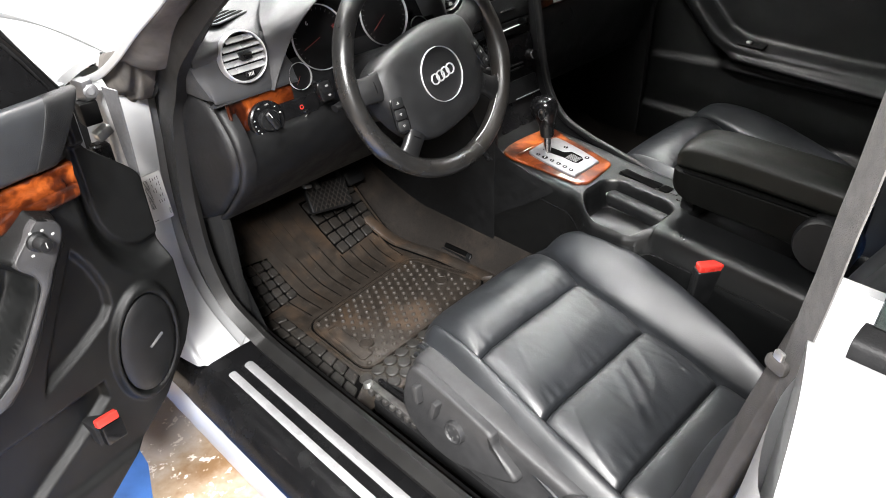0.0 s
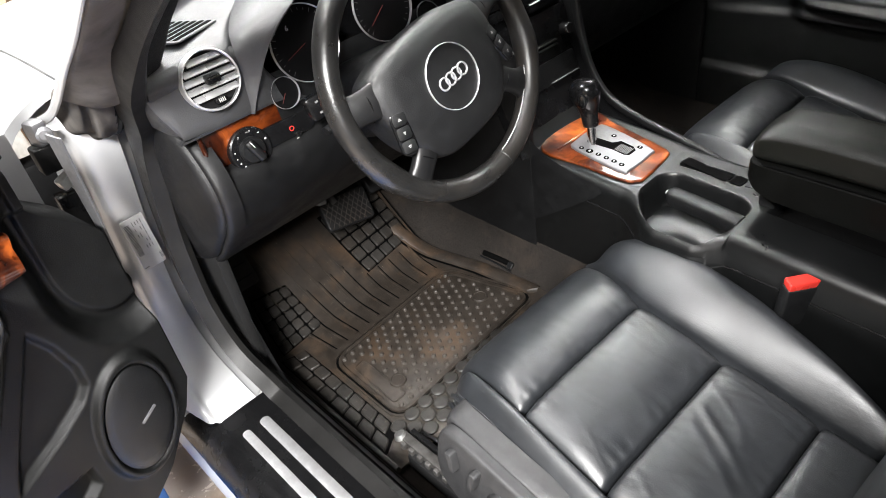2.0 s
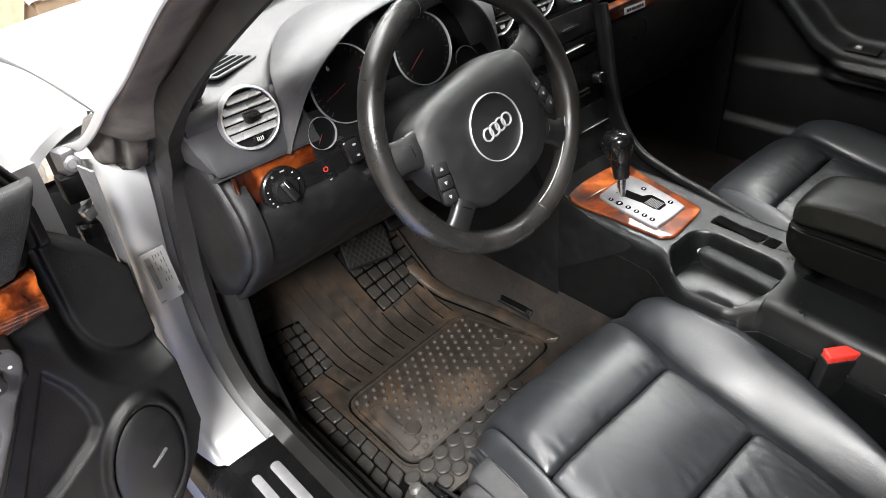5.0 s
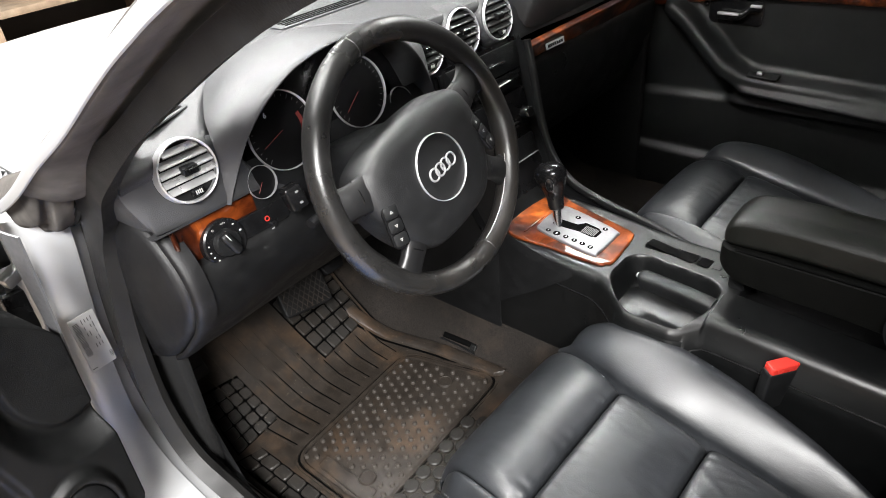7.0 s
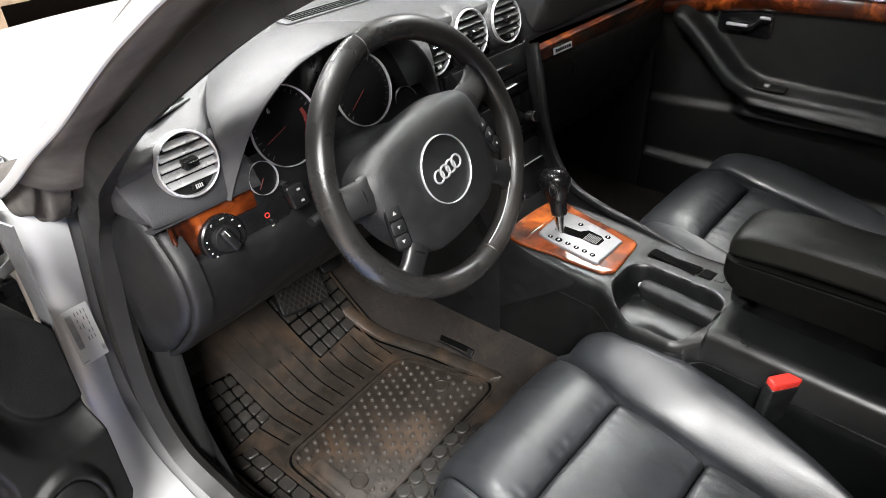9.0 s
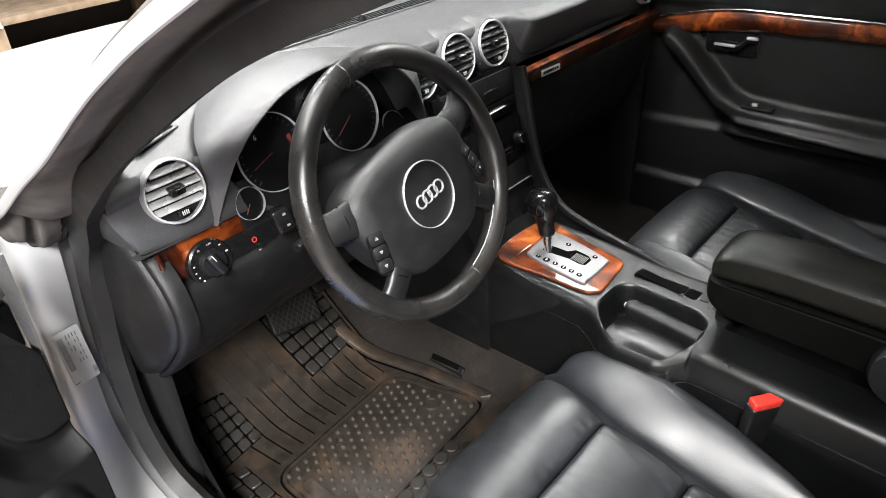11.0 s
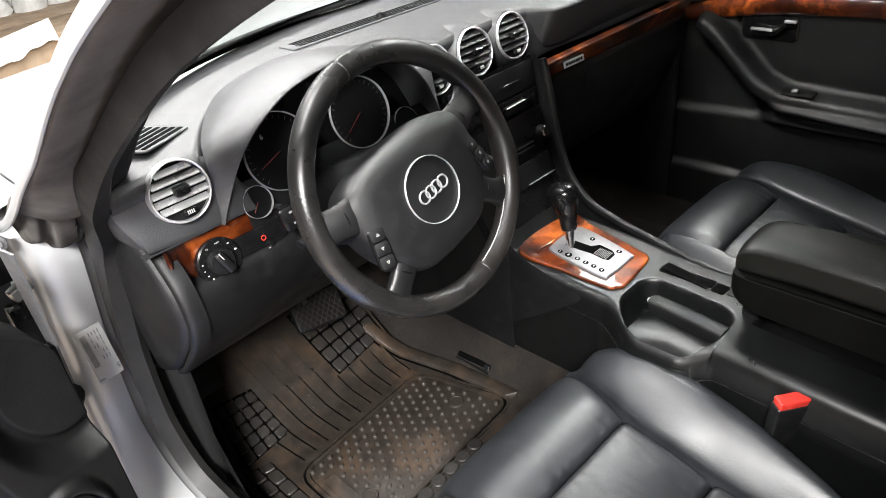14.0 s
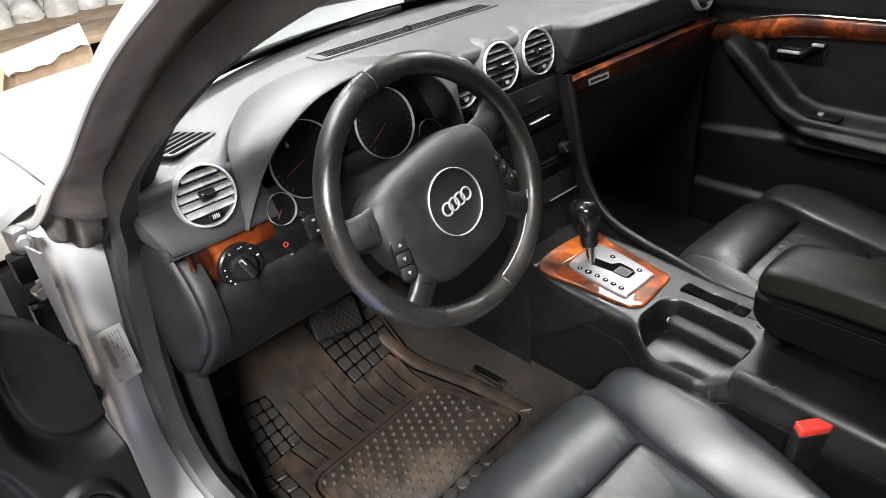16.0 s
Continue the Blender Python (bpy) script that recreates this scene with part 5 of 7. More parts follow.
    part("stack_edge", sweep([(0.116, 0.206, 0.90), (0.116, 0.192, 0.84), (0.115, 0.176, 0.76), (0.114, 0.148, 0.68), (0.112, 0.10, 0.628), (0.110, 0.03, 0.604), (0.106, -0.04, 0.592), (0.103, -0.10, 0.582), (0.099, -0.15, 0.571), (0.095, -0.20, 0.555)], rounded(0.012, 0.016, 0.004, 3), 50, up=(0, -0.5, 1)), PLASTIC, con)
    fl = []
    for y0, z0 in ((0.206, 0.90), (0.192, 0.84), (0.176, 0.76), (0.148, 0.68), (0.10, 0.628), (0.03, 0.604), (-0.04, 0.592)):
        fl.append([(0.112, y0 + 0.004, z0 - 0.004), (0.114, y0 + 0.03, z0 - 0.04), (0.115, 0.30, 0.33)])
    part("stack_flank", loft(fl, 24, 8), PLASTIC, con)
    part("stack_flank", loft([[(-x + 0.002, y, z) for x, y, z in r] for r in fl], 24, 8), PLASTIC, con)
    part("stack_flank", block((-0.107, 0.38, 0.55), (0.012, 0.52, 0.50), 0.003), PLASTIC, con)

    def on_stack(x, z, w, h, t, mat, name, tilt=0.0, label=""):
        y = float(np.interp(z, [0.598, 0.63, 0.68, 0.74, 0.80, 0.86, 0.905], [0.125, 0.15, 0.178, 0.198, 0.212, 0.224, 0.232]))
        dz = 0.01
        y2 = float(np.interp(z + dz, [0.598, 0.63, 0.68, 0.74, 0.80, 0.86, 0.905], [0.125, 0.15, 0.178, 0.198, 0.212, 0.224, 0.232]))
        n = Vector((0, -dz, y2 - y)).normalized()
        b = block((0, 0, 0), (w, h, t), 0.0015)
        b.transform(facing((x, y - 0.001, z), n) @ pose(0, 0, t * 0.3, 0, 0, tilt))
        return part(name, b, mat, con, label)
    on_stack(-0.005, 0.874, 0.228, 0.050, 0.006, PLASTIC, "storage_flap")
    on_stack(0.036, 0.872, 0.045, 0.004, 0.012, CHROME, "flap_handle", 0, "slim chrome handle")
    on_stack(-0.005, 0.838, 0.228, 0.018, 0.006, GLOSSY, "button_strip")
    on_stack(0.045, 0.826, 0.075, 0.014, 0.010, GLOSSY, "radio_flap", 2)
    on_stack(0.040, 0.833, 0.055, 0.0016, 0.0125, GREYLABEL, "flap_edge", 2, "bright edge of the flap")
    on_stack(-0.005, 0.775, 0.225, 0.075, 0.006, GLOSSY, "climate_panel")
    on_stack(0.035, 0.753, 0.06, 0.003, 0.012, PLASTIC, "climate_slot")
    on_stack(0.035, 0.745, 0.06, 0.003, 0.012, PLASTIC, "climate_slot")
    on_stack(-0.005, 0.700, 0.215, 0.045, 0.005, PLASTIC, "ashtray")
    on_stack(0.06, 0.682, 0.08, 0.0012, 0.011, GREYPRINT, "ashtray_edge")
    for x in (-0.09, 0.09):
        part("dial_knob", lathe([(0.0001, 0.020), (0.009, 0.020), (0.011, 0.017), (0.012, 0.0)], facing((x, 0.200, 0.765), (0, -0.97, 0.22)), 28), GLOSSY, con)
        part("dial_ring", lathe([(0.0095, 0.0203), (0.0108, 0.019), (0.0112, 0.016)], facing((x, 0.200, 0.765), (0, -0.97, 0.22)), 28), CHROME, con)


console()


def gear_selector():
    t = thing("gear_selector", (-0.022, 0.045, 0.60), "black leather gear selector with chrome stem", "gear selector")
    a, b = Vector((-0.022, 0.045, 0.602)), Vector((-0.002, 0.072, 0.715))
    ax = (b - a).normalized()
    m = facing(a, ax, (0, 1, 0))
    L = (b - a).length
    part("stem", lathe([(0.0001, 0), (0.0085, 0), (0.008, 0.02), (0.0088, 0.045), (0.0001, 0.046)], m, 24), CHROME, t, "chrome stem")
    rows = []
    for h, rx, ry, sx in ((0.038, 0.0095, 0.0095, 0), (0.042, 0.0145, 0.0145, 0), (0.06, 0.0155, 0.016, -0.001), (0.075, 0.0185, 0.020, -0.003), (0.09, 0.0245, 0.026, -0.006), (0.104, 0.0280, 0.030, -0.008), (0.117, 0.0255, 0.028, -0.009), (0.1265, 0.017, 0.019, -0.009), (0.130, 0.004, 0.004, -0.009)):
        rows.append([m @ Vector((sx + rx * math.cos(q), ry * math.sin(q), h)) for q in np.linspace(0, 2 * math.pi, 25)[:-1]])
    part("knob", loft(rows, 30, 32, closed_v=True, caps=True), GLOSSY, t)
    o = [(0.8 * p[0], 0.75 * p[1]) for p in cat([(0.0, 0.017), (0.0075, 0.008), (0.0075, -0.008), (0.0, -0.017), (-0.0065, -0.008), (-0.0065, 0.008)], 24, True)]
    mb = facing((-0.0375, 0.0555, 0.700), Vector((-0.88, -0.46, -0.05)), ax)
    part("release_button", plate(o, mb, 0.003, 0.0015), GLOSSY, t)
    part("button_rim", frame_plate([(x * 1.18, y * 1.1) for x, y in o], [(x * 1.02, y * 1.0) for x, y in o], mb, 0.0032), CHROME, t, "chrome rim")


gear_selector()


def handbrake():
    t = thing("handbrake", (-0.06, -0.26, 0.55), "black handbrake lever with white button in its well", "handbrake")
    a, b = (-0.055, -0.140, 0.583), (-0.066, -0.272, 0.581)
    sec = [tuple(p) for p in cat([(-0.013, 0.0), (-0.011, 0.009), (0.0, 0.0125), (0.011, 0.009), (0.013, 0.0), (0.011, -0.014), (0, -0.017), (-0.011, -0.014)], 24, True)]
    part("grip", sweep([a, (-0.056, -0.15, 0.584), (-0.06, -0.2, 0.584), (-0.064, -0.25, 0.582), b], sec, 24, scale=lambda f: 0.78 + 0.3 * min(1, f * 5)), PLASTIC, t)
    part("button", lathe([(0.0001, 0.006), (0.004, 0.0055), (0.0055, 0.002), (0.0055, -0.004)], facing((-0.0548, -0.1385, 0.585), (0.05, 1, 0.15)), 16), WHITE, t, "white release button")
    part("bracket", block((-0.069, -0.272, 0.563), (0.03, 0.012, 0.04), 0.004), PLASTIC, t)


handbrake()


def armrest():
    t = thing("armrest", (0.0, -0.4, 0.58), "black leather centre armrest folded down", "armrest")
    cx, hw = -0.004, 0.052
    rows = []
    for y, w, lo, hi in ((-0.262, 0.55, 0.695, 0.712), (-0.264, 0.74, 0.690, 0.722), (-0.270, 0.88, 0.688, 0.734), (-0.282, 0.97, 0.688, 0.745), (-0.305, 1.0, 0.689, 0.753), (-0.36, 1.0, 0.692, 0.757), (-0.45, 1.0, 0.692, 0.757), (-0.53, 1.0, 0.690, 0.755), (-0.58, 0.98, 0.688, 0.75)):
        zc, hz = 0.5 * (lo + hi), 0.5 * (hi - lo)
        rows.append([(cx + a * hw * w, y, zc + hz * (b if b < 0 else b * (1 - 0.12 * a * a))) for a, b in rounded(2, 2, 0.62, 5)])
    part("lid", loft(rows, 40, 56, closed_v=True, caps=True), ARMSKIN, t, "padded black leather lid")
    rows = []
    for y, w, lo, hi in ((-0.259, 0.50, 0.664, 0.684), (-0.262, 0.76, 0.655, 0.689), (-0.274, 0.94, 0.642, 0.6915), (-0.292, 1.0, 0.632, 0.6925), (-0.32, 1.0, 0.626, 0.693), (-0.45, 1.0, 0.622, 0.693), (-0.54, 1.0, 0.614, 0.692), (-0.58, 1.0, 0.608, 0.69)):
        zc, hz = 0.5 * (lo + hi), 0.5 * (hi - lo)
        rows.append([(cx + a * hw * w * 0.98, y, zc + b * hz) for a, b in rounded(2, 2, 0.35, 4)])
    part("box", loft(rows, 30, 44, closed_v=True, caps=True), ARMBOX, t)
    seam = [(cx - hw * 0.985, y, 0.6915) for y in np.linspace(-0.285, -0.575, 20)]
    part("seam", sweep(seam, ring(0.0016, 6)), DEEPBLACK, t)
    part("hinge_post", lathe([(0.0001, 0.03), (0.045, 0.028), (0.05, 0.02), (0.05, -0.02), (0.045, -0.028), (0.0001, -0.03)], facing((-0.05, -0.55, 0.65), (-1, 0, 0)), 32), PLASTIC, t)
    part("foot", block((0.010, -0.285, 0.612), (0.050, 0.03, 0.05), 0.008), PLASTIC, t)


armrest()


def buckle(x, y, z, name_label):
    t = thing("belt_buckle", (x, y, z - 0.08), name_label, "belt buckle")
    m = pose(x, y, z, 0, -6, 53)
    b = block((0, 0, -0.046), (0.022, 0.052, 0.080), 0.005, 3)
    b.transform(m)
    part("body", b, PLASTIC, t)
    b = block((0, 0, 0), (0.019, 0.047, 0.016), 0.003, 3)
    b.transform(m @ pose(0, 0, -0.003))
    part("release_button", b, RED, t, "bright red release button")
    part("stem", sweep([m @ Vector((0, 0, -0.08)), m @ Vector((0.0, -0.02, -0.16)), m @ Vector((0, -0.04, -0.24))], rounded(0.01, 0.035, 0.004, 3), 8, up=(1, 0, 0)), PLASTIC, t)


buckle(-0.134, -0.402, 0.578, "black seat belt buckle with a red button")


# ---- seats ----
STITCH = shader("grey_thread", (0.13, 0.13, 0.133), 0.7, vary=0.2, scale=200)


def stitches(line, up, length=0.0028, gap=0.0014, width=0.0012):
    """A row of raised thread stitches along a line of points."""
    out = bmesh.new()
    for a, b in zip(line, line[1:]):
        a, b = Vector(a), Vector(b)
        d = b - a
        n = max(1, int(d.length / (length + gap)))
        e = d.normalized()
        s = e.cross(Vector(up)).normalized() * width * 0.5
        h = Vector(up).normalized() * width * 0.6
        for k in range(n):
            p = a + d * (k / n)
            q = p + e * length
            v = [out.verts.new(x) for x in (p - s, p + s, q + s, q - s, p + e * 0.0006 + h, q - e * 0.0006 + h)]
            for f in ((0, 1, 4), (2, 3, 5), (1, 2, 5, 4), (3, 0, 4, 5)):
                out.faces.new([v[i] for i in f])
    return out


def seat(name, cx, side, dy, dz, label):
    """side is +1 where the outer bolster lies towards -x."""
    t = thing(name, (cx, -0.35 + dy, 0.28), label, "car seat", "front seats")

    def P(u, y, z):
        return (cx - side * u, y + dy, z + dz)

    def base(y):
        t_ = max(0.0, min(0.999, (y + 0.18) / 0.138))
        q = y + 0.17
        back = 0.20 * q if q < -0.05 else -(0.05 - min(0.05, q)) ** 2
        return 0.512 + back - 0.075 * (1 - (1 - t_ ** 2.0) ** 0.5)
    seams = (-0.0425, -0.200, -0.348, -0.498, -0.61)

    def u_in(y):
        return -0.147 - 0.052 * min(1.0, max(0.0, (y + 0.215) / 0.15)) ** 1.3

    def u_out(y):
        return 0.148 + 0.075 * (-0.212 - y) if y < -0.212 else 0.148 - 0.15 * (y + 0.212)

    def crease(u, y, k):
        """Soft folds of stretched leather, mostly along the seat."""
        a = noise.noise(Vector((u * 22 + 5 * y, y * 6, 7.0 * k + cx)))
        b = noise.noise(Vector((u * 48 - 14 * y, y * 11, 3.0 * k + cx + 5)))
        c = noise.noise(Vector((u * 90 + 30 * y, y * 40, 5.0 * k + cx)))
        return (1 - min(1, abs(a) * 5.0)) ** 2 * 0.0014 + (1 - min(1, abs(b) * 4.2)) ** 2 * 0.0007 + (1 - min(1, abs(c) * 4.0)) ** 2 * 0.00025

    for k, (a, b) in enumerate(zip(seams[1:], seams)):
        rows = []
        first = k == 0
        n = 60
        for i in range(n + 1):
            f = 0.5 - 0.5 * math.cos(math.pi * i / n)
            if first:
                f = 1 - math.cos(0.5 * math.pi * i / n)
            y = a + (b - a) * f
            s = 2 * f - 1 if not first else min(0.0, 2 * f - 1)
            # the rear edge of each pad is steep, the front edge leans over
            puff = 0.048 * max(0.0, 1 - abs(s) ** (34.0 if s < 0 else 18.0)) ** 0.5 - 0.012 * max(0.0, -s) ** 2.4 - 0.006 * max(0.0, s) ** 5
            row = []
            for j in range(91):
                g = 0.5 - 0.5 * math.cos(math.pi * j / 90)
                u = u_in(y) + (u_out(y) - u_in(y)) * g
                e = max(0.0, 1 - abs(2 * g - 1) ** 9) ** 0.5
                mid = (1 - s * s) * (1 - (2 * g - 1) ** 2)
                nz = 0.0014 * noise.noise(Vector((u * 11, y * 11, 3.0 + cx)))
                edge = 0.0019 * math.sin(170 * u + 3 * math.sin(60 * u)) * (abs(s) ** 4) * (1 - abs(s) ** 12)
                fold = crease(u, y, k) * (1.1 if k == 2 else 0.6 if k < 2 else 0.4) * max(0.0, 1 - abs(s) ** 4)
                if k == 2:
                    # two pressed folds of the rear pad
                    for du, am in ((0.0, 0.0045), (0.028, 0.0025)):
                        c = -0.034 + du + 0.58 * (-0.375 - y)
                        fold += am * math.exp(-((u - c) / 0.0065) ** 2) * smooth(-y, 0.365, 0.385) * (1 - smooth(-y, 0.44, 0.485))
                row.append(P(u, y, base(y) - 0.045 + puff * (0.30 + 0.70 * e) + 0.004 * mid + nz * e + fold * e + edge))
            rows.append(row)
        if first:
            for z, y in ((0.425, -0.042), (0.40, -0.043), (0.36, -0.06)):
                rows.append([P(u_in(-0.0425) + (u_out(-0.0425) - u_in(-0.0425)) * (0.5 - 0.5 * math.cos(math.pi * j / 90)), y, z) for j in range(91)])
        part("seat_panel", grid_bm(rows), LEATHER, t, sharp=80)

    # broad inner bolster
    def u_edge(y):
        return float(np.interp(-y, (0.05, 0.07, 0.10, 0.13, 0.2, 0.32, 0.44, 0.64), (0.150, 0.166, 0.180, 0.187, 0.194, 0.213, 0.226, 0.236)))
    rows = []
    for y, k, e in ((-0.052, 0.0, -0.222), (-0.060, 0.05, -0.236), (-0.085, 0.26, -0.250), (-0.14, 0.62, -0.258), (-0.23, 0.95, -0.262), (-0.34, 1.05, -0.252), (-0.45, 1.0, -0.226), (-0.53, 0.85, -0.200), (-0.58, 0.55, -0.185)):
        zb, u0 = base(y), u_in(y)
        w = e - u0
        drop = 0.03 if y > -0.07 else 0.0
        rows.append([P(u0 + w * a, y, zb + (0.048 if cx < 0 else 0.026) * k * b - c - drop * (a > 0.1)) for a, b, c in ((-0.03, 0, 0.034), (0.015, 0.0, 0.018), (0.05, 0.08, 0.004), (0.22, 0.42, 0), (0.45, 0.82, 0), (0.66, 1.0, 0), (0.86, 0.84, 0.002), (0.97, 0.32, 0.014), (1.0, 0, 0.05), (0.96, 0, 0.13))])
    bm = loft(rows, 70, 60)
    for v in bm.verts:
        u = -side * (v.co.x - cx)
        v.co.z += crease(u, v.co.y, 9) * 0.25 + 0.0009 * noise.noise(v.co * 17)
    part("bolster", bm, LEATHER, t, sharp=75)
    # flat outer bolster with a stitched welt
    rows = []
    for y, lift, drop in ((-0.060, -0.05, 0.03), (-0.064, -0.018, 0.012), (-0.078, -0.004, 0.004), (-0.11, 0.002, 0), (-0.2, 0.004, 0), (-0.32, 0.004, 0), (-0.44, 0.004, 0), (-0.54, 0.002, 0), (-0.64, 0.0, 0)):
        zb, u0, u1 = base(y), u_out(y), u_edge(y)
        w = u1 - u0
        rows.append([P(u0 + w * a, y, zb + lift - c - drop) for a, c in ((-0.04, 0.036), (0.01, 0.020), (0.07, 0.003), (0.18, -0.002), (0.36, 0.003), (0.6, 0.018), (0.82, 0.034), (0.98, 0.050), (1.02, 0.066), (0.98, 0.11))])
    bm = loft(rows, 60, 40)
    for v in bm.verts:
        v.co.z += 0.0007 * noise.noise(v.co * 22)
    part("bolster", bm, LEATHER, t, sharp=75)
    ys = np.linspace(-0.066, -0.63, 60)
    for f, c, r in ((0.84, 0.0325, 0.0034), (1.0, 0.0475, 0.0044)):
        welt = [P(u_out(y) + (u_edge(y) - u_out(y)) * f, y, base(y) + 0.006 - c - 0.012 * max(0, 1 - (-0.062 - y) / 0.02)) for y in ys]
        part("piping", sweep(welt, ring(r, 8)), LEATHER, t)
    for f, c in ((0.74, 0.0265), (0.925, 0.0415)):
        row = [P(u_out(y) + (u_edge(y) - u_out(y)) * f, y, base(y) + 0.0075 - c) for y in ys[2:]]
        part("stitching", stitches(row, (-side * 0.5, 0, 1)), STITCH, t, "double row of grey stitching")
    # backrest with side wings and a stitched lower pad
    rows = []
    for z, y, hw, d in ((0.36, -0.60, 0.20, 0.04), (0.43, -0.605, 0.215, 0.075), (0.50, -0.625, 0.235, 0.10), (0.58, -0.650, 0.245, 0.12), (0.7, -0.685, 0.25, 0.13), (0.85, -0.745, 0.24, 0.12), (0.98, -0.80, 0.21, 0.10), (1.06, -0.84, 0.15, 0.08)):
        rows.append([P(u * hw, y + q * d, z) for u, q in ((-1, -0.6), (-0.98, 0.1), (-0.8, 0.45), (-0.62, 0.28), (-0.52, 0.36), (0, 0.42), (0.52, 0.36), (0.62, 0.28), (0.8, 0.45), (0.98, 0.1), (1, -0.6), (0.5, -1), (-0.5, -1))])
    bm = loft(rows, 40, 80, closed_v=True, caps=True)
    for v in bm.verts:
        v.co.y += 0.003 * noise.noise(v.co * 14)
    part("backrest", bm, LEATHER, t, sharp=75)
    # plastic side and base
    rows = []
    for y, zt, zb in ((-0.100, 0.44, 0.40), (-0.108, 0.475, 0.37), (-0.14, 0.492, 0.345), (-0.25, 0.482, 0.33), (-0.40, 0.450, 0.33), (-0.55, 0.425, 0.33), (-0.75, 0.41, 0.33)):
        o = 0.02 * max(0, 1 - (-0.105 - y) / 0.05)
        rows.append([P(0.185 - o, y, zt + 0.002), P(0.210 - o, y, zt), P(0.222 - o, y, zt - 0.010), P(0.226 - o, y, 0.6 * zt + 0.4 * zb), P(0.232 - o, y, 0.3 * zt + 0.7 * zb), P(0.228 - o, y, zb)])
    side_part = part("side_trim", loft(rows, 40, 30), SIDETRIM, t)
    mo = facing(P(0.2425, -0.246, 0.430), (-side, 0, 0.12))
    if cx < 0:
        face = [(0.118, 0.414), (0.120, 0.45), (0.130, 0.485), (0.155, 0.496), (0.25, 0.481), (0.308, 0.469), (0.318, 0.458), (0.325, 0.443), (0.368, 0.418), (0.36, 0.400), (0.30, 0.372), (0.239, 0.353), (0.17, 0.360), (0.13, 0.385)]
        mt = facing(P(0.2260, 0, 0.42), (-side, 0, 0.10))
        part("switch_panel", plate([tuple(p) for p in cat([(y, z - 0.42) for y, z in face], 70, True)], mt, 0.018, 0.007, 3), SIDETRIM, t)
        part("seat_switch", plate(rounded(0.013, 0.034, 0.004), facing(P(0.241, -0.161, 0.458), (-side, 0, 0.12)) @ pose(0, 0, 0, 0, 0, 12), 0.013, 0.003), SIDETRIM, side_part)
        part("seat_switch", plate(rounded(0.012, 0.036, 0.004), facing(P(0.241, -0.203, 0.452), (-side, 0, 0.12)) @ pose(0, 0, 0, 0, 0, -12), 0.015, 0.003), SIDETRIM, side_part)
        part("lumbar_switch", lathe([(0.0001, 0.008), (0.014, 0.007), (0.017, 0.010), (0.019, 0.009), (0.0205, 0.0), (0.0205, -0.004)], mo, 32), SIDETRIM, side_part, "round four-way lumbar switch")
        for a in (0, 90, 180, 270):
            part("arrow_mark", plate([(0, 0.0025), (-0.002, -0.001), (0.002, -0.001)], mo @ pose(0.0095 * math.cos(radians(a)), 0.0095 * math.sin(radians(a)), 0.0074, 0, 0, a - 90), 0.0005, 0), GREYPRINT, side_part)
        part("recline_cover", lathe([(0.0001, 0.012), (0.05, 0.011), (0.06, 0.006), (0.063, 0.0)], facing(P(0.228, -0.50, 0.40), (-side, 0, 0.1)), 36), SIDETRIM, side_part)
    part("base_frame", block((cx, -0.36 + dy, 0.33), (0.42, 0.5, 0.10), 0.02), PLASTIC, t)
    return t


seat("driver_seat", -0.376, 1, 0.0, 0.0, "black leather driver's seat with creased cushion and side bolsters")
seat("passenger_seat", 0.376, 1, 0.08, 0.027, "black leather passenger seat with side bolsters")


# ---- doors ----
def seg_dist(p, a, b):
    ax, ay = b[0] - a[0], b[1] - a[1]
    f = max(0.0, min(1.0, ((p[0] - a[0]) * ax + (p[1] - a[1]) * ay) / (ax * ax + ay * ay)))
    return math.hypot(p[0] - a[0] - f * ax, p[1] - a[1] - f * ay)


def path_dist(p, pts):
    return min(seg_dist(p, a, b) for a, b in zip(pts, pts[1:]))


def poly_in(p, pts):
    """Distance inside a convex outline given clockwise or not (positive inside)."""
    s = 1e9
    k = len(pts)
    area = sum(pts[i][0] * pts[(i + 1) % k][1] - pts[(i + 1) % k][0] * pts[i][1] for i in range(k))
    for i in range(k):
        (x0, y0), (x1, y1) = pts[i], pts[(i + 1) % k]
        l = math.hypot(x1 - x0, y1 - y0)
        s = min(s, math.copysign(1, area) * ((x1 - x0) * (p[1] - y0) - (y1 - y0) * (p[0] - x0)) / l)
    return s


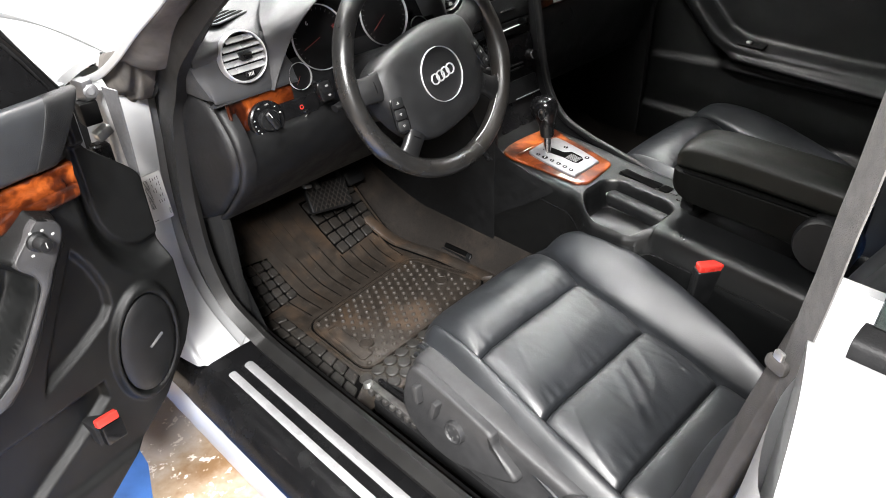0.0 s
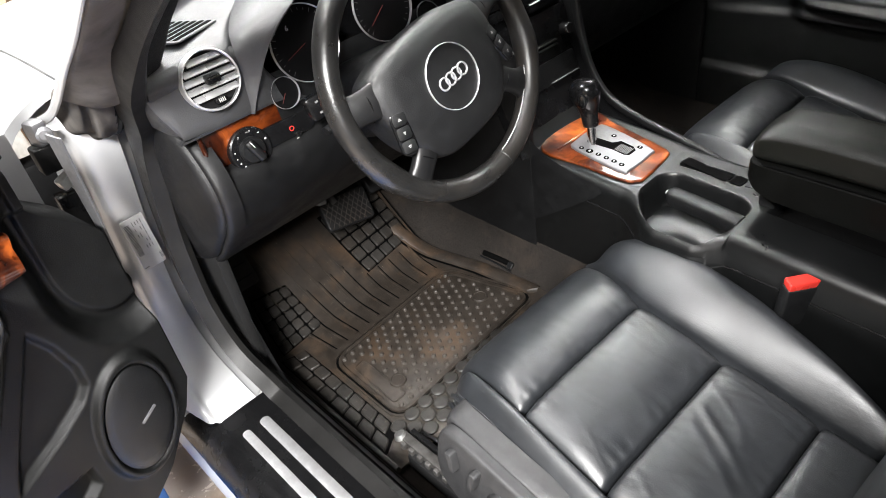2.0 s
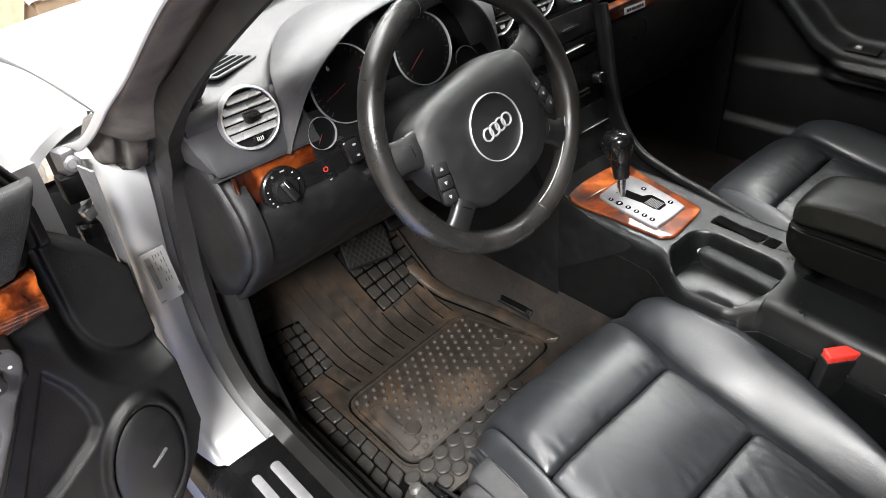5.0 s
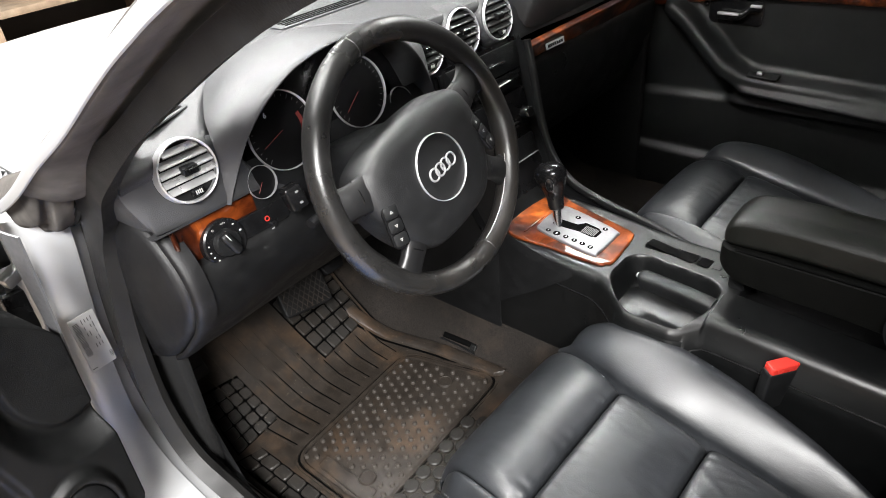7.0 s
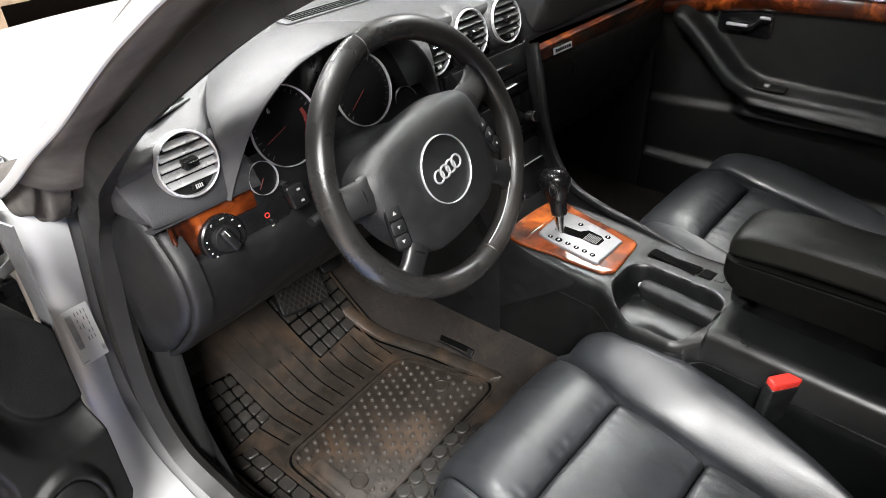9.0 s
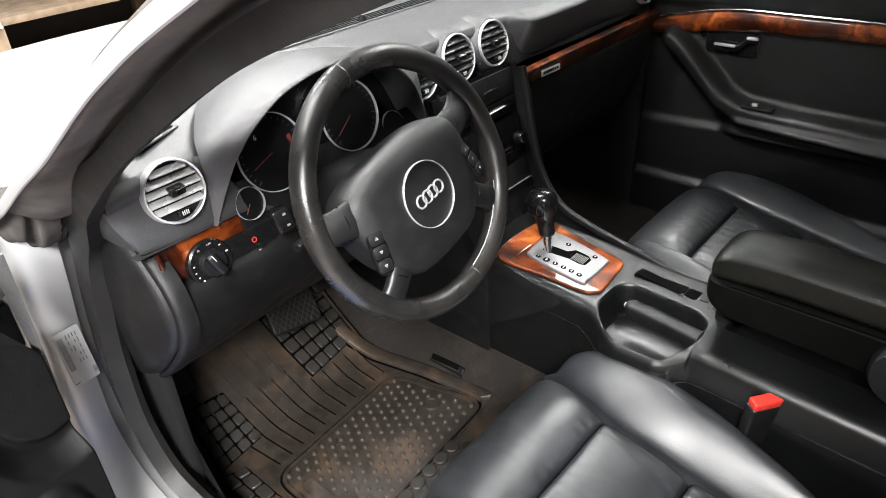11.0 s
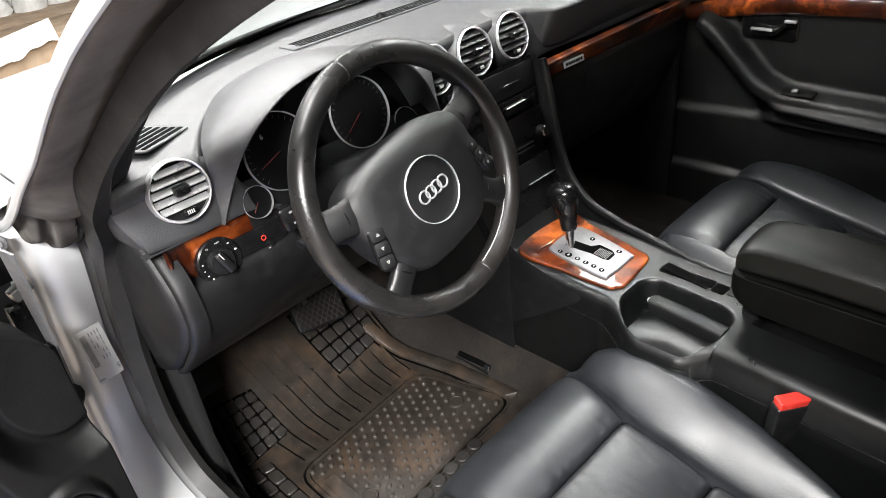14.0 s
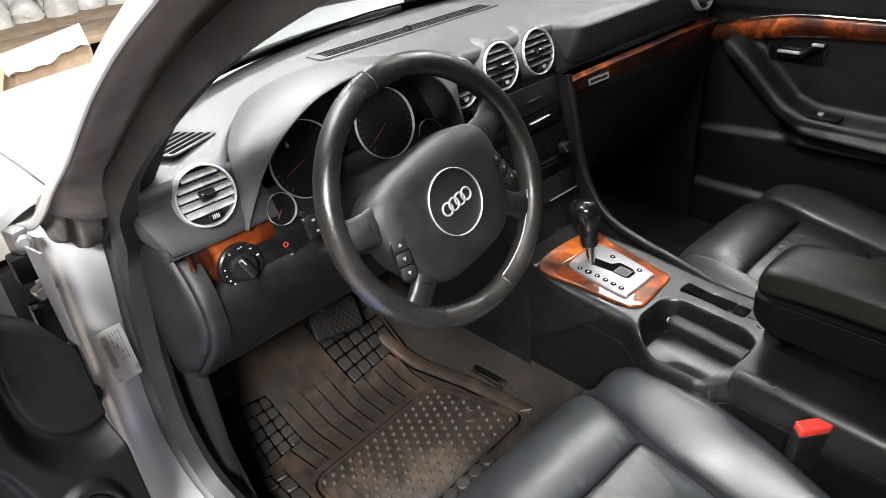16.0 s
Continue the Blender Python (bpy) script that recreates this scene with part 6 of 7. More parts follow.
def driver_door():
    d = thing("driver_door", (-0.9, 0.24, 0.3), "open driver's door with black trim and burl wood inlay", "car door", "doors")
    m = Matrix(((-0.981, 0.195, 0, -0.85), (-0.195, -0.981, 0, 0.20), (0, 0, 1, 0), (0, 0, 0, 1)))

    def T(u, z, w):
        return m @ Vector((u, w, z))
    pull = [(0.160, 0.80), (0.180, 0.765), (0.197, 0.738), (0.222, 0.700), (0.252, 0.660), (0.285, 0.634), (0.45, 0.630), (1.0, 0.645)]
    pod_zone = [(0.160, 0.850), (0.136, 0.836), (0.136, 0.80), (0.165, 0.775), (0.190, 0.772), (0.208, 0.810)]
    inset = [(0.114, 0.766), (0.092, 0.720), (0.081, 0.672), (0.083, 0.640), (0.100, 0.620), (0.150, 0.592), (0.228, 0.560), (0.205, 0.612), (0.138, 0.725)]
    recess = [(0.187, 0.776), (0.200, 0.745), (0.232, 0.702), (0.268, 0.664), (0.33, 0.655), (1.1, 0.67), (1.1, 0.815), (0.30, 0.815), (0.22, 0.805)]
    pocket = [(0.136, 0.552), (0.137, 0.480), (0.207, 0.440), (0.30, 0.378), (1.1, 0.36), (1.1, 0.50), (0.35, 0.52), (0.2, 0.548)]

    def spk_r(u, z):
        a, b = u - 0.055, z - 0.545
        det = 0.044 * 0.083 + 0.030 * 0.032
        return math.hypot((a * 0.083 + b * 0.030) / det, (-a * 0.032 + b * 0.044) / det)

    def w(u, z):
        v = 0.048 * smooth(0.040 - path_dist((u, z), pull), 0.0, 0.030)
        v = max(v, 0.047 * smooth(poly_in((u, z), pod_zone) + 0.012, 0.0, 0.014))
        k = smooth(poly_in((u, z), recess), 0.0, 0.007)
        v = v * (1 - k) - 0.012 * k
        v -= 0.014 * smooth(poly_in((u, z), inset), 0.0, 0.010)
        v += 0.016 * smooth(z, 0.886, 0.900) - 0.02 * smooth(z, 0.94, 0.962)
        r = spk_r(u, z)
        v += 0.012 * smooth(1.26 - r, 0, 0.14) - 0.008 * smooth(1.04 - r, 0, 0.05)
        e = math.hypot((u + 0.015) / 0.100, min(0.0, z - 0.79) / 0.138)
        v -= 0.030 * smooth(1.0 - e, 0.0, 0.26) - 0.006 * smooth(0.70 - e, 0.0, 0.06)
        k = smooth(poly_in((u, z), pocket), 0.0, 0.010)
        v = v * (1 - k) - 0.016 * k
        v += 0.010 * smooth(0.375 - z, 0.0, 0.02)
        return v
    us = [-0.035 + 0.0025 * i for i in range(160)] + [0.37 + 0.04 * i for i in range(20)]
    rows = []
    for u in us:
        zb = float(np.interp(u, (-0.035, -0.013, 0.047, 0.09, 0.135, 0.207, 0.3, 1.1), (0.54, 0.494, 0.419, 0.387, 0.358, 0.307, 0.26, 0.25)))
        def ue(z):
            return u + max(0.0, 0.115 - u) * 0.5 * smooth(z, 0.80, 0.90)
        row = [T(ue(0.955), 0.955, -0.11), T(ue(0.962), 0.962, -0.05)]
        for k in range(161):
            z = 0.962 + (zb - 0.962) * k / 160
            row.append(T(ue(z), z, w(ue(z), z)))
        row += [T(u, zb - 0.012, -0.02), T(u, zb - 0.02, -0.12)]
        rows.append(row)
    inv = m.inverted()
    for i in (0, -1):
        back = [inv @ p for p in rows[i]]
        rows.insert(0 if i == 0 else len(rows), [m @ Vector((q.x - (0.004 if i == 0 else -0.004), -0.12, q.z)) for q in back])
    part("trim_panel", grid_bm(rows, closed_v=True), DOORSKIN, d, sharp=170)
    # padded top, wood inlay, dark front corner
    rows = []
    for u, k in ((0.026, 0.2), (0.028, 0.6), (0.036, 0.9), (0.06, 1.0), (0.1, 1.0), (0.2, 1.0), (0.5, 1.0), (1.1, 1.0)):
        rows.append([T(u + 0.014 + 0.030 * (1 - b) * max(0.0, 1 - (u - 0.026) / 0.2), 0.937 + b * 0.043, 0.012 + 0.014 * a * k) for a, b in ((-0.6, 1.05), (0.2, 1.0), (0.75, 0.75), (1.0, 0.2), (0.95, -0.5), (0.6, -0.95), (-0.6, -1.0))])
    part("door_pad", loft(rows, 30, 30), LEATHER, d, "blue-black padded leather top")
    rows = []
    for u, k in ((0.024, 0.9), (0.028, 1.03), (0.05, 1.06), (0.066, 1.05), (0.070, 0.98)):
        rows.append([T(u + 0.014 + 0.030 * (1 - b) * max(0.0, 1 - (u - 0.026) / 0.2), 0.937 + b * 0.0435, 0.0125 + 0.0145 * a * k) for a, b in ((-0.6, 1.05), (0.2, 1.0), (0.75, 0.75), (1.0, 0.2), (0.95, -0.5), (0.6, -0.95), (-0.6, -1.0))])
    part("pad_end", loft(rows, 12, 30), PLASTIC, d)
    rows = []
    for u, zt, zb in ((0.076, 0.890, 0.842), (0.085, 0.891, 0.837), (0.10, 0.891, 0.834), (0.3, 0.888, 0.828), (0.7, 0.89, 0.83), (1.1, 0.89, 0.83)):
        o = 0.014 if u < 0.08 else 0
        rows.append([T(u, zt, 0.002), T(u, zt - 0.004, 0.014), T(u + o * 0.5, 0.5 * (zt + zb), 0.019), T(u + o, zb + 0.004, 0.014), T(u + o, zb, 0.002)])
    part("wood_inlay", loft(rows, 30, 18), WOOD, d, "glossy orange burl wood inlay")
    # switch pod running down into the pull bar
    rows = []
    for (ui, zi), (uo, zo) in (((0.162, 0.851), (0.148, 0.844)), ((0.172, 0.843), (0.138, 0.837)), ((0.183, 0.832), (0.135, 0.826)), ((0.197, 0.819), (0.138, 0.815)), ((0.206, 0.808), (0.144, 0.804)), ((0.203, 0.797), (0.151, 0.794)), ((0.190, 0.780), (0.164, 0.776)), ((0.188, 0.760), (0.175, 0.757)), ((0.202, 0.737), (0.190, 0.736)), ((0.227, 0.702), (0.216, 0.699)), ((0.257, 0.664), (0.246, 0.660)), ((0.278, 0.648), (0.270, 0.635)), ((0.31, 0.640), (0.31, 0.620)), ((0.45, 0.642), (0.45, 0.618)), ((1.0, 0.655), (1.0, 0.632))):
        rows.append([T(ui, zi, 0.010), T(ui, zi, 0.046), T(0.9 * ui + 0.1 * uo, 0.9 * zi + 0.1 * zo, 0.050), T(0.5 * (ui + uo), 0.5 * (zi + zo), 0.0515), T(0.1 * ui + 0.9 * uo, 0.1 * zi + 0.9 * zo, 0.0505), T(uo, zo, 0.048), T(uo, zo, 0.040)])
    part("mirror_pod", loft(rows, 90, 24, caps=True), SIDETRIM, d, "satin grey-black switch pod and pull bar", sharp=50)
    mp = facing(T(0.169, 0.822, 0.042), Vector((0.195, -0.981, 0)))
    part("mirror_knob", lathe([(0.0001, 0.033), (0.008, 0.032), (0.0098, 0.028), (0.0098, 0.016), (0.013, 0.013), (0.0135, 0.009)], mp @ pose(-0.002, 0.004, 0), 28), PLASTIC, d, "round mirror adjuster knob")
    for x, y in ((0.020, 0.004), (-0.006, 0.018), (0.009, 0.015), (-0.013, -0.012)):
        part("mirror_mark", plate(rounded(0.004, 0.0032, 0.001), mp @ pose(x, y, 0.0095), 0.0006, 0), WHITE, d)
    part("mirror_mark", plate(rounded(0.0012, 0.008, 0.0004), mp @ pose(-0.002, 0.006, 0.0332), 0.0005, 0), WHITE, d)
    # loudspeaker, an upright oval leaning with the door's edge
    rows = []
    for q, h in ((1.0, -0.006), (0.985, 0.002), (0.94, 0.0045), (0.75, 0.0075), (0.4, 0.0095), (0.01, 0.010)):
        rows.append([T(0.055 + q * (0.044 * math.cos(a) - 0.030 * math.sin(a)), 0.545 + q * (0.032 * math.cos(a) + 0.083 * math.sin(a)), 0.008 + h) for a in np.linspace(0, 2 * math.pi, 57)[:-1]])
    spk = part("loudspeaker", grid_bm(rows, closed_v=True, caps=True), PLASTIC, d, "oval black loudspeaker cover")
    ms = facing(T(0.045, 0.549, 0.0172), Vector((0.195, -0.981, 0))) @ pose(0, 0, 0, 0, 0, 27)
    part("maker_plate", plate(rounded(0.030, 0.005, 0.001), ms, 0.0012, 0), SATIN, spk)
    part("maker_mark", plate(rounded(0.014, 0.0034, 0.0005), ms @ pose(-0.006, 0, 0.0012), 0.0003, 0), GREYPRINT, spk)
    # red warning lamp with its black lower half
    mr = facing(T(0.172, 0.487, 0.030), Vector((0.195, -0.981, 0)) + Vector((0, 0, 0.25)))
    part("warning_lamp", plate(rounded(0.036, 0.014, 0.003), mr @ pose(0, 0, 0, 0, 0, -6), 0.010, 0.002), RED, d, "red door warning lamp")
    part("lamp_base", plate(rounded(0.034, 0.034, 0.003), mr @ pose(0.002, -0.027, -0.006, 0, 0, -6), 0.012, 0.002), GLOSSY, d)
    part("lamp_bracket", block((0, 0, 0), (0.030, 0.04, 0.040), 0.003), RUBBER, d).data.transform(m @ pose(0.174, -0.002, 0.450))
    # inner handle and window switches
    part("handle_recess", plate(rounded(0.13, 0.05, 0.012), facing(T(0.285, 0.775, -0.011), Vector((0.195, -0.981, 0))), 0.004, 0.002), GLOSSY, d)
    part("inner_handle", sweep([T(0.228, 0.790, 0.004), T(0.240, 0.784, 0.012), T(0.27, 0.772, 0.014), T(0.31, 0.764, 0.010)], rounded(0.006, 0.010, 0.0025, 3), 16), SATIN, d, "satin metal inner handle")
    part("lock_button", lathe([(0.0001, 0.004), (0.005, 0.0035), (0.0065, 0)], facing(T(0.209, 0.816, -0.004), Vector((0.195, -0.981, 0))), 16), GLOSSY, d)
    part("switch_panel", block((0, 0, 0), (0.14, 0.05, 0.02), 0.006), GLOSSY, d).data.transform(m @ pose(0.40, 0.055, 0.632))
    for k in range(4):
        part("window_switch", block((0, 0, 0), (0.024, 0.026, 0.012), 0.004), PLASTIC, d).data.transform(m @ pose(0.35 + 0.032 * k, 0.056, 0.645, 12, 0, 0))
    # outer skin, mirror corner and window edge
    skin = grid_bm([[T(u, z, -0.145), T(u, z, -0.125)] for u, z in ((-0.02, 0.94), (-0.02, 0.42), (0.01, 0.36), (0.07, 0.30), (0.15, 0.265), (1.14, 0.26), (1.14, 0.94))], closed_u=True)
    for k in (0, 1):
        skin.faces.new([v for i, v in enumerate(skin.verts) if i % 2 == k])
    bmesh.ops.recalc_face_normals(skin, faces=skin.faces)
    part("outer_skin", skin, PAINT, d)
    # painted edge, given a darker grey in place of dimmer light
    part("door_flange", thicken(loft([[T(-0.041, z, -0.03 - 0.5 * (0.035 - q)), T(-0.041, z, -0.03 - 0.5 * (0.035 - q) - q)] for z, q in ((0.940, 0.035), (0.88, 0.03), (0.80, 0.02), (0.74, 0.008))], 12, 4), 0.003), SATIN, d, "silver-painted front edge of the door, toned down to grey")
    part("mirror_corner", loft([[T(0.042, 0.957, 0.0), T(0.042, 0.957, -0.05)], [T(0.075, 1.03, -0.015), T(0.075, 1.03, -0.05)], [T(0.13, 1.12, -0.03), T(0.13, 1.12, -0.06)]], 12, 4), RUBBER, d)
    part("mirror_corner", grid_bm([[T(0.05, 0.96, -0.01), T(0.19, 0.965, -0.01)], [T(0.085, 1.03, -0.022), T(0.18, 1.03, -0.022)], [T(0.135, 1.12, -0.038), T(0.17, 1.13, -0.038)]]), GLOSSY, d)
    part("window_channel", sweep([T(0.035, 0.95, -0.03), T(0.07, 1.02, -0.04), T(0.125, 1.13, -0.05), T(0.2, 1.22, -0.06)], rounded(0.012, 0.02, 0.004, 3), 20), RUBBER, d)
    # hinges between door and pillar
    part("hinge", block((-0.81, 0.395, 0.90), (0.022, 0.03, 0.038), 0.006, 2, (0, 0, 15)), SATIN, d)
    part("hinge_bolt", lathe([(0.0001, 0.006), (0.006, 0.006), (0.0065, 0.003), (0.011, 0.002), (0.012, 0.0)], facing((-0.806, 0.379, 0.90), (-0.2, -1, 0.2)), 18), SATIN, d)
    part("hinge_arm", block((-0.806, 0.385, 0.826), (0.030, 0.02, 0.018), 0.004, 2, (0, -18, 12)), STEEL, d)
    part("check_strap", block((-0.816, 0.39, 0.865), (0.03, 0.03, 0.04), 0.004), RUBBER, d)
    part("check_strap", block((-0.818, 0.385, 0.775), (0.03, 0.03, 0.07), 0.004), GLOSSY, d)
    part("hinge", block((-0.820, 0.385, 0.732), (0.016, 0.02, 0.012), 0.004, 2, (0, 12, 12)), STEEL, d)
    part("cable_boot", sweep([(-0.80, 0.42, 0.62), (-0.84, 0.35, 0.615), (-0.87, 0.27, 0.61)], ring(0.02, 12), 12), RUBBER, d)


driver_door()


def passenger_door():
    d = thing("passenger_door", (0.72, -0.2, 0.3), "closed passenger door with black trim and burl wood inlay", "car door", "doors")
    pull = [(0.158, 0.828), (0.12, 0.80), (0.02, 0.700), (-0.04, 0.676), (-0.3, 0.668), (-0.7, 0.67)]

    def w(y, z):
        v = 0.05 * smooth(0.034 - path_dist((y, z), pull), 0.0, 0.022)
        v += 0.03 * smooth(0.675 - z, 0.0, 0.03) * smooth(z, 0.608, 0.625) * smooth(0.02 - y, 0, 0.05)
        v += 0.014 * smooth(0.625 - 0.06 * (y - 0.14) - z, 0, 0.02)
        v += 0.016 * smooth(0.475 - z, 0, 0.02)
        v += 0.012 * smooth(z - 0.895, 0, 0.02)
        return v
    rows = []
    for i in range(120):
        y = 0.235 - 0.0115 * i
        row = [(0.74, y, 0.985), (0.705, y, 0.98)]
        for k in range(100):
            z = 0.972 - 0.0067 * k
            row.append((0.70 - w(y, z), y, z))
        rows.append(row)
    part("trim_panel", grid_bm(rows), TRIM, d, sharp=170)
    rows = []
    for y, zt, zb in ((0.222, 0.864, 0.824), (0.19, 0.870, 0.826), (0.04, 0.901, 0.851), (-0.14, 0.906, 0.862), (-0.5, 0.910, 0.868)):
        rows.append([(0.70, y, zt), (0.69, y, zt - 0.004), (0.684, y, 0.5 * (zt + zb)), (0.69, y, zb + 0.004), (0.70, y, zb)])
    part("wood_inlay", loft(rows, 24, 14), WOOD, d, "dark glossy burl wood inlay")
    part("inlay_edge", sweep([(0.689, 0.20, 0.871), (0.689, 0.04, 0.903), (0.689, -0.14, 0.908), (0.689, -0.5, 0.912)], ring(0.002, 6), 20), CHROME, d, "thin chrome edge")
    part("handle_recess", plate([tuple(p) for p in rounded(0.125, 0.058, 0.012, 4)], Matrix(((0, 0, -1, 0.702), (1, 0, 0, 0.018), (0, 1, 0, 0.826), (0, 0, 0, 1))), 0.005, 0.002), GLOSSY, d)
    h = part("inner_handle", loft([[(0.699, y, z + 0.010), (0.689, y, z + 0.008), (0.686, y, z), (0.689, y, z - 0.008), (0.699, y, z - 0.010)] for y, z in ((0.056, 0.817), (0.03, 0.817), (0.006, 0.818), (-0.006, 0.826), (-0.018, 0.838), (-0.042, 0.840))], 24, 12), GLOSSY, d, "black inner handle with chrome edges")
    part("chrome_edge", block((0.686, 0.031, 0.824), (0.010, 0.050, 0.006), 0.002), ALU, h)
    part("chrome_tip", block((0.686, -0.030, 0.846), (0.010, 0.026, 0.0065), 0.002), ALU, h)
    part("lock_button", lathe([(0.0001, 0.004), (0.005, 0.0035), (0.007, 0)], facing((0.70, 0.09, 0.838), (-1, 0, 0)), 16), GLOSSY, d)
    part("switch_panel", block((0.668, -0.075, 0.6985), (0.030, 0.07, 0.005), 0.0022, 2, (0, -8, 0)), TRIM, d)
    part("window_switch", block((0.664, -0.068, 0.704), (0.012, 0.014, 0.008), 0.003), ALU, d)
    

passenger_door()


# ---- belt, label and the garage behind ----
def seat_belt():
    t = thing("seat_belt", (-0.70, -0.71, 0.9), "grey seat belt hanging beside the driver's seat", "seat belt")
    rows = []
    for x, y, z, a in ((-0.722, -0.714, 1.26, 37), (-0.722, -0.7095, 1.108, 37), (-0.722, -0.7075, 1.067, 37), (-0.722, -0.706, 1.02, 37), (-0.722, -0.7035, 0.978, 37), (-0.721, -0.702, 0.942, 36), (-0.718, -0.698, 0.905, 34)):
        d = Vector((math.cos(radians(a)), math.sin(radians(a)), 0))
        p = Vector((x, y, z))
        n = Vector((-d.y, d.x, 0)) * 0.0007
        rows.append([p - d * 0.0165 - n, p + d * 0.0165 - n, p + d * 0.0165 + n, p - d * 0.0165 + n])
    bm = grid_bm([list(r) for r in np.stack([cat([tuple(r[j]) for r in rows], 60) for j in range(4)], axis=1)], closed_v=True, caps=True)
    part("webbing", bm, WEBBING, t)
    m = facing((-0.719, -0.693, 0.935), (-0.9, 0.4, 0.1))
    part("tongue", plate(rounded(0.020, 0.013, 0.005), m, 0.005, 0.002), POST, t)
    part("tongue_blade", plate(rounded(0.009, 0.008, 0.002), m @ pose(0, 0.009, 0.002), 0.003, 0.001), STEEL, t)


seat_belt()


def jamb_label():
    t = thing("data_sticker", (-0.735, 0.388, 0.62), "silver data sticker on the painted door jamb", "sticker")
    m = facing((-0.7495, 0.3865, 0.676), (0.0, -1.0, -0.03)) @ pose(0, 0, 0, 0, 0, 3.0)
    part("foil", plate(rounded(0.0385, 0.100, 0.002), m, 0.0012, 0.0003), GREYLABEL, t)
    random.seed(4)
    for k in range(26):
        part("code_bar", plate(rounded(0.0085, 0.0010 + 0.0008 * random.random(), 0.0002), m @ pose(-0.0115, 0.040 - 0.0024 * k, 0.0011), 0.0002, 0), GREYPRINT, t)
    for r in range(4):
        for k in range(5):
            if random.random() < 0.8:
                part("print_bar", plate(rounded(0.0012, 0.005 + 0.005 * random.random(), 0.0002), m @ pose(-0.002 + 0.0045 * r, 0.038 - 0.012 * k, 0.0011), 0.0002, 0), GREYPRINT, t)
    for k in range(4):
        part("maker_loop", lathe([(0.0016, 0), (0.0016, 0.0003), (0.0022, 0.0003), (0.0022, 0)], m @ pose(0.016, -0.036 - 0.0026 * (k - 1.5), 0.0011), 14), GREYPRINT, t)
    part("print_bar", plate(rounded(0.008, 0.0015, 0.0003), m @ pose(-0.014, -0.045, 0.0011), 0.0002, 0), GREYPRINT, t)


jamb_label()


def blue_bag():
    t = thing("plastic_bag", (0.045, -0.68, 0.3), "crumpled blue plastic bag standing behind the armrest", "bag")
    rows = []
    for j in range(17):
        f = j / 16
        rr = 1.0 - 0.25 * f ** 4
        rows.append([(0.045 + 0.075 * rr * math.cos(a) * (1 + 0.16 * noise.noise(Vector((3, f * 5, 2 * math.cos(a))))), -0.68 + 0.085 * rr * math.sin(a) * (1 + 0.16 * noise.noise(Vector((9, f * 5, 2 * math.sin(a))))), 0.30 + 0.335 * f) for a in np.linspace(0, 2 * math.pi, 33)[:-1]])
    part("sack", grid_bm(rows, closed_v=True, caps=True), shader("shiny_blue_plastic", (0.03, 0.24, 0.80), 0.25, vary=0.2, scale=9), t)


blue_bag()


CARD = shader("brown_cardboard", (0.42, 0.31, 0.21), 0.85, vary=0.12, scale=20, bump=0.1, wear=0.3, wear_colour=(0.5, 0.4, 0.29), wear_scale=5)
PLANK = shader("weathered_planks", (0.34, 0.25, 0.17), 0.8, vary=0.3, scale=14, bump=0.3, bump_scale=90, wear=0.5, wear_colour=(0.45, 0.38, 0.30), wear_scale=4)
PAPER = shader("white_packing_paper", (0.80, 0.78, 0.74), 0.8, vary=0.05, scale=12)
CLEARBAG = shader("milky_plastic_bag", (0.62, 0.62, 0.60), 0.25, vary=0.2, scale=14, bump=0.6, bump_scale=40)


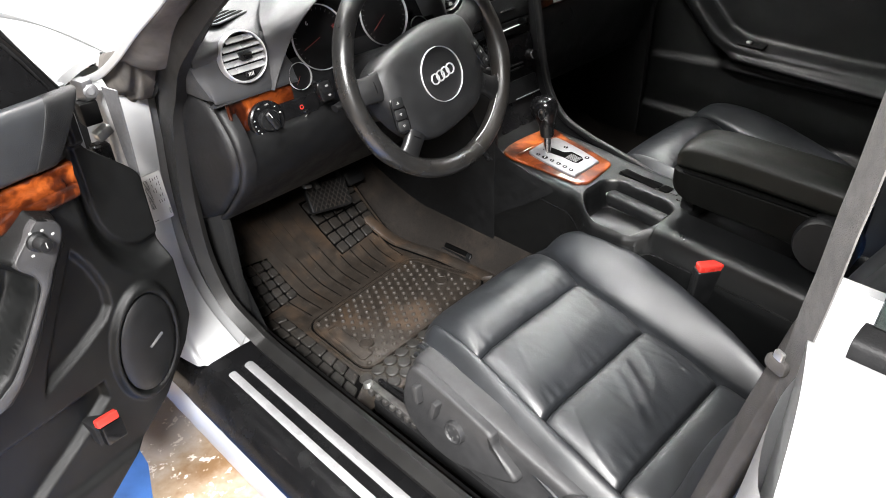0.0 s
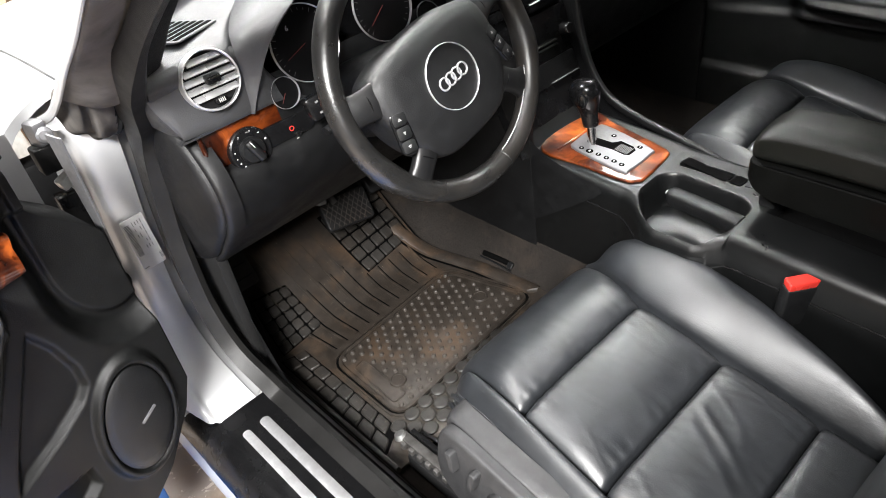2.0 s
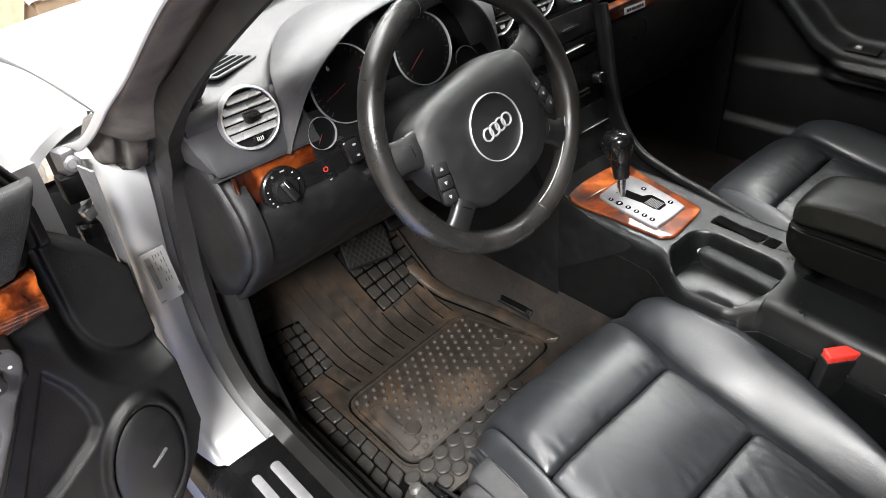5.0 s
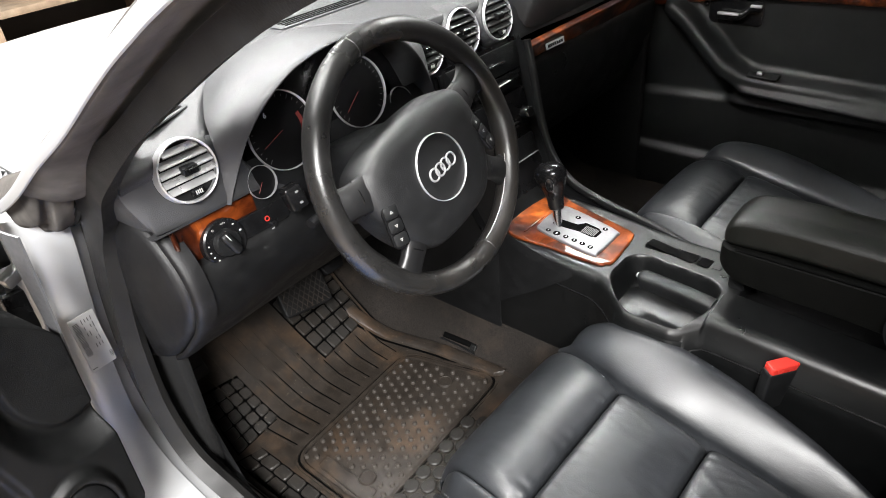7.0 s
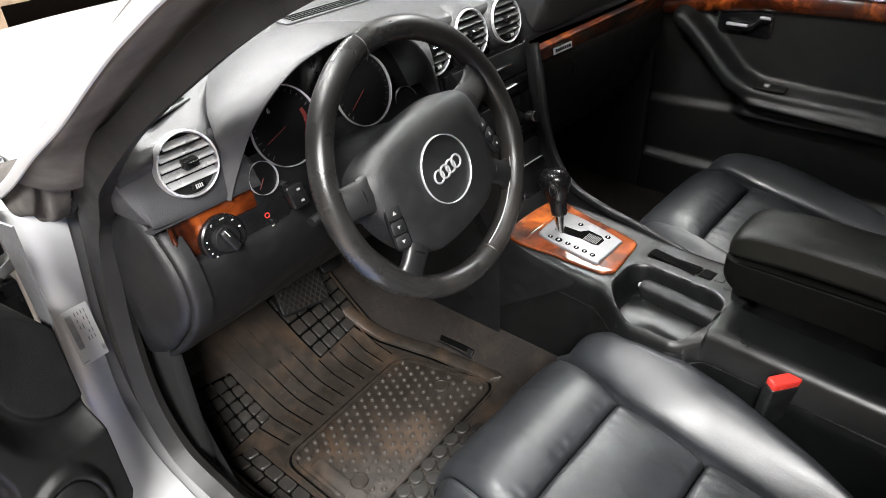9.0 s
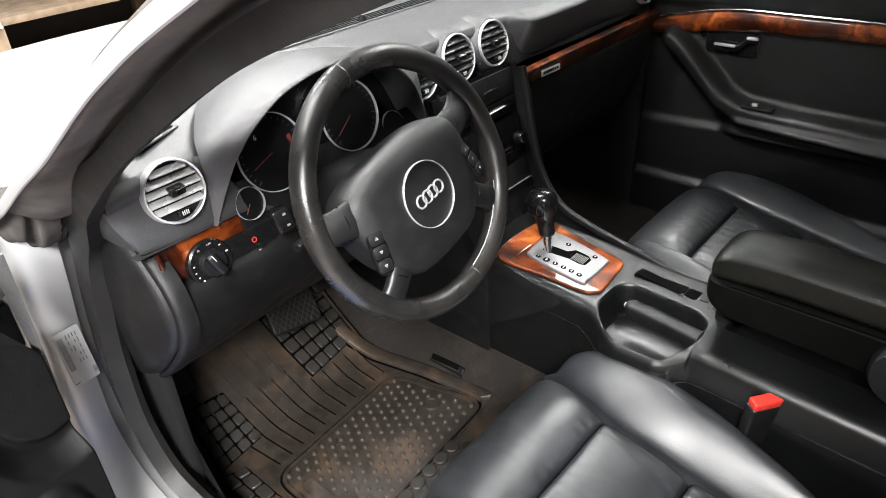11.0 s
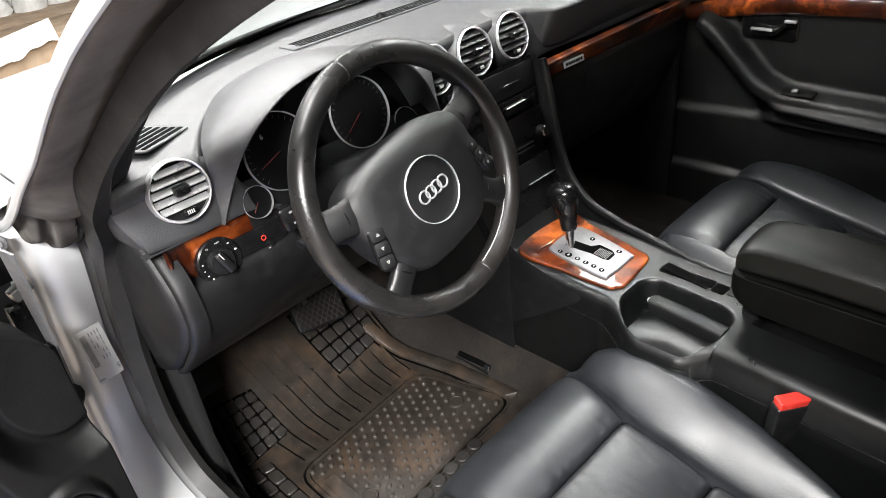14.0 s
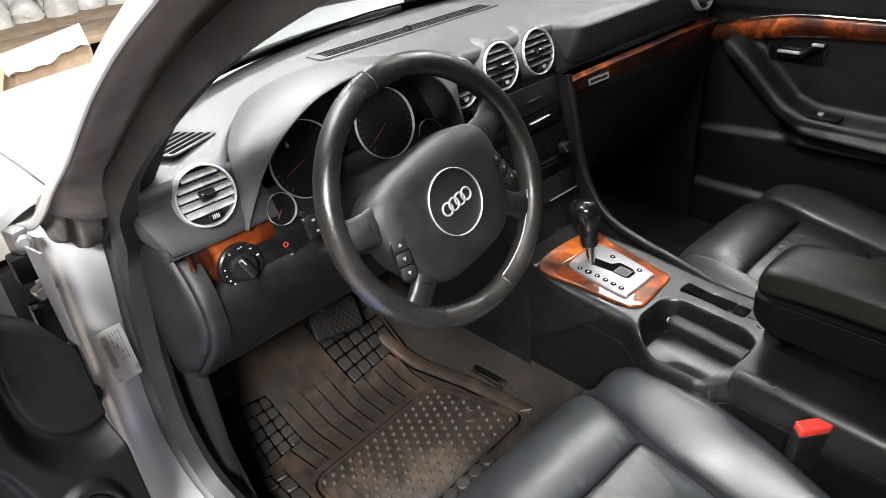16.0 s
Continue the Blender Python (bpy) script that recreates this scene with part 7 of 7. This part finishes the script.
def back_corner():
    b = thing("work_bench", (0.1, 3.5, 0), "low plank bench against the garage wall", "bench")
    for k in range(3):
        part("plank", block((0.3, 3.955 + 0.51 * k, 0.50), (3.4, 0.50, 0.04), 0.005), PLANK, b)
    for x in (-1.2, 0.3, 1.8):
        for y in (3.8, 5.1):
            part("leg", block((x, y, 0.24), (0.08, 0.08, 0.48), 0.006), PLANK, b)
    part("back_board", block((0.3, 5.24, 0.60), (3.4, 0.03, 0.16), 0.005), PLANK, b)
    c = thing("cardboard_box", (-0.12, 2.85, 0), "open brown cardboard box with a white inner flap", "box")
    mb = Matrix.Translation((-0.30, 2.60, 0)) @ Matrix.Rotation(math.atan2(0.275, 0.407), 4, "Z")
    for cx, cy, sx, sy in ((0.235, 0.0, 0.47, 0.006), (0.235, 0.36, 0.47, 0.006), (0.0, 0.18, 0.006, 0.36), (0.47, 0.18, 0.006, 0.36)):
        part("side", block((cx, cy, 0.325), (sx, sy, 0.65), 0.001, 1), CARD, c).data.transform(mb)
    part("bottom", block((0.235, 0.18, 0.006), (0.45, 0.34, 0.01), 0.001, 1), CARD, c).data.transform(mb)
    # white flap, wavy along its free edge
    rows = []
    for i in range(25):
        f = i / 24
        a = Vector((-0.336 + 0.414 * f, 2.54 + 0.29 * f, 0.656 + 0.008 * math.sin(9 * f + 1) + 0.005 * math.sin(23 * f)))
        e = Vector((-0.292 + 0.503 * f, 2.947 + 0.38 * f, 0.664))
        rows.append([tuple(a.lerp(e, j / 8) + Vector((0, 0, 0.006 * math.sin(math.pi * j / 8)))) for j in range(9)])
    part("flap", thicken(grid_bm(rows), 0.004), PAPER, c, "white flap bent over the box")
    part("flap", block((-0.09, 0.15, 0.60), (0.20, 0.30, 0.004), 0.001, 1, (0, -58, 0)), CARD, c).data.transform(mb)
    for x, z, w in ((0.20, 0.585, 0.022), (0.235, 0.58, 0.03), (0.19, 0.55, 0.035), (0.245, 0.548, 0.025)):
        part("print_bar", block((x, -0.0042, z), (w, 0.002, 0.008), 0), GREYPRINT, c).data.transform(mb)
    # wrapped goods on the bench and on the floor
    random.seed(9)
    cols = [("white", (0.7, 0.7, 0.68)), ("green", (0.10, 0.32, 0.12)), ("red", (0.55, 0.06, 0.05)), ("grey", (0.35, 0.35, 0.36)), ("yellow", (0.7, 0.5, 0.06))]
    mats = [shader("bottle_" + n, c, 0.4, vary=0.2, scale=20) for n, c in cols]
    for k in range(16):
        x, y = -1.15 + 0.19 * k + random.uniform(-0.04, 0.04), random.uniform(4.85, 5.1)
        h, r = random.uniform(0.12, 0.26), random.uniform(0.04, 0.07)
        i = random.randrange(5)
        t = thing("bottle", (x, y, 0.52), cols[i][0] + " plastic bottle standing on the bench", "bottle", "bottles on the bench")
        part("body", lathe([(0.0001, 0), (r, 0), (r, h * 0.65), (r * 0.5, h * 0.82), (r * 0.4, h * 0.86)], pose(x, y, 0.52), 16), mats[i], t)
        part("cap", lathe([(r * 0.42, h * 0.84), (r * 0.42, h), (0.0001, h)], pose(x, y, 0.52), 14), mats[(i + 2) % 5], t)
    for k in range(9):
        low = k < 4
        x, y, z0 = (-1.15 + 0.17 * k, 2.5 + 0.12 * (k % 3), 0.0) if low else (0.12 + 0.20 * (k - 4), 4.66 + 0.05 * (k % 2), 0.52)
        h = (0.42 if low else 0.13) + 0.1 * random.random()
        t = thing("plastic_bag", (x, y, z0), "crumpled milky plastic bag on the " + ("floor" if low else "plank bench"), "bag", "bags on the floor" if low else "bags on the bench")
        rows = []
        for j in range(9):
            f = j / 8
            rr = 0.10 * (1 - 0.75 * f ** 3)
            rows.append([(x + rr * math.cos(a) * (1 + 0.3 * noise.noise(Vector((k, f * 4, a)))), y + rr * math.sin(a) * (1 + 0.3 * noise.noise(Vector((k + 9, f * 4, a)))), z0 + h * f) for a in np.linspace(0, 2 * math.pi, 21)[:-1]])
        part("sack", grid_bm(rows, closed_v=True, caps=True), CLEARBAG, t)
    s = thing("stool", (-0.68, 2.95, 0), "round stool with a faded red seat", "stool")
    part("seat", lathe([(0.0001, 0.74), (0.15, 0.735), (0.175, 0.72), (0.18, 0.69), (0.165, 0.665), (0.0001, 0.66)], pose(-0.68, 2.95, 0), 40), RED, s)
    for k in range(4):
        a = radians(45 + 90 * k)
        part("leg", sweep([(-0.68 + 0.12 * math.cos(a), 2.95 + 0.12 * math.sin(a), 0.67), (-0.68 + 0.18 * math.cos(a), 2.95 + 0.18 * math.sin(a), 0.0)], ring(0.012, 10)), STEEL, s)
    # unseen housing, added over the main area lamp
    t = thing("added_housing", (-2.1, -1.5, 2.55), "unseen white housing added above the main area lamp", "lamp")
    part("housing", block((-2.1, -1.5, 2.62), (0.5, 1.5, 0.28), 0.01), PAPER, t)


back_corner()
